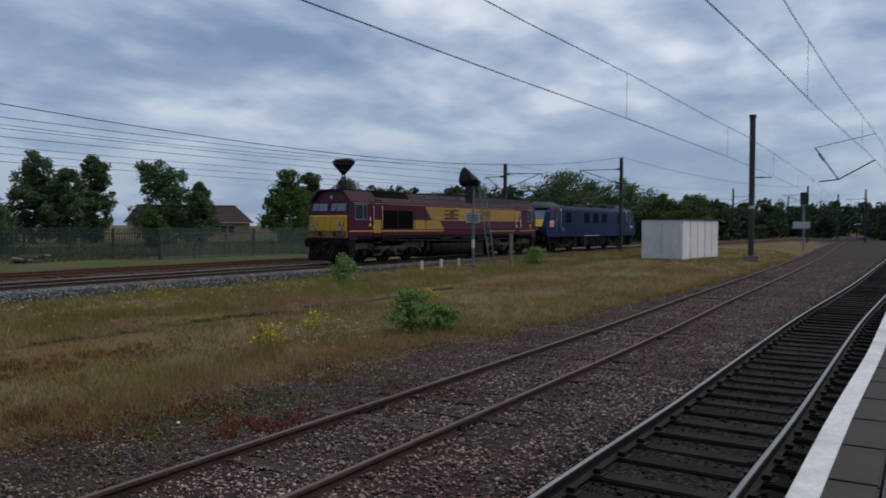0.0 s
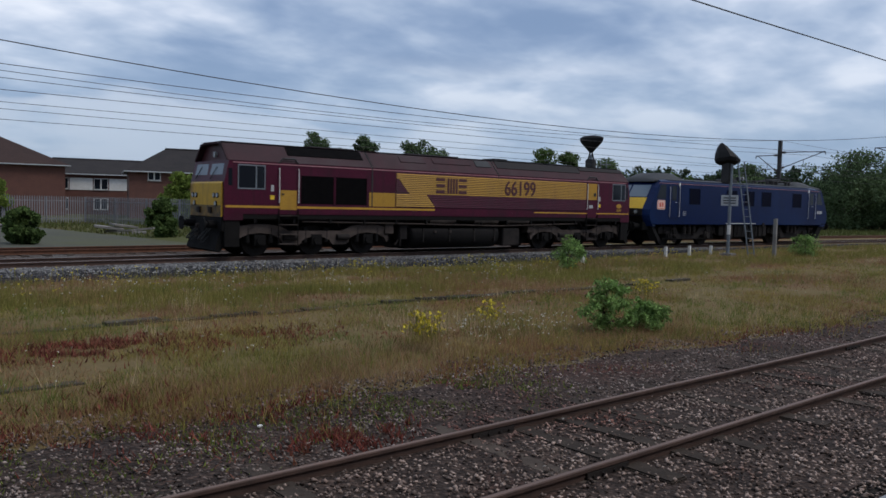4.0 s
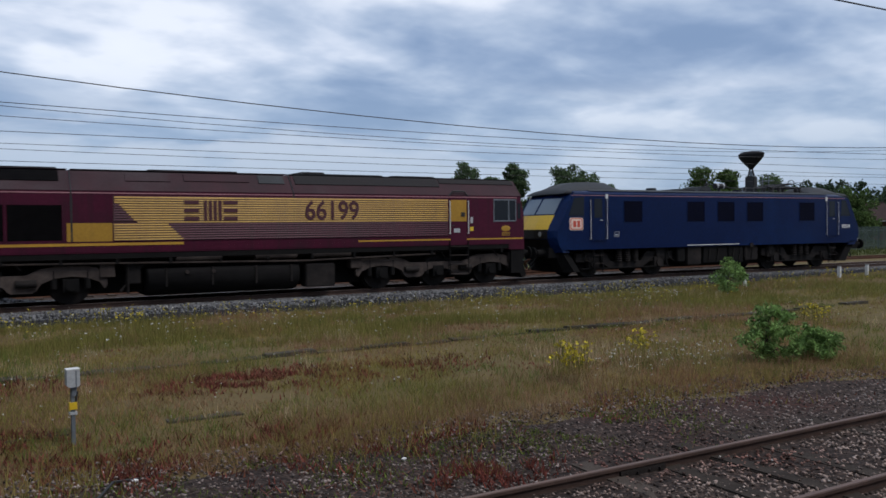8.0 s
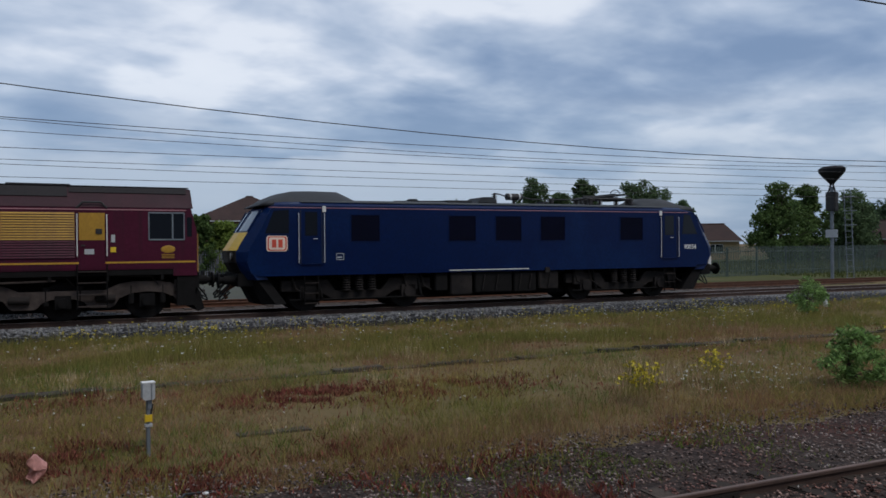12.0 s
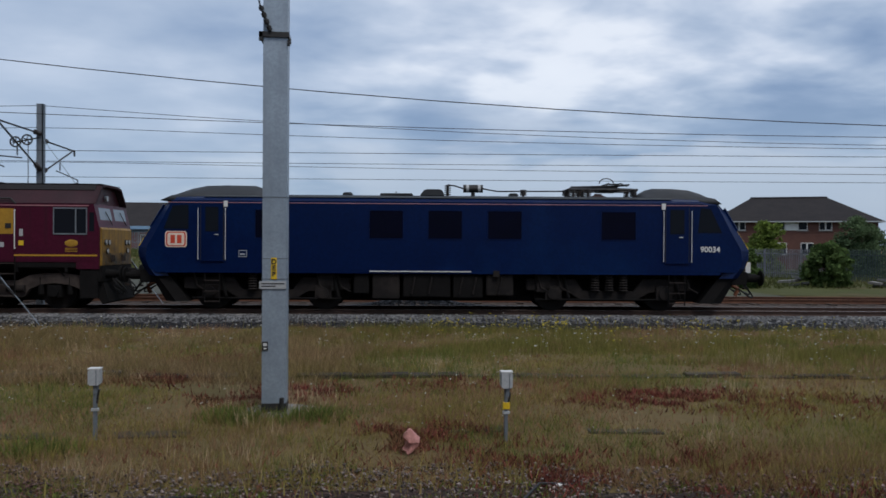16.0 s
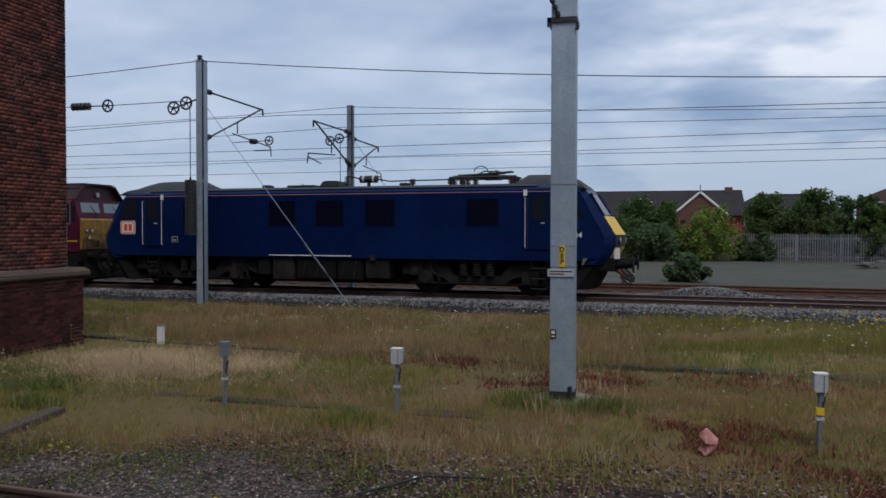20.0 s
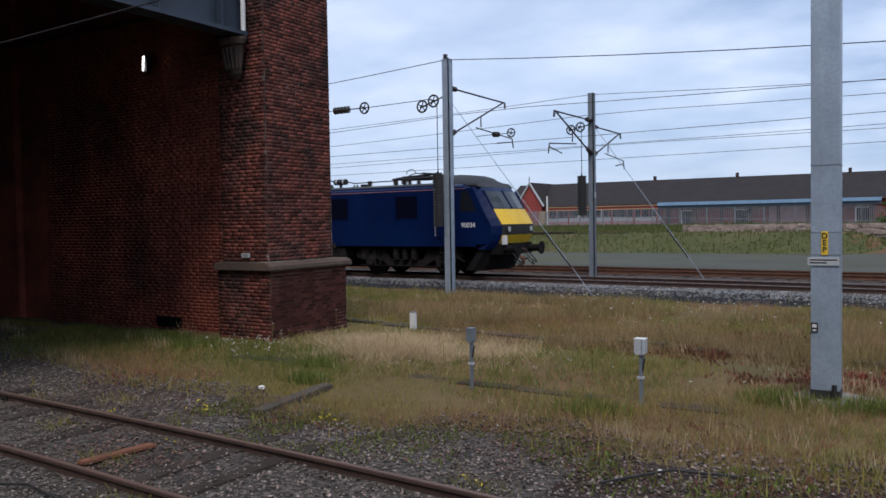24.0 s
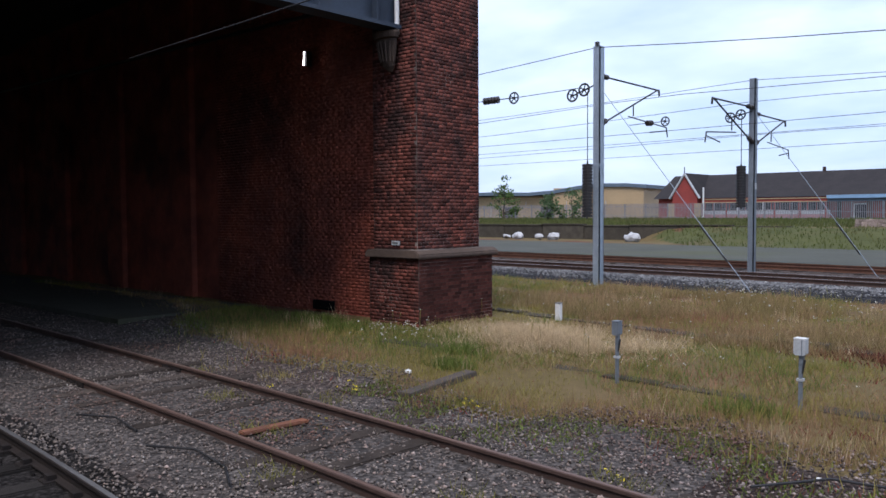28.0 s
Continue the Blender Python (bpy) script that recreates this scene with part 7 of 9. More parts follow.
def build_troughs():
    me = bpy.data.meshes.new("trough_lid")
    bm = slab(0.01, -0.16, -0.1, 0.99, 0.16, 0.03, 0.012)
    bm.to_mesh(me)
    bm.free()
    me.materials.append(TROUGH)
    rng = random.Random(8)
    for pts, lab in (([(-14, 15.7), (-4.3, 14.5), (-0.3, 14.2), (3.8, 14.0), (6.3, 13.85), (12.5, 13.1), (24, 11.7)], "run of mossy concrete cable trough lids through the grass"), ([(-11, 10.62), (-7, 10.47), (-5, 10.33), (-3, 10.22), (-0.5, 10.22), (3.9, 9.9)], "short run of mossy concrete cable trough lids")):
        f = curve_through(pts)
        t = thing("cable_trough", lab, "cable trough")
        x = pts[0][0]
        while x < pts[-1][0]:
            o = new("trough_lid", me)
            o.parent = t
            o.matrix_basis = pose(x, f(x), ground_z(x, f(x)) + (rng.uniform(-0.02, 0.05) if pts[0][1] > 12 else rng.uniform(-0.07, -0.01)), rng.uniform(-5, 5), rng.uniform(-1.5, 1.5), heading(f, x + 0.5) + rng.uniform(-1.5, 1.5))
            x += 1.0


def build_litter():
    g = ground_z(0.67, 9.15)
    t = thing("plastic_bag", "crumpled pink plastic bag lying in the grass", "litter")
    bm = bmesh.new()
    vs = ball(bm, (0.67, 9.15, g + 0.16), 0.075, 0.95, 0.7, 1.5, 3)
    for v in vs:
        v.co += Vector((noise.noise(v.co * 9), noise.noise(v.co * 9 + Vector((5, 0, 0))), noise.noise(v.co * 9 + Vector((0, 5, 0))))) * 0.09 + noise.noise(v.co * 26) * Vector((0.02, 0.01, 0.025))
    part("film", bm, PINKBAG, t)
    t = thing("timber_baulk", "old sleeper end lying beside the siding", "timber")
    ob = part("baulk", slab(0, -0.11, -0.03, 1.7, 0.11, 0.07, 0.012), BARK, t)
    ob.matrix_basis = pose(-7.54, 7.72, -0.12, 0, -1, 97)
    t = thing("rusty_plate", "orange rusty strip between the siding rails", "scrap")
    ob = part("strip", slab(0, -0.07, 0, 0.85, 0.07, 0.04, 0.01), ORANGE, t)
    ob.matrix_basis = pose(-7.6, 5.17, -0.1, 0, 0, 83)
    for x, y, r in ((-28.0, 52.0, 0.5), (-35.2, 52.6, 0.42), (-36.4, 52.4, 0.3), (-38.9, 53.0, 0.4), (-40.2, 53.2, 0.3)):
        t = thing("builders_bag", "white woven sack dumped beside the road", "sack", "white sacks")
        bm = bmesh.new()
        for v in ball(bm, (x, y, 0.36 + r * 0.4), r, 1.25, 0.8, 0.7, 3):
            v.co += Vector((0, 0, 1)) * noise.noise(v.co * 4) * 0.22 + Vector((1, 0, 0)) * noise.noise(v.co * 5) * 0.16
        part("sack", bm, BAG, t, "", True)
    for x, y, w in ((12.5, 49, 1.3), (16.5, 51, 0.9), (19.5, 42, 2.2), (23.5, 40, 1.4), (27, 38, 1.8)):
        t = thing("concrete_pile", "pile of broken pale slabs beyond the lines", "rubble", "rubble piles")
        rng = random.Random(int(x * 10))
        for k in range(5):
            o = part("slab_piece", slab(-w / 3, -0.3, 0, w / 3, 0.3, 0.12, 0.02), CONCRETE, t)
            o.matrix_basis = pose(x + rng.uniform(-w / 2, w / 2), y + rng.uniform(-0.4, 0.4), 0.28 + 0.09 * k, rng.uniform(-8, 8), rng.uniform(-8, 8), rng.uniform(0, 180))
    # white block and loose cables by the siding
    for x, y, s in ((-8.55, 8.85, 0.06), (-5.4, 4.9, 0.04), (2.1, 7.9, 0.035), (-2.2, 7.7, 0.03), (4.6, 6.9, 0.03)):
        t = thing("pale_stone", "single pale stone on the ballast", "stone", "pale stones")
        bm = bmesh.new()
        ball(bm, (x, y, -0.06), s, 1.2, 0.8, 0.7, 1)
        part("lump", bm, WHITEPAINT, t)
    for pts in ([(-7.9, 4.2), (-7.3, 4.42), (-6.7, 4.38), (-6.2, 4.1)], [(-9.8, 4.3), (-9.2, 4.5), (-8.6, 4.45)], [(-2.6, 7.1), (-2.1, 7.7), (-1.5, 7.95)], [(1.6, 7.4), (1.9, 7.9), (2.3, 8.0)]):
        t = thing("loose_cable", "loose black cable curled on the ballast", "cable", "loose cables")
        p = [(x, y, -0.06 + 0.03 * math.sin(k * 2.0)) for k, (x, y) in enumerate(pts)]
        part("sheath", rods(list(zip(p, p[1:])), 0.014, 6), BLACKIRON, t)


def build_signals():
    x, y = 36.4, 15.8
    t = thing("railway_signal", "out-of-use colour light signal with its head wrapped in black plastic", "signal", "wrapped signals")
    part("post", rods([((x, y, 0.0), (x, y, 4.9))], 0.075, 12), GALV_DARK, t)
    part("signal_head", slab(x - 0.18, y + 0.0, 3.6, x + 0.18, y + 0.42, 4.6, 0.04), BLACKIRON, t, "black signal head")
    hood = loft([[(x + w * 0.7 * math.cos(a), y + 0.28 + o + w * math.sin(a), z + 0.07 * math.sin(2 * a + 0.6)) for a in [2 * math.pi * (k + 0.3 * (k % 2)) / 9 for k in range(9)]] for z, w, o in ((4.5, 0.34, -0.02), (4.62, 0.6, -0.05), (4.78, 0.64, -0.04), (5.02, 0.52, 0.06), (5.28, 0.32, 0.18), (5.44, 0.14, 0.25))])
    part("plastic_hood", hood, HOOD, t, "black plastic wrapping")
    part("sign_plate", slab(x - 0.05, y - 0.4, 2.55, x - 0.02, y + 0.42, 3.05), SIGNGREY, t, "grey sign plate")
    for k in range(3):
        part("print_line", slab(x - 0.055, y - 0.3, 2.65 + 0.12 * k, x - 0.05, y + 0.3, 2.7 + 0.12 * k), BLACKPAINT, t)
    lad = part("ladder", rods([((x + 0.3, y - 0.85, 0.2), (x + 0.1, y - 0.25, 4.6)), ((x + 0.3, y - 1.15, 0.2), (x + 0.1, y - 0.55, 4.6))], 0.03, 6), GALV_DARK, t, "leaning access ladder")
    for k in range(13):
        u = (k + 0.5) / 13
        part("rung", rods([((x + 0.3 - 0.2 * u, y - 0.85 + 0.6 * u, 0.2 + 4.4 * u), (x + 0.3 - 0.2 * u, y - 1.15 + 0.6 * u, 0.2 + 4.4 * u))], 0.015, 5), GALV_DARK, lad)
    part("base", slab(x - 0.3, y - 0.3, -0.1, x + 0.3, y + 0.3, 0.32, 0.03), CONCRETE, t)
    part("white_band", rods([((x, y, 1.2), (x, y, 1.65))], 0.085, 12), WHITEPAINT, t)
    t2 = thing("timber_post", "bare pale timber post beside the line", "post")
    part("shaft", slab(37.2, 13.9, 0.1, 37.35, 14.05, 2.0, 0.015), CONCRETE, t2)

    x, y = 42.5, 27.5
    t = thing("railway_signal", "tall signal post with ladder and a wrapped triangular head", "signal", "wrapped signals")
    part("post", rods([((x, y, 0.1), (x, y, 5.6))], 0.09, 12), GALV_DARK, t)
    hood = loft([[(x + w * 0.45 * math.cos(a), y + w * math.sin(a) * 0.95, z) for a in [2 * math.pi * k / 14 for k in range(14)]] for z, w in ((5.72, 0.12), (5.95, 0.36), (6.2, 0.64), (6.42, 0.84), (6.62, 0.88), (6.74, 0.66), (6.79, 0.2))])
    part("plastic_hood", hood, HOOD, t, "black plastic wrapping")
    part("neck", rods([((x, y - 0.2, 5.3), (x, y - 0.05, 5.8)), ((x, y + 0.2, 5.3), (x, y + 0.05, 5.8))], 0.05, 8), BLACKIRON, t)
    part("signal_head", slab(x - 0.2, y - 0.3, 4.2, x + 0.2, y + 0.3, 5.3, 0.05), BLACKIRON, t)
    part("sign_plate", slab(x - 0.16, y - 0.42, 2.7, x - 0.12, y + 0.3, 3.15), SIGNGREY, t)
    lad = part("ladder", rods([((x + 0.5, y - 0.6, 0.1), (x + 0.35, y - 0.5, 5.3)), ((x + 0.5, y - 1.0, 0.1), (x + 0.35, y - 0.9, 5.3))], 0.03, 6), GALV_DARK, t)
    for k in range(15):
        z = 0.4 + 0.33 * k
        part("rung", rods([((x + 0.45, y - 0.58, z), (x + 0.45, y - 0.98, z))], 0.015, 5), GALV_DARK, lad)
    for z in (3.4, 4.2, 5.0):
        n = 8
        ring = [(x + 0.45 + 0.36 * math.cos(a), y - 0.78 + 0.36 * math.sin(a), z) for a in [2 * math.pi * k / n for k in range(n + 1)]]
        part("cage_hoop", rods(list(zip(ring, ring[1:])), 0.015, 5), GALV_DARK, lad)
    part("base", slab(x - 0.4, y - 1.1, 0.0, x + 0.6, y + 0.4, 0.3, 0.03), CONCRETE, t)
    # small signal far down the siding
    x, y = 84, -0.4
    t = thing("railway_signal", "distant signal with a black head by the siding", "signal")
    part("post", rods([((x, y, 0), (x, y, 5.4))], 0.1, 10), GALV_DARK, t)
    part("signal_head", slab(x - 0.2, y - 0.35, 4.6, x + 0.2, y + 0.35, 5.8, 0.05), BLACKIRON, t)
    part("cabinet", slab(x - 0.2, y - 0.6, 2.2, x + 0.2, y + 1.0, 2.9, 0.05), SIGNGREY, t)


def build_cabin():
    t = thing("relay_cabin", "off-white windowless equipment cabin with flat overhanging roof on the grass", "cabin", at=pose(47.6, 6.5, 0.3, 0, 0, -13))
    W, D, H = 6.6, 2.62, 2.5
    part("floor_frame", slab(0.05, 0.05, -0.25, W - 0.05, D - 0.05, 0.06), BLACKIRON, t)
    part("core", slab(0.03, 0.03, 0.05, W - 0.03, D - 0.03, H), CABIN, t)
    x = 0.0
    for k in range(5):
        part("wall_panel", slab(x + 0.012, -0.02, 0.06, x + W / 5 - 0.012, 0.03, H - 0.02, 0.006), CABIN, t, "off-white wall panel")
        part("wall_panel", slab(x + 0.012, D - 0.03, 0.06, x + W / 5 - 0.012, D + 0.02, H - 0.02, 0.006), CABIN, t)
        x += W / 5
        if k < 4:
            part("joint_strip", slab(x - 0.03, -0.035, 0.05, x + 0.03, -0.02, H), SIGNGREY if k % 2 else CONCRETE, t)
    for k in range(2):
        part("wall_panel", slab(-0.02, k * D / 2 + 0.012, 0.06, 0.03, (k + 1) * D / 2 - 0.012, H - 0.02, 0.006), CABIN, t)
        part("wall_panel", slab(W - 0.03, k * D / 2 + 0.012, 0.06, W + 0.02, (k + 1) * D / 2 - 0.012, H - 0.02, 0.006), CABIN, t)
    part("roof", slab(-0.1, -0.1, H, W + 0.1, D + 0.1, H + 0.08, 0.015), BLACKIRON, t, "dark flat roof edge")
    part("notice", slab(-0.028, 1.45, 1.1, -0.02, 2.35, 1.4), WHITEPAINT, t, "pale notice")


# ---------------------------------------------------------------- fences and buildings
def build_fence(pts, h, mat, label, z_of, pitch=0.155, singles=True, lean=0.0):
    t = thing("palisade_fence", label, "fence")
    pale_mesh = bpy.data.meshes.new("pale")
    bm = prism([(-0.034, 0), (0.034, 0), (0.034, h - 0.08), (0.0, h), (-0.034, h - 0.08)], -0.012, 0.012)
    bm.to_mesh(pale_mesh)
    bm.free()
    pale_mesh.materials.append(mat)
    verts, faces, count = [], [], 0
    for (x0, y0), (x1, y1) in zip(pts, pts[1:]):
        d = math.hypot(x1 - x0, y1 - y0)
        a = math.degrees(math.atan2(y1 - y0, x1 - x0))
        n = int(d / pitch)
        for k in range(n):
            u = (k + 0.5) / n
            x, y = x0 + (x1 - x0) * u, y0 + (y1 - y0) * u
            z = z_of(x, y)
            if singles and count < 300:
                o = new("pale", pale_mesh)
                o.parent = t
                o.matrix_basis = pose(x, y, z, 0, 0, a)
                count += 1
            else:
                m = len(verts)
                c, s = math.cos(radians(a)), math.sin(radians(a))
                for q in (-0.012, 0.012):
                    for px, pz in ((-0.034, 0), (0.034, 0), (0.034, h - 0.08), (0.0, h), (-0.034, h - 0.08)):
                        verts.append((x + c * px - s * q, y + s * px + c * q, z + pz))
                for q in (0, 5):
                    faces.append((m + q, m + q + 1, m + q + 2, m + q + 4))
                    faces.append((m + q + 2, m + q + 3, m + q + 4, m + q + 4))
        for zz in (0.35, h - 0.35):
            part("fence_rail", rods([((x0, y0 + 0.02, z_of(x0, y0) + zz), (x1, y1 + 0.02, z_of(x1, y1) + zz))], 0.03, 5), mat, t)
        for k in range(int(d / 2.75) + 1):
            u = min(1.0, k * 2.75 / d)
            x, y = x0 + (x1 - x0) * u, y0 + (y1 - y0) * u
            part("post", slab(x - 0.05, y + 0.03, z_of(x, y) - 0.2, x + 0.05, y + 0.12, z_of(x, y) + h - 0.05), mat, t)
    if faces:
        me = bpy.data.meshes.new("fence_infill")
        me.from_pydata(verts, [], [tuple(dict.fromkeys(f)) for f in faces])
        me.materials.append(mat)
        o = new("fence_infill", me)
        o.parent = t
        tagged(o, "", kind="stuff")
    return t


def window(parent, x0, z0, x1, z1, y, frame_m=WHITEPAINT, cols=2):
    w = part("window", slab(x0, y - 0.02, z0, x1, y + 0.06, z1), frame_m, parent, "white framed window")
    n = cols
    for k in range(n):
        a = x0 + (x1 - x0) * k / n
        b = x0 + (x1 - x0) * (k + 1) / n
        part("pane", slab(a + 0.06, y - 0.03, z0 + 0.07, b - 0.06, y - 0.022, z1 - 0.07), GLASS, w)
    part("sill", slab(x0 - 0.08, y - 0.08, z0 - 0.08, x1 + 0.08, y, z0), CONCRETE, w)


def build_house(x, y, rot, w, d, eaves, ridge, wall_m, roof_m, wins, label, z=0.3, hip=None, name="house"):
    t = thing(name, label, "house", at=pose(x, y, z, 0, 0, rot))
    part("wall", slab(0, 0, -0.3, w, d, eaves), wall_m, t)
    hip = d / 2 if hip is None else hip
    o = 0.45
    bm = bmesh.new()
    lo = [bm.verts.new(p) for p in ((-o, -o, eaves), (w + o, -o, eaves), (w + o, d + o, eaves), (-o, d + o, eaves))]
    a, b = bm.verts.new((hip, d / 2, ridge)), bm.verts.new((w - hip, d / 2, ridge))
    bm.faces.new((lo[0], lo[1], b, a))
    bm.faces.new((lo[1], lo[2], b))
    bm.faces.new((lo[2], lo[3], a, b))
    bm.faces.new((lo[3], lo[0], a))
    bm.faces.new(lo[::-1])
    r = part("roof", bm, roof_m, t, "tiled hipped roof")
    part("ridge_tiles", rods([((hip, d / 2, ridge), (w - hip, d / 2, ridge))], 0.12, 6), roof_m, r)
    for ax, ay, bx, by in ((-o, -o, w + o, -o), (-o, -o, -o, d + o), (w + o, -o, w + o, d + o)):
        part("fascia", slab(min(ax, bx) - 0.04, min(ay, by) - 0.04, eaves - 0.07, max(ax, bx) + 0.04, max(ay, by) + 0.04, eaves + 0.03), SIGNGREY, t, "thin pale grey fascia board")
    for q in wins:
        window(t, *q[:4], -0.02, cols=q[4] if len(q) > 4 else 2)
    return t


def build_houses():
    up = 2.62
    front = build_house(33.2, 70.7, -24, 13.6, 10, 4.3, 6.7, HOUSEBRICK, TILES, [(5.2, 3.5, 6.05, 4.3, 1), (7.1, 3.5, 7.9, 4.3, 1), (8.85, 3.5, 9.9, 4.3, 2), (1.6, 3.5, 2.7, 4.3, 2), (7.35, 1.3, 8.4, 2.4, 2), (5.0, 1.3, 6.2, 2.4, 2), (9.6, 1.3, 10.8, 2.4, 2)], "two-storey red brick house with dark hipped roof and white windows", hip=3.4)
    part("white_panel", slab(6.06, -0.05, 3.5, 7.09, 0.0, 4.3), WHITEPAINT, front, "white weatherboard panel")
    build_house(19.8, 82.6, -16, 11.6, 10, 4.8, 7.6, HOUSEBRICK, TILES_BROWN, [], "brick house with blank side and brown hipped roof", hip=5.4)
    ter = build_house(31.5, 86.0, -22, 15, 9, 4.2, 5.9, HOUSEBRICK, TILES, [(0.8, 2.6, 2.2, 3.8, 2), (4.6, 2.6, 6.0, 3.8, 2), (8.4, 2.6, 9.8, 3.8, 2), (0.8, 0.5, 2.2, 1.7, 2), (4.6, 0.5, 6.0, 1.7, 2), (8.4, 0.5, 9.8, 1.7, 2)], "brick terrace with white panels between the upper windows", hip=0.6)
    for q in (2.3, 6.1):
        part("white_panel", slab(q, -0.05, 2.55, q + 2.2, 0.0, 3.8), WHITEPAINT, ter, "white weatherboard panel")
    build_house(9.0, 94, -6, 12.5, 9, 3.9, 6.2, HOUSEBRICK, TILES, [(1.5, up, 3, up + 1.1, 2), (5, up, 6.6, up + 1.1, 2)], "brick house with dark hipped roof", hip=3.6)
    build_house(74, 78, -40, 15, 9, 2.4, 4.7, CREAM, TILES_BROWN, [(2, 0.9, 4, 2.0), (7, 0.9, 9, 2.0), (11, 0.9, 13, 2)], "low bungalow with brown tiled roof and white gutters", hip=1.0, name="bungalow")
    build_house(98, 58, -52, 13, 9, 2.5, 4.9, HOUSEBRICK, TILES_BROWN, [(2, 0.9, 4, 2.0), (8, 0.9, 10, 2.0)], "low brick house with brown tiled roof", hip=1.0, name="bungalow")
    # long station building
    t = thing("station_building", "long low red brick station building with dark slate roof", "building", at=pose(-45.5, 91, 0.82, 0, 0, -1.5))
    L = 56
    part("wall", slab(0, 0, -0.8, L, 10, 3.3), REDBRICK, t, "red brick wall")
    part("roof", loft([[(x, -0.6, 3.2), (x, 5, 6.15), (x, 10.6, 3.2), (x, 5, 5.9)] for x in (-0.4, L + 0.4)]), TILES, t, "dark slate roof")
    part("blue_fascia", slab(20, -1.6, 2.95, 42, -1.35, 3.3), BLUETRIM, t, "pale blue canopy edge")
    part("canopy", slab(20, -1.4, 3.2, 42, 0.2, 3.3), SIGNGREY, t)
    part("canopy_shade_board", slab(20, -1.3, 2.62, 42, -1.2, 2.95), ROOFEDGE, t, "dark blue board under the canopy edge")
    part("render_panel", slab(31.5, -0.12, -0.5, 36, -0.02, 2.9), PINK, t, "pinkish painted wall panel")
    for k in range(8):
        part("pilaster", slab(20.6 + 2.9 * k, -0.2, -0.6, 21.0 + 2.9 * k, 0.0, 2.9), TILES_BROWN if k % 3 == 0 else HOUSEBRICK, t)
    for k in range(4):
        w = part("window", slab(22.2 + 5.8 * k, -0.06, 0.7, 23.6 + 5.8 * k, 0.02, 2.4), WHITEPAINT, t, "white framed window")
        part("pane", slab(22.3 + 5.8 * k, -0.08, 0.8, 23.5 + 5.8 * k, -0.06, 2.3), GLASS, w)
    # open steel canopy with pale pipes over a strip of glazing
    part("red_fascia", slab(6.1, -1.0, 2.62, 20.0, -0.8, 3.08), REDBRICK, t, "red painted steel beam")
    for zz in (3.02, 2.66):
        part("pale_pipe", rods([((6.1, -1.06, zz), (20.0, -1.06, zz))], 0.05, 6), CREAM, t, "pale pipe along the beam")
    part("glazing", slab(6.2, -0.5, 1.75, 19.9, -0.4, 2.62), GLASS, t, "strip of dark glazing")
    for k in range(15):
        part("mullion", slab(6.2 + 0.96 * k, -0.56, 1.75, 6.3 + 0.96 * k, -0.5, 2.62), WHITEPAINT if k in (4, 6, 7) else REDBRICK, t)
    part("pale_band", slab(6.1, -0.62, 1.3, 20.0, -0.5, 1.74), SIGNGREY, t, "pale grey band under the glazing")
    part("lower_wall", slab(6.1, -0.6, -0.6, 20.0, -0.5, 1.3), PINK, t, "pinkish rendered lower wall")
    for k in range(6):
        part("canopy_post", slab(6.2 + 2.7 * k, -1.0, -0.6, 6.36 + 2.7 * k, -0.85, 2.62), REDBRICK, t)
    for xx in (9.5, 17.5, 27.0, 38.5):
        part("ridge_vent", slab(xx, 4.85, 5.9, xx + 0.3, 5.15, 6.6), TILES_BROWN, t, "small ridge vent")
    part("chimney", slab(54.6, 4.5, 5.4, 55.4, 5.5, 6.45), HOUSEBRICK, t, "brick chimney")
    arch = [(46.0 + 0.95 * math.cos(math.pi * k / 10), -0.6, 4.1 + 0.95 * math.sin(math.pi * k / 10)) for k in range(11)]
    part("round_dormer", rods(list(zip(arch, arch[1:])), 0.1, 6), WHITEPAINT, t, "white arched dormer edge")
    for k, (gx, gw, gz, m) in enumerate(((4.0, 1.55, 6.1, REDBRICK), (51.7, 2.5, 5.65, HOUSEBRICK))):
        g = part("gable_wall", prism([(gx - gw, -0.8), (gx + gw, -0.8), (gx + gw, 3.6), (gx, gz - 0.25), (gx - gw, 3.6)], -1.2, 4.0), m, t, "brick gable")
        part("barge_board", rods([((gx - gw - 0.35, -1.3, 3.2), (gx, -1.3, gz)), ((gx, -1.3, gz), (gx + gw + 0.35, -1.3, 3.2))], 0.13, 6), SIGNGREY if k == 0 else WHITEPAINT, g, "pale barge boards")
        part("gable_roof", loft([[(gx - gw - 0.4, y, 3.25), (gx, y, gz + 0.1), (gx + gw + 0.4, y, 3.25), (gx, y, gz - 0.12)] for y in (-1.25, 5.2)]), TILES, g)
        part("finial", rods([((gx, -1.3, gz), (gx, -1.3, gz + 0.8))], 0.05, 6, ), BLACKIRON, g)
        if k == 0:
            part("pale_quoin", slab(gx + gw - 0.25, -1.3, -0.5, gx + gw + 0.5, -1.15, 2.6), CREAM, g)
            part("pale_quoin", slab(gx - gw - 0.5, -1.3, -0.5, gx - gw + 0.25, -1.15, 2.6), CREAM, g)
    build_house(13.0, 97, -3, 9, 9, 3.2, 5.6, HOUSEBRICK, TILES_BROWN, [], "brown roofed brick building behind the station", hip=3.0)
    # cream sheds further on
    t = thing("warehouse", "cream clad retail shed with low curved blue-grey roof", "building", at=pose(-88, 96, 1.1, 0, 0, 10))
    part("wall", slab(0, 0, -0.8, 22, 18, 3.8), CREAM, t)
    part("wall_tall", slab(22, -1, -0.8, 35.5, 18, 4.9), CREAM, t)
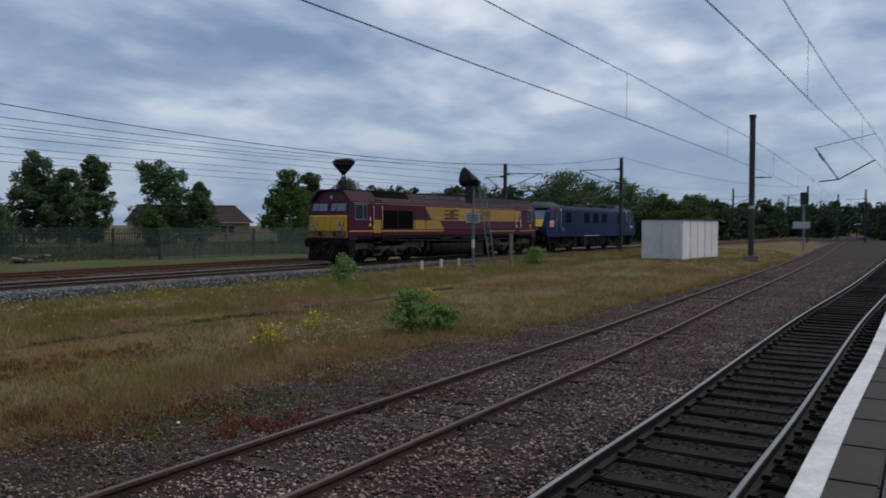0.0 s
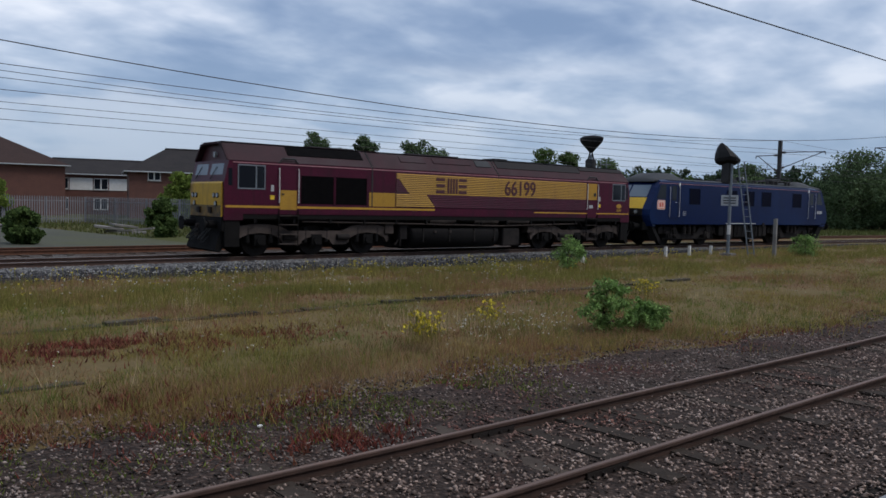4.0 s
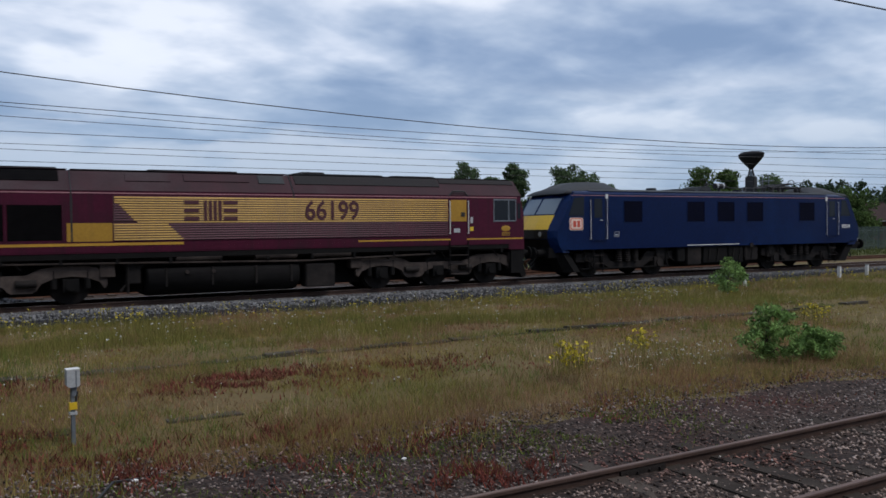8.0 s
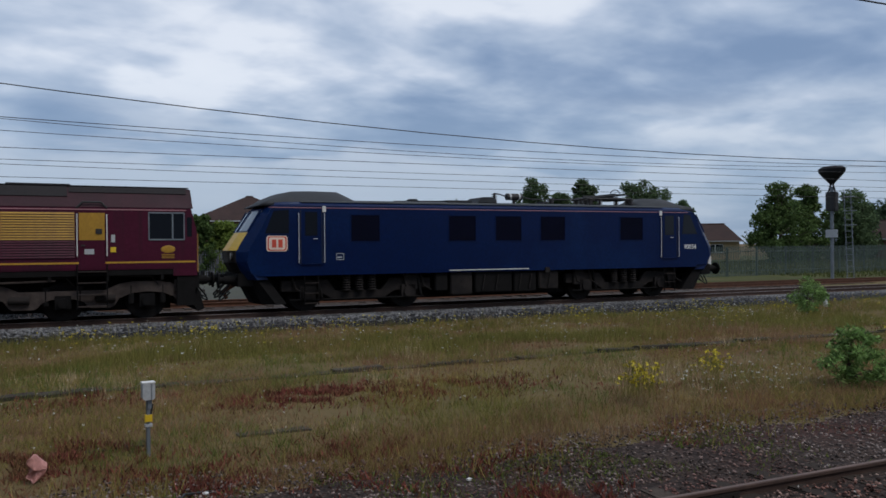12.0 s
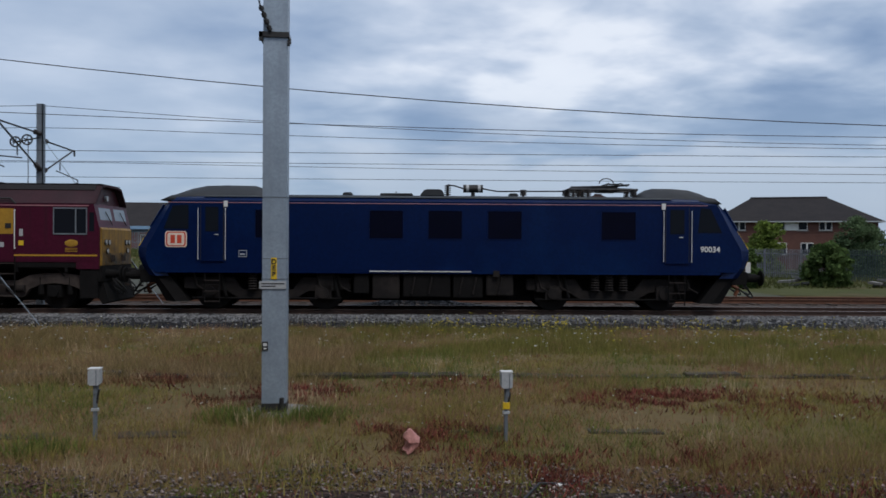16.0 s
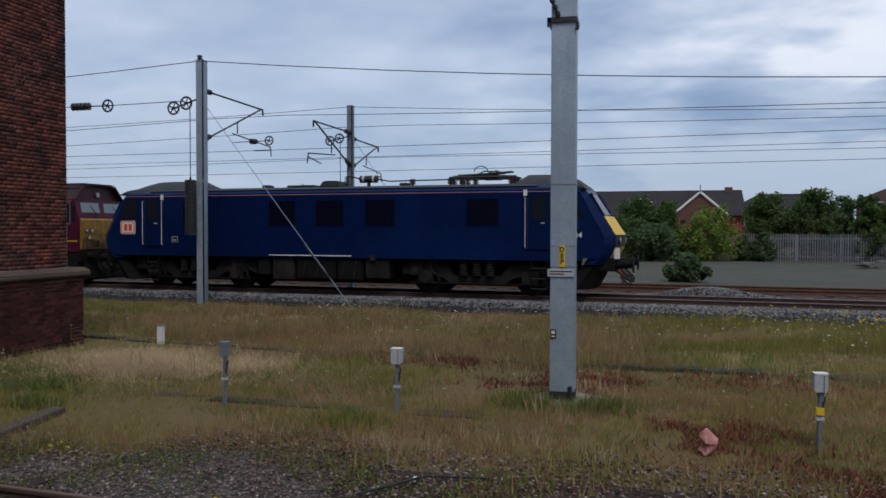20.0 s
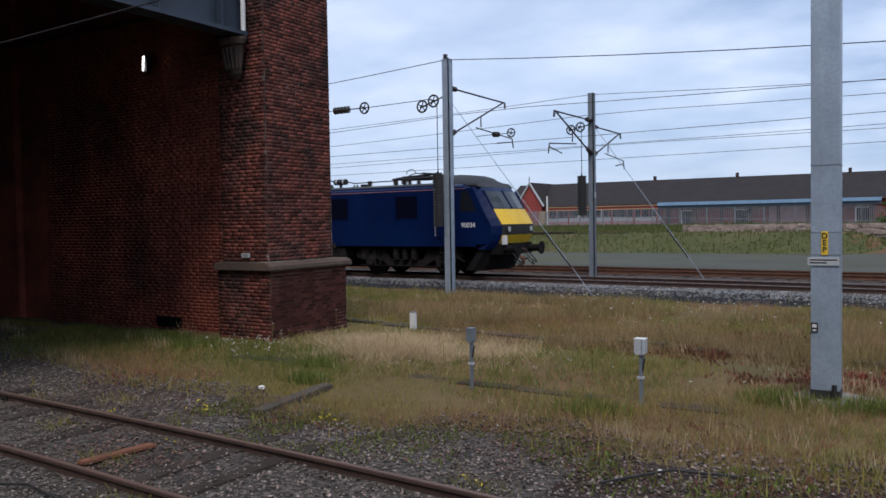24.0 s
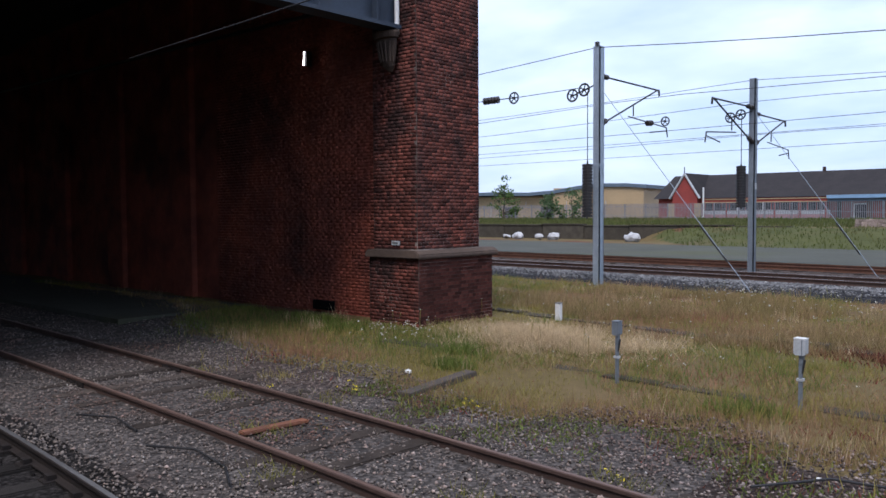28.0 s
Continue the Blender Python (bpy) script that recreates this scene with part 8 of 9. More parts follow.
    part("roof", loft([[(x, -1.3, 3.7 + h), (x, 18.5, 3.7 + h), (x, 18.5, 4.3 + h), (x, -1.3, 4.2 + h)] for x, h in ((-0.5, 0), (6, 0.25), (12, 0.3), (18, 0.15), (22, 0.4), (26, 1.0), (30, 1.25), (33, 1.2), (36, 0.95))]), ROOFEDGE, t, "blue-grey curved roof edge")
    for x in (5, 11, 17, 24, 30):
        part("panel_joint", slab(x, -1.03 if x > 22 else -0.03, -0.5, x + 0.06, -1.0 if x > 22 else 0, 3.0), SIGNGREY, t)
    for x in (13.5, 19.5):
        part("dark_panel", slab(x, -0.05, -0.5, x + 2.0, -0.02, 2.2), TILES_BROWN, t)
    # low rubble wall on the bank
    w = thing("rubble_wall", "low weathered rubble stone wall on the bank", "wall")
    rng = random.Random(4)
    part("core", slab(-14.4, 56.3, 1.0, -1.6, 56.6, 1.88), ROUGHWALL, w)
    me = bpy.data.meshes.new("stone")
    bm = slab(-0.3, -0.06, -0.14, 0.3, 0.06, 0.14, 0.04)
    bm.to_mesh(me)
    bm.free()
    me.materials.append(surface("wall_stone", (0.33, 0.26, 0.22), (0.22, 0.16, 0.13), 0.9, scale=2, fine=6, bump=0.3, tint=0.4))
    for k in range(290):
        o = new("stone", me)
        o.parent = w
        o.matrix_basis = pose(rng.uniform(-14.2, -1.8), 56.28, rng.uniform(1.2, 1.82), 0, rng.uniform(-6, 6), 0) @ Matrix.Diagonal((rng.uniform(0.5, 0.9), 1, rng.uniform(0.45, 0.75), 1))
    t = thing("retaining_wall", "low dark mossy retaining wall along the road", "wall")
    for k in range(14):
        a = -74 + 4 * k
        part("wall_length", slab(a + 0.02, 55.15, 0.1, a + 3.98, 55.6, 1.36 + 0.05 * math.sin(k * 2.3), 0.03), TROUGH, t)
        part("coping", slab(a + 0.01, 55.08, 1.36 + 0.05 * math.sin(k * 2.3), a + 3.99, 55.66, 1.46 + 0.05 * math.sin(k * 2.3), 0.02), TROUGH, t)
    t = thing("lamp_pole", "white slim pole by the station building", "pole")
    part("shaft", rods([((-38.5, 88.0, 1.0), (-38.5, 88.0, 5.2))], 0.09, 8), WHITEPAINT, t)


def build_fences():
    build_fence([(29.5, 45), (33.5, 34.6), (60, 33.2), (88, 30.5)], 1.95, PALISADE_GREEN, "grey-green steel palisade fence along the far side of the lines", ground_z)
    build_fence([(3.2, 60.5), (10.5, 59.4), (24, 58), (29.5, 45)], 1.95, PALISADE, "weathered galvanised palisade fence beyond the gravel road", ground_z)
    build_fence([(-90, 86), (-46, 83.5), (3.2, 80), (3.2, 60.5)], 1.75, PALISADE, "far palisade fence along the top of the bank", ground_z, 0.17, False)


# ---------------------------------------------------------------- trees, bushes, grass
def leaf_cloud(name, centres, radii, per, size, material, seed, squash=0.9, slim=0.62):
    """Leaves on and inside lumps: small four-cornered leaves turned all ways."""
    rng = np.random.default_rng(seed)
    pts, sz = [], []
    for c, r in zip(centres, radii):
        n = max(4, int(per * r * r))
        d = rng.normal(size=(n, 3))
        d /= np.linalg.norm(d, axis=1)[:, None]
        rad = r * rng.uniform(0.2, 1.35, (n, 1)) ** 0.7
        pts.append(np.array(c) + d * rad * np.array([1, 1, squash]))
        sz.append(rng.uniform(0.55, 1.3, n) * size)
    p, s = np.concatenate(pts), np.concatenate(sz)
    n = len(p)
    u = rng.normal(size=(n, 3))
    u /= np.linalg.norm(u, axis=1)[:, None]
    v = np.cross(u, rng.normal(size=(n, 3)))
    v /= np.linalg.norm(v, axis=1)[:, None]
    u, v = u * s[:, None], v * s[:, None] * slim
    quad = np.stack([p - u, p + v, p + u, p - v], 1).reshape(-1, 3)
    return quick_mesh(name, quad, np.arange(4 * n).reshape(-1, 4), material)


def build_tree(x, y, h, w, leaf, seed, label, z=None, name="tree", trunk=0.3, lift=0.2, lumps=26, per=70, size=0.2, group="", slim=0.62):
    rng = random.Random(seed)
    z = ground_z(x, y) if z is None else z
    t = thing(name, label, "tree" if name == "tree" else "bush", group, at=pose(x, y, z))
    bm = bmesh.new()
    r0 = trunk * 0.5
    pts = [Vector((0, 0, -0.2))]
    for k in range(1, 5):
        pts.append(Vector((rng.uniform(-0.04, 0.04) * h, rng.uniform(-0.04, 0.04) * h, h * 0.2 * k)))
    for k, (a, b) in enumerate(zip(pts, pts[1:])):
        rod(bm, a, b, r0 * (1 - 0.2 * k), 8, r0 * (1 - 0.2 * (k + 1)) + 0.01)
    centres, radii = [], []
    tall = name == "tree"
    tops = [(rng.uniform(-0.24, 0.24) * w, rng.uniform(-0.24, 0.24) * w, rng.uniform(0.78, 1.0)) for _ in range(3)] + [(0.0, 0.0, 1.0)]
    k = tries = 0
    while k < lumps and tries < lumps * 6:
        tries += 1
        tx, ty, reach = rng.choice(tops)
        u = lift + (1 - lift) * rng.random() ** 0.85
        q = (u - lift) / (1 - lift)
        wide = min(1.0, (q + 0.1) / 0.4) ** 0.6 * max(0.0, (1 - max(0.0, q - 0.42) / 0.62)) ** 0.55
        a = rng.uniform(0, 6.283)
        if noise.noise((math.cos(a) * 1.7 + seed * 3.1, math.sin(a) * 1.7, u * 4.3)) < (-0.32 if tall else -0.4):
            continue
        spread = w * 0.5 * wide * (1 + 0.5 * noise.noise((math.cos(a) * 1.3 + seed, math.sin(a) * 1.3, u * 3.1)))
        rr = spread * rng.uniform(0.1, 1.1) ** 0.7
        r = w * rng.choice((0.07, 0.1, 0.13, 0.17)) * (1.0 - 0.3 * q)
        c = Vector((tx * q + rr * math.cos(a), ty * q + rr * math.sin(a), min(h * u * reach, h - r * 0.6)))
        centres.append(c)
        radii.append(r)
        if k % 3 == 0:
            base = pts[min(4, max(1, int(u * 4.2)))]
            rod(bm, base * 0.9, c, r0 * 0.35, 6, r0 * 0.1)
        k += 1
    part("trunk", bm, BARK, t)
    crown = leaf_cloud("crown", centres, radii, per / (w * 0.15) ** 2, size, leaf, seed, 0.9, slim)
    crown.parent = t
    return t


def build_trees():
    big = "leafy broad tree beyond the fence"
    for x, y, h, w, leaf, seed in ((58.4, 76.3, 10.2, 5.2, LEAF_DARK, 1), (59.6, 72.7, 8.0, 4.6, LEAF_DARK, 2), (63.6, 73.2, 9.8, 4.2, LEAF_DARK, 3), (66.7, 65.9, 9.4, 6.0, LEAF_DARK, 4), (67.2, 61.2, 6.8, 4.2, LEAF_DARK, 5), (72.3, 52.8, 8.3, 5.8, LEAF, 6), (80.4, 55.2, 8.5, 4.2, LEAF, 7), (85.6, 53.8, 7.9, 6.5, LEAF_DARK, 8), (92, 47, 6.8, 6, LEAF, 9), (97, 40, 7.6, 6.5, LEAF_DARK, 10), (102.6, 30.7, 9.4, 9.4, LEAF_DARK, 11), (105.5, 26, 8.4, 8, LEAF_DARK, 12), (106.6, 21.9, 8.4, 8, LEAF_DARK, 13), (107.7, 17.1, 6.4, 6, LEAF, 14), (110.2, 13.4, 6.2, 6.5, LEAF, 15)):
        build_tree(x, y, h, w, leaf, seed, big, trunk=0.4, lift=0.06, lumps=165, per=165, size=0.16, group="trees beyond the fence")
    build_tree(-58.2, 76.4, 5.2, 3.6, LEAF, 21, "small leafy tree on the bank", trunk=0.25, lift=0.1, lumps=46, per=36, size=0.16)
    for x, y, h, w, s in ((-49.4, 77.6, 3.7, 4.4, 22), (-52.0, 76.4, 3.1, 3.6, 23)):
        build_tree(x, y, h, w, LEAF_DARK, s, "dark shrub on the bank", name="bush", trunk=0.15, lift=0.05, lumps=42, per=36, size=0.16, group="shrubs")
    shrubs = ((0.1, 58.6, 4.5, 4.3, LEAF, 31), (4.0, 58.8, 4.0, 4.4, LEAF_LIGHT, 32), (1.9, 58.9, 4.2, 3.2, LEAF, 29), (0.3, 56.6, 2.7, 3.4, LEAF_DARK, 33), (1.8, 34.6, 1.15, 1.4, LEAF_DARK, 38), (9.0, 61.6, 4.8, 3.6, LEAF, 34), (11.6, 61.6, 5.0, 4.0, LEAF, 27), (13.4, 61.2, 4.5, 2.8, LEAF_DARK, 26), (8.2, 58.6, 2.0, 1.4, LEAF_DARK, 36), (7.0, 58.9, 1.8, 1.2, LEAF_DARK, 28), (14.9, 59.9, 4.5, 2.8, LEAF, 37), (16.6, 59.7, 4.0, 3.2, LEAF_LIGHT, 35), (18.2, 59.4, 3.1, 2.2, LEAF_LIGHT, 30), (11.6, 34.2, 1.5, 1.3, LEAF, 39), (29.8, 55.6, 3.9, 2.8, LEAF_LIGHT, 40), (35.2, 52.3, 4.1, 3.8, LEAF_DARK, 42), (24.3, 38.6, 2.3, 2.2, LEAF, 41), (19.4, 37.6, 2.0, 1.4, LEAF, 43), (52.0, 53.0, 3.4, 2.6, LEAF, 44))
    for x, y, h, w, leaf, s in shrubs:
        build_tree(x, y, h, w, leaf, s, "leafy green shrub by the fence" if leaf != LEAF_LIGHT else "bright yellow-green shrub by the fence", name="bush", trunk=0.14, lift=0.02, lumps=110, per=210, size=0.1, group="shrubs")
    for x, y, h, w, s in ((12.95, 7.9, 1.0, 0.95, 51), (13.95, 7.6, 0.65, 0.75, 52), (24.2, 16.45, 1.25, 1.1, 53), (38.7, 13.1, 1.0, 1.4, 54)):
        build_tree(x, y, h, w, LEAF_BUSH, s, "bushy green buddleia seedling in the dry grass", name="bush", trunk=0.05, lift=0.05, lumps=80, per=58, size=0.06, group="buddleia bushes", slim=0.3)
    # far woods at the end of the yard
    rng = np.random.default_rng(77)
    c, r = [], []
    for k in range(400):
        a = radians(rng.uniform(-103, -58))
        d = rng.uniform(116, 250)
        lim = np.interp(math.degrees(a), [-101, -92, -85, -78, -70, -61], [1.9, 1.7, 1.7, 2.0, 2.7, 2.6])
        top = max(3.0, (d * math.tan(radians(lim)) + 2.0) * rng.uniform(0.5, 1.08))
        px, py = -d * math.sin(a) - 2, d * math.cos(a)
        if py < siding_y(px) + 12 and py > main_y(px) - 16 and d < 165:
            continue
        wide = top * rng.uniform(0.35, 0.6)
        for q in range(26):
            u = rng.uniform(0.05, 1.0)
            b = rng.uniform(0, 6.283)
            o = wide * math.sin(math.pi * (0.15 + 0.8 * u)) * rng.uniform(0.2, 1.0)
            c.append((px + o * math.cos(b), py + o * math.sin(b), top * u))
            r.append(rng.uniform(0.5, 1.2))
    w = leaf_cloud("far_woods", c, r, 26, 0.42, LEAF_FAR_SHADED, 78)
    tagged(w, "far woodland at the end of the yard, shade in its leaf colour", "woodland", kind="stuff")


def blades(name, n, place, hmin, hmax, width, material, label, seed, lean=0.35, category="grass"):
    """Many single blades: narrow three-cornered leaves that lean."""
    rng = np.random.default_rng(seed)
    p, k = place(rng, n)
    n = len(p)
    h = rng.uniform(hmin, hmax, n) * k
    a = rng.uniform(0, 6.283, n)
    w = width * rng.uniform(0.7, 1.4, n) * (1 + np.hypot(p[:, 0], p[:, 1]) / 40)
    dx, dy = np.cos(a) * w, np.sin(a) * w
    b = rng.uniform(0, 6.283, n)
    l = lean * rng.uniform(0.1, 1.0, n) * h
    z0 = p[:, 2] - 0.03
    v = np.stack([np.stack([p[:, 0] - dx, p[:, 1] - dy, z0], -1), np.stack([p[:, 0] + dx, p[:, 1] + dy, z0], -1), np.stack([p[:, 0] + np.cos(b) * l, p[:, 1] + np.sin(b) * l, z0 + h], -1)], 1)
    ob = quick_mesh(name, v.reshape(-1, 3), np.arange(3 * n).reshape(-1, 3), material)
    return tagged(ob, label, category, kind="stuff")


def field(rng, n, x0=-30, x1=75, patch=0.0, freq=0.3, seed=0.0, lo=0.0, hi=1.0, edge=0.0, clump=1, only=None):
    """Places in the grass between siding and far line, thicker near the camera; patch: only where slow noise is above it; clump: blades to a tuft."""
    out, k = [], []
    xs = near_weight(rng, int(n * 2.4 / clump), x0, x1, 24)
    for x in xs:
        a, b = siding_y(x) + bed_width(x) - 0.25 + edge, loco_y(x) - 3.0
        u = rng.uniform(lo, hi)
        y = a + (b - a) * (u**1.25)
        if x < -11.1 and 11.8 < y < 14.6 or only is not None and x < only:
            continue
        v = noise.noise((x * freq, y * freq * 1.6, seed)) + 0.35 * noise.noise((x * freq * 3, y * freq * 4, seed + 50))
        if v < patch:
            continue
        size = (0.75 + 0.6 * max(0.0, v - patch)) * (rng.uniform(0.6, 1.3) if clump > 1 else 1.0)
        for q in range(clump):
            px, py = (x, y) if clump == 1 else (x + rng.normal() * 0.07, y + rng.normal() * 0.07)
            out.append((px, py, ground_z(px, py)))
            k.append(size)
        if len(out) >= n:
            break
    return np.array(out), np.array(k)


def build_grass():
    blades("thatch", 190000, lambda r, n: field(r, n, patch=-0.12, freq=0.3, seed=23.0), 0.04, 0.12, 0.0055, GRASS, "short olive grass and thatch between the lines", 101, 0.9)
    blades("brown_thatch", 100000, lambda r, n: field(r, n, patch=0.02, freq=0.2, seed=5.0), 0.05, 0.14, 0.0055, BROWNGRASS, "short brown dead grass", 112, 0.9)
    blades("olive_grass", 110000, lambda r, n: field(r, n, patch=0.06, freq=0.4, seed=2.0, clump=9), 0.09, 0.24, 0.0034, GRASS, "rough olive-green grass tufts between the lines", 113, 0.8)
    blades("green_grass", 85000, lambda r, n: field(r, n, patch=0.02, freq=0.3, seed=3.0, clump=9), 0.09, 0.24, 0.0034, GRASS_LUSH, "patches of fresher green grass", 102, 0.8)
    blades("far_green_grass", 60000, lambda r, n: field(r, n, patch=-0.15, freq=0.3, seed=4.0, lo=0.62, only=0.0), 0.1, 0.3, 0.0048, GRASS_GREEN, "yellow-green grass belt beside the far ballast", 114, 0.5)
    blades("brown_grass", 90000, lambda r, n: field(r, n, patch=0.13, freq=0.2, seed=7.0, clump=8), 0.12, 0.33, 0.003, BROWNGRASS, "brown seeding grass", 103, 0.7)
    blades("straw_grass", 17000, lambda r, n: field(r, n, patch=0.2, freq=0.33, seed=11.0, clump=12), 0.16, 0.4, 0.003, STRAW, "dry straw-coloured grass tufts", 104, 0.5)
    blades("red_sorrel", 60000, lambda r, n: field(r, n, patch=0.16, freq=0.38, seed=19.0, edge=-0.5, hi=0.75, clump=6, only=-3.0), 0.03, 0.11, 0.008, SORREL, "rusty red sorrel patches", 105, 1.6)

    def along(rng, n):
        xs = near_weight(rng, n, -30, 60, 20)
        p, k = [], []
        for x in xs:
            o = rng.normal() * 0.55
            y = siding_y(x) + bed_width(x) + o - 0.15
            if x < -4 and (y > 11.5 or rng.uniform() < 0.7):
                continue
            if noise.noise((x * 0.5, y * 0.9, 31.0)) < 0.02:
                continue
            p.append((x, y, max(-0.1, ground_z(x, y))))
            k.append(1.0)
        return np.array(p), np.array(k)

    blades("verge_weeds", 26000, along, 0.03, 0.09, 0.009, SORREL, "low reddish weeds creeping over the ballast edge", 106, 1.2)
    blades("verge_grass", 9000, along, 0.08, 0.3, 0.006, GRASS, "thin grass at the ballast edge", 107, 0.6)

    def pier_side(rng, n):
        p, k = [], []
        for _ in range(n):
            x = rng.uniform(-17.2, -9)
            y = 11.75 - abs(rng.normal()) * (1.5 if x > -16 else 0.8)
            p.append((x, y, ground_z(x, y)))
            k.append(1.0)
        return np.array(p), np.array(k)

    blades("lush_grass", 11000, pier_side, 0.06, 0.2, 0.0042, GRASS_LUSH, "lush green grass along the foot of the brick wall", 108)

    def pale_patch(rng, n):
        p, k = [], []
        for _ in range(n):
            x, y = -8.3 + rng.normal() * 0.85, 12.3 + rng.normal() * 0.6
            if x > -11 and noise.noise((x * 1.3, y * 1.9, 71.0)) > -0.15:
                p.append((x, y, ground_z(x, y)))
                k.append(1.0)
        return np.array(p), np.array(k)

    blades("pale_grass", 36000, pale_patch, 0.08, 0.27, 0.0034, STRAW, "patch of flattened pale straw grass", 109, 2.0)

    def seeding(rng, n):
        p, k = [], []
        while len(p) < n:
            x, y = rng.uniform(-12.5, 1.5), rng.uniform(13.6, 21.8)
            if x < -11 and y < 14.6 or noise.noise((x * 0.35, y * 0.5, 61.0)) + 0.5 * noise.noise((x * 1.1, y * 1.5, 63.0)) < 0.04 + 0.1 * max(0.0, x) + 0.2 * step01(y, 19, 21.8):
                continue
            s = rng.uniform(0.6, 1.2)
            for q in range(7):
                px, py = x + rng.normal() * 0.07, y + rng.normal() * 0.07
                p.append((px, py, ground_z(px, py)))
                k.append(s)
        return np.array(p), np.array(k)

    blades("seeding_grass", 40000, seeding, 0.12, 0.42, 0.0034, SEED, "pale pinkish seeding grass towards the shed", 115, 0.9)

    tufts = [(-7.6, 5.4), (-9.4, 6.1), (-9.9, 7.4), (-8.2, 7.0), (-6.2, 4.6), (-11.2, 6.9), (-3.6, 6.5), (-4.3, 5.3), (2.4, 6.0), (5.1, 6.2), (-1.5, 7.2), (-6.6, 7.8)]

    def ballast_tufts(rng, n):
        p = []
        for _ in range(n):
            x, y = tufts[int(rng.integers(len(tufts)))]
            px, py = x + rng.normal() * 0.2, y + rng.normal() * 0.16
            p.append((px, py, -0.1))
        return np.array(p), np.ones(n)

    blades("ballast_weeds", 1500, ballast_tufts, 0.04, 0.15, 0.005, GRASS_GREEN, "small green weeds growing in the ballast", 117, 1.0, "weeds")

    mats = [(4.02, 8.59, 0.45), (5.25, 7.42, 0.5), (4.04, 7.39, 0.6), (2.22, 8.05, 0.4), (6.24, 11.44, 0.9), (7.21, 11.24, 0.8), (4.3, 12.01, 0.6), (4.82, 11.75, 0.5), (5.08, 6.05, 0.35), (2.04, 8.82, 0.35), (0.81, 10.11, 0.4), (-4.2, 14.4, 0.55), (-3.2, 14.0, 0.5), (-1.6, 12.2, 0.45), (-0.6, 13.0, 0.5), (-2.5, 16.4, 0.7), (2.0, 13.4, 0.6), (1.0, 9.6, 0.4), (-5.5, 15.6, 0.4)]

    def sorrel_mats(rng, n):
        p, k = [], []
        while len(p) < n:
            x, y, r = mats[int(rng.integers(len(mats)))]
            px, py = x + rng.normal() * r * 1.15, y + rng.normal() * r * 0.65
            if noise.noise((px * 2.1, py * 2.6, 81.0)) < -0.05:
                continue
            p.append((px, py, max(-0.11, ground_z(px, py)) + 0.035))
            k.append(1.0)
        return np.array(p), np.array(k)

    blades("sorrel_mats", 13000, sorrel_mats, 0.03, 0.12, 0.009, SORREL, "low mats of red sorrel at the ballast edge and in the grass", 116, 1.2)

    def dead_edge(rng, n):
        p = []
        while len(p) < n:
            x = rng.uniform(-8.5, 9)
            y = siding_y(x) + bed_width(x) - 0.3 - abs(rng.normal()) * 0.75
            if y < siding_y(x) + 0.95 or noise.noise((x * 0.9, y * 1.2, 91.0)) < -0.12:
                continue
            p.append((x, y, max(-0.1, ground_z(x, y)) + 0.03))
        return np.array(p), np.ones(n)

    blades("dead_stems", 9000, dead_edge, 0.015, 0.05, 0.006, DEADWEED, "brown dead weed stems lying over the ballast edge", 118, 4.5, "weeds")
    blades("moss_weeds", 7000, dead_edge, 0.02, 0.07, 0.008, GRASS_LUSH, "low dull weeds among the stones at the ballast edge", 119, 1.2, "weeds")

    foot_weeds = [(-1.5, 10.75), (-0.75, 10.8), (-0.45, 11.0), (-1.65, 11.1), (-8.3, 9.6), (-8.8, 10.5), (-3.6, 9.6), (-12.4, 10.9), (-13.6, 11.3), (-14.4, 11.5)]

    def dark_weeds(rng, n):
        p = []
        for _ in range(n):
            x, y = foot_weeds[int(rng.integers(len(foot_weeds)))]
            px, py = x + rng.normal() * 0.22, y + rng.normal() * 0.14
            p.append((px, py, ground_z(px, py)))
        return np.array(p), np.ones(n)

    blades("dark_weeds", 5200, dark_weeds, 0.05, 0.22, 0.009, GRASS_LUSH, "dark green broad-leaved weeds at mast foot and wall", 120, 1.0, "weeds")

    def beyond(rng, n):
        p, k = [], []
        for _ in range(n):
            x = rng.uniform(-70, 110)
            y = rng.uniform(47.2 + 8.8 * (1 - step01(x, -30, -20)) + 13.4 * step01(x, -3.5, 1), 82) if x < 8 else rng.uniform(59.5, 70) if x < 18 else rng.uniform(37, 62) if x < 45 else rng.uniform(loco_y(x) + 9.5, 62)
            p.append((x, y, ground_z(x, y)))
            k.append(1.0)
        return np.array(p), np.array(k)

    blades("bank_grass", 75000, beyond, 0.08, 0.28, 0.02, BANKGRASS, "rough dull green grass on the bank beyond the road", 110)
    blades("bank_grass_tall", 9000, beyond, 0.2, 0.5, 0.02, BANKGRASS, "green grass on the bank beyond the road", 111)

    # ragwort and white flowers: small heads on stalks
    def heads(name, material, label, seed, spots, size, n_each, spread, h0, h1, stalks=True):
        rng = np.random.default_rng(seed)
        c = []
        for x, y in spots:
            for _ in range(n_each):
                px, py = x + rng.normal() * spread, y + rng.normal() * spread
                c.append((px, py, ground_z(px, py) + rng.uniform(h0, h1)))
        ob = leaf_cloud(name, c, [size * 1.6] * len(c), 4 / (size * 1.6) ** 2, size, material, seed, 0.5)
        tagged(ob, label, "flowers", kind="stuff")
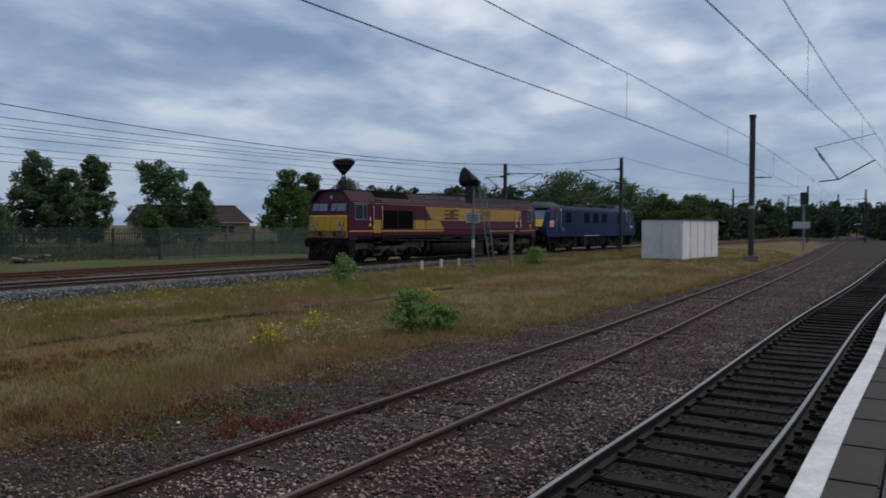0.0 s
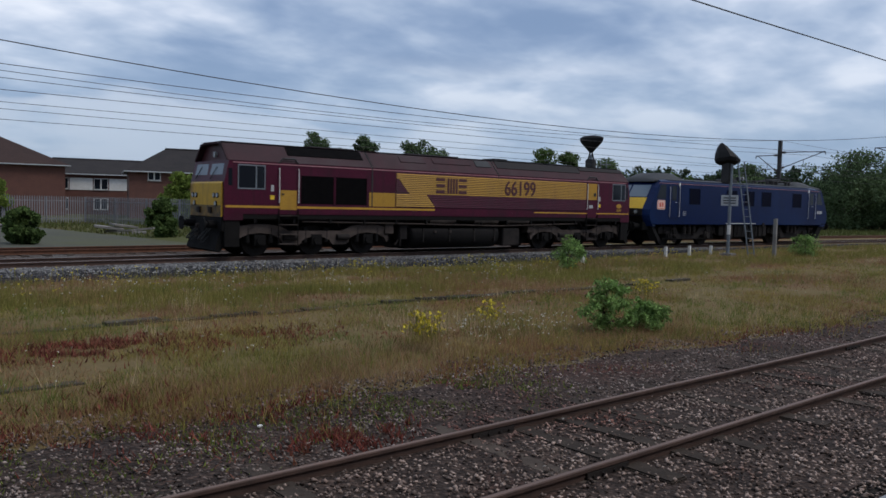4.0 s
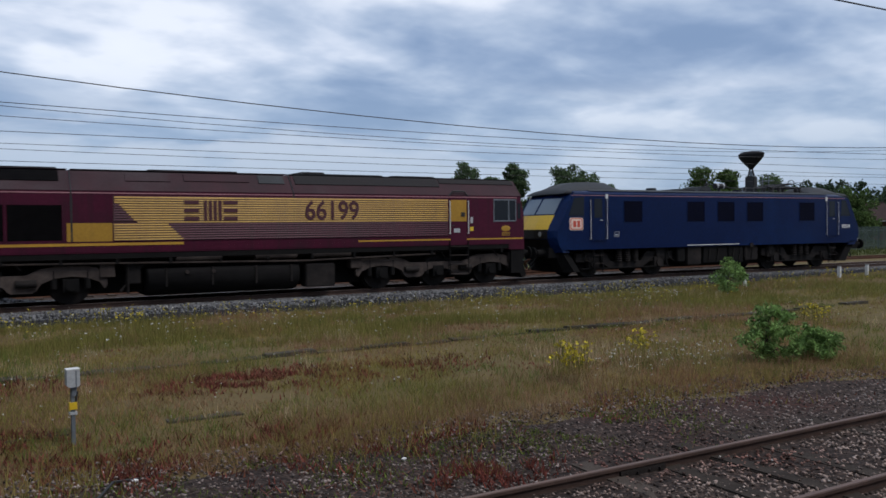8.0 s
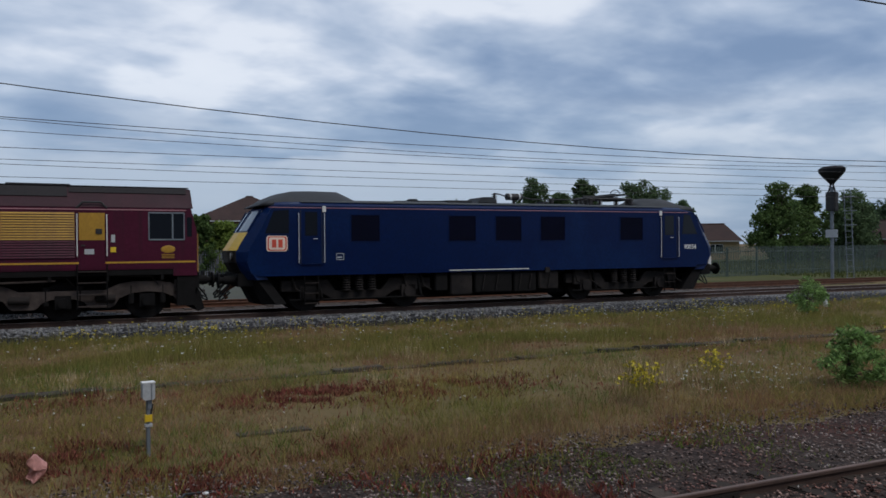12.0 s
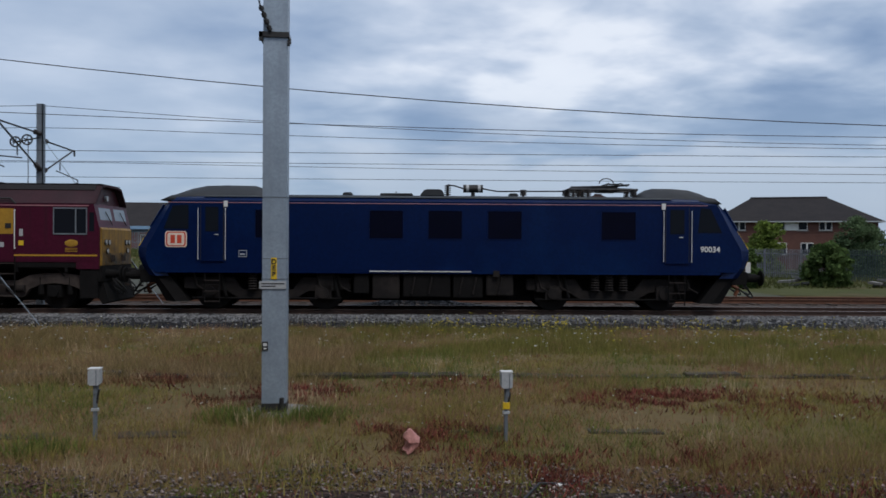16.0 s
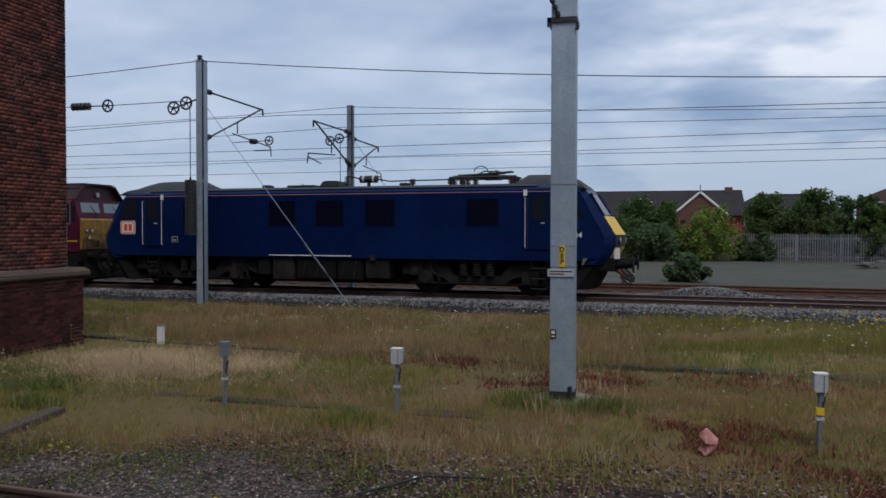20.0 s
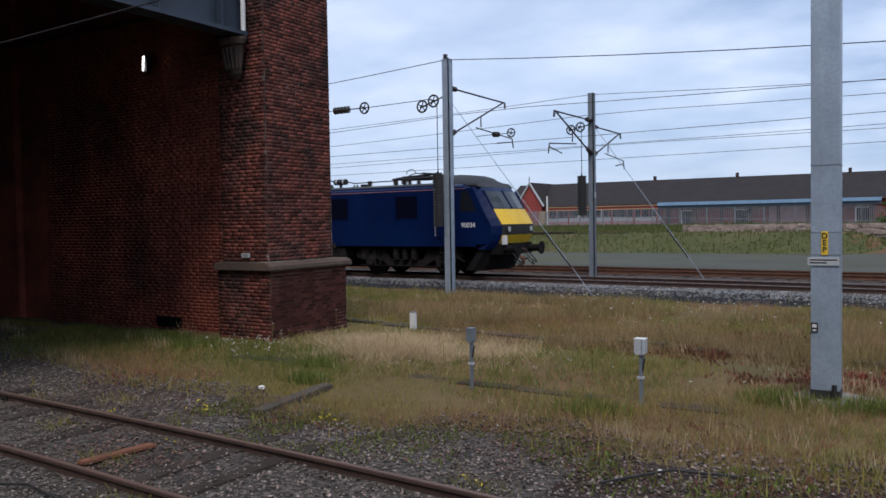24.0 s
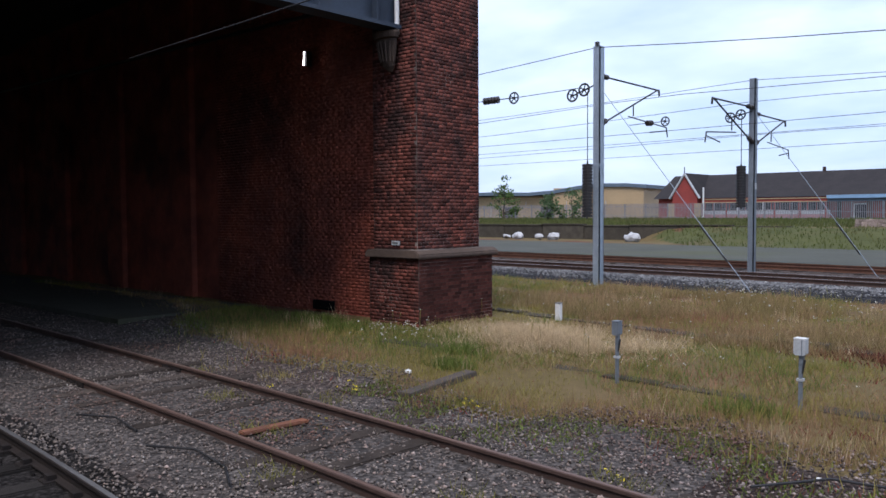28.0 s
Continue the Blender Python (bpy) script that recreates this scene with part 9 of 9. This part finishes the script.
        if stalks:
            p = np.array(c)
            n = len(p)
            a = rng.uniform(0, 6.283, n)
            b = np.stack([p + np.stack([np.cos(a) * 0.006, np.sin(a) * 0.006, 0 * a], -1), p - np.stack([np.cos(a) * 0.006, np.sin(a) * 0.006, 0 * a], -1), p + np.stack([rng.normal(0, 0.05, n), rng.normal(0, 0.05, n), -p[:, 2] + 0.0], -1)], 1)
            s = quick_mesh(name + "_stalks", b.reshape(-1, 3), np.arange(3 * n).reshape(-1, 3), GRASS_GREEN)
            tagged(s, "green stalks of the " + label.split(" ", 1)[1], "flowers", kind="stuff")

    rng = random.Random(9)
    heads("ragwort_clump", RAGWORT, "yellow ragwort clumps in flower", 201, [(8.77, 8.6), (8.95, 8.75), (10.9, 9.0), (16.9, 9.2)], 0.026, 44, 0.13, 0.28, 0.62)
    spots = [(x, loco_y(x) - 4.3 - abs(rng.gauss(0, 1.3))) for x in [rng.uniform(2, 34) for _ in range(64)]]
    heads("ragwort_drift", RAGWORT, "yellow ragwort scattered along the far verge", 202, spots, 0.02, 8, 0.3, 0.25, 0.6)
    spots = [(x, siding_y(x) + rng.uniform(4.5, 15)) for x in [rng.uniform(-12, 26) for _ in range(420)]]
    heads("white_flowers", DAISY, "white flower heads dotted through the grass", 203, spots, 0.010, 2, 0.3, 0.15, 0.5)
    spots = [(x, loco_y(x) - 3.6 - abs(rng.gauss(0, 2.6))) for x in [rng.uniform(-9, 22) for _ in range(280)]]
    heads("far_white_flowers", DAISY, "white umbel heads along the far verge", 206, spots, 0.017, 2, 0.25, 0.2, 0.5)
    heads("daisy_patch", DAISY, "patch of small white daisies", 204, [(10.6, 8.8), (11.4, 8.6), (12.0, 8.4), (9.9, 8.8), (-10.2, 10.6), (-10.9, 10.7)], 0.013, 34, 0.35, 0.12, 0.4)
    heads("ballast_flowers", RAGWORT, "tiny yellow flowers growing in the ballast", 205, [(-7.2, 5.9), (-9.3, 6.8), (-8.3, 7.5), (-3.6, 6.5), (-4.1, 5.3), (-6.6, 7.9)], 0.016, 7, 0.1, 0.02, 0.2)


build_platform()
build_tracks()
build_stones()
build_heaps()
pier = build_shed()
build_column()
build_masts()
build_wires()
build_posts()
build_troughs()
build_litter()
build_signals()
build_cabin()
build_houses()
build_trees()
build_grass()
build_fences()
lay_bricks(pier)
diesel, diesel_wheels = build_freight_loco()
electric, electric_wheels = build_electric_loco()

# place of the electric locomotive's leading door along the line, second by second
ROLL = [
    (0.0, 54.83), (0.5, 52.47), (1.0, 50.15), (1.5, 47.89), (2.0, 45.72), (2.5, 43.61), (3.0, 41.55), (3.5, 39.55), (4.5, 35.68), (5.5, 31.92), (6.0, 30.12), (6.5, 28.33),
    (7.0, 26.54), (7.5, 24.78), (8.0, 23.03), (8.5, 21.29), (9.0, 19.57), (9.5, 17.85), (10.0, 16.16), (10.5, 14.48), (11.0, 12.8), (11.5, 11.14), (12.0, 9.45), (12.5, 7.76),
    (13.5, 4.5), (14.5, 1.26), (15.0, -0.39), (15.5, -2.05), (16.0, -3.7), (16.5, -5.28), (17.0, -6.87), (17.5, -8.45), (18.0, -10.01), (18.5, -11.55), (19.0, -13.1), (19.5, -14.62),
    (20.5, -17.63), (21.5, -20.6), (22.5, -23.55), (23.5, -26.47), (24.0, -27.94), (24.5, -29.39), (25.0, -30.82), (25.5, -32.23), (26.0, -33.64), (27.0, -36.38), (28.0, -39.05),
]


def standing(x):
    return pose(x, loco_y(x), rail_z(x), 0, 0, heading(loco_y, x))


def motions():
    walk(electric, [(t, standing(s + 6.3)) for t, s in ROLL])
    walk(diesel, [(t, standing(s - 13.83)) for t, s in ROLL])
    ts, ss = np.array(ROLL).T
    steps = np.arange(0, 28.01, 0.15).tolist()
    for wheels, r in ((diesel_wheels, 0.52), (electric_wheels, 0.52)):
        for w in wheels:
            x = w.location.x
            walk(w, [(t, pose(x, 0, r, 0, math.degrees((float(np.interp(t, ts, ss)) - ss[0]) / r), 0)) for t in steps])


motions()
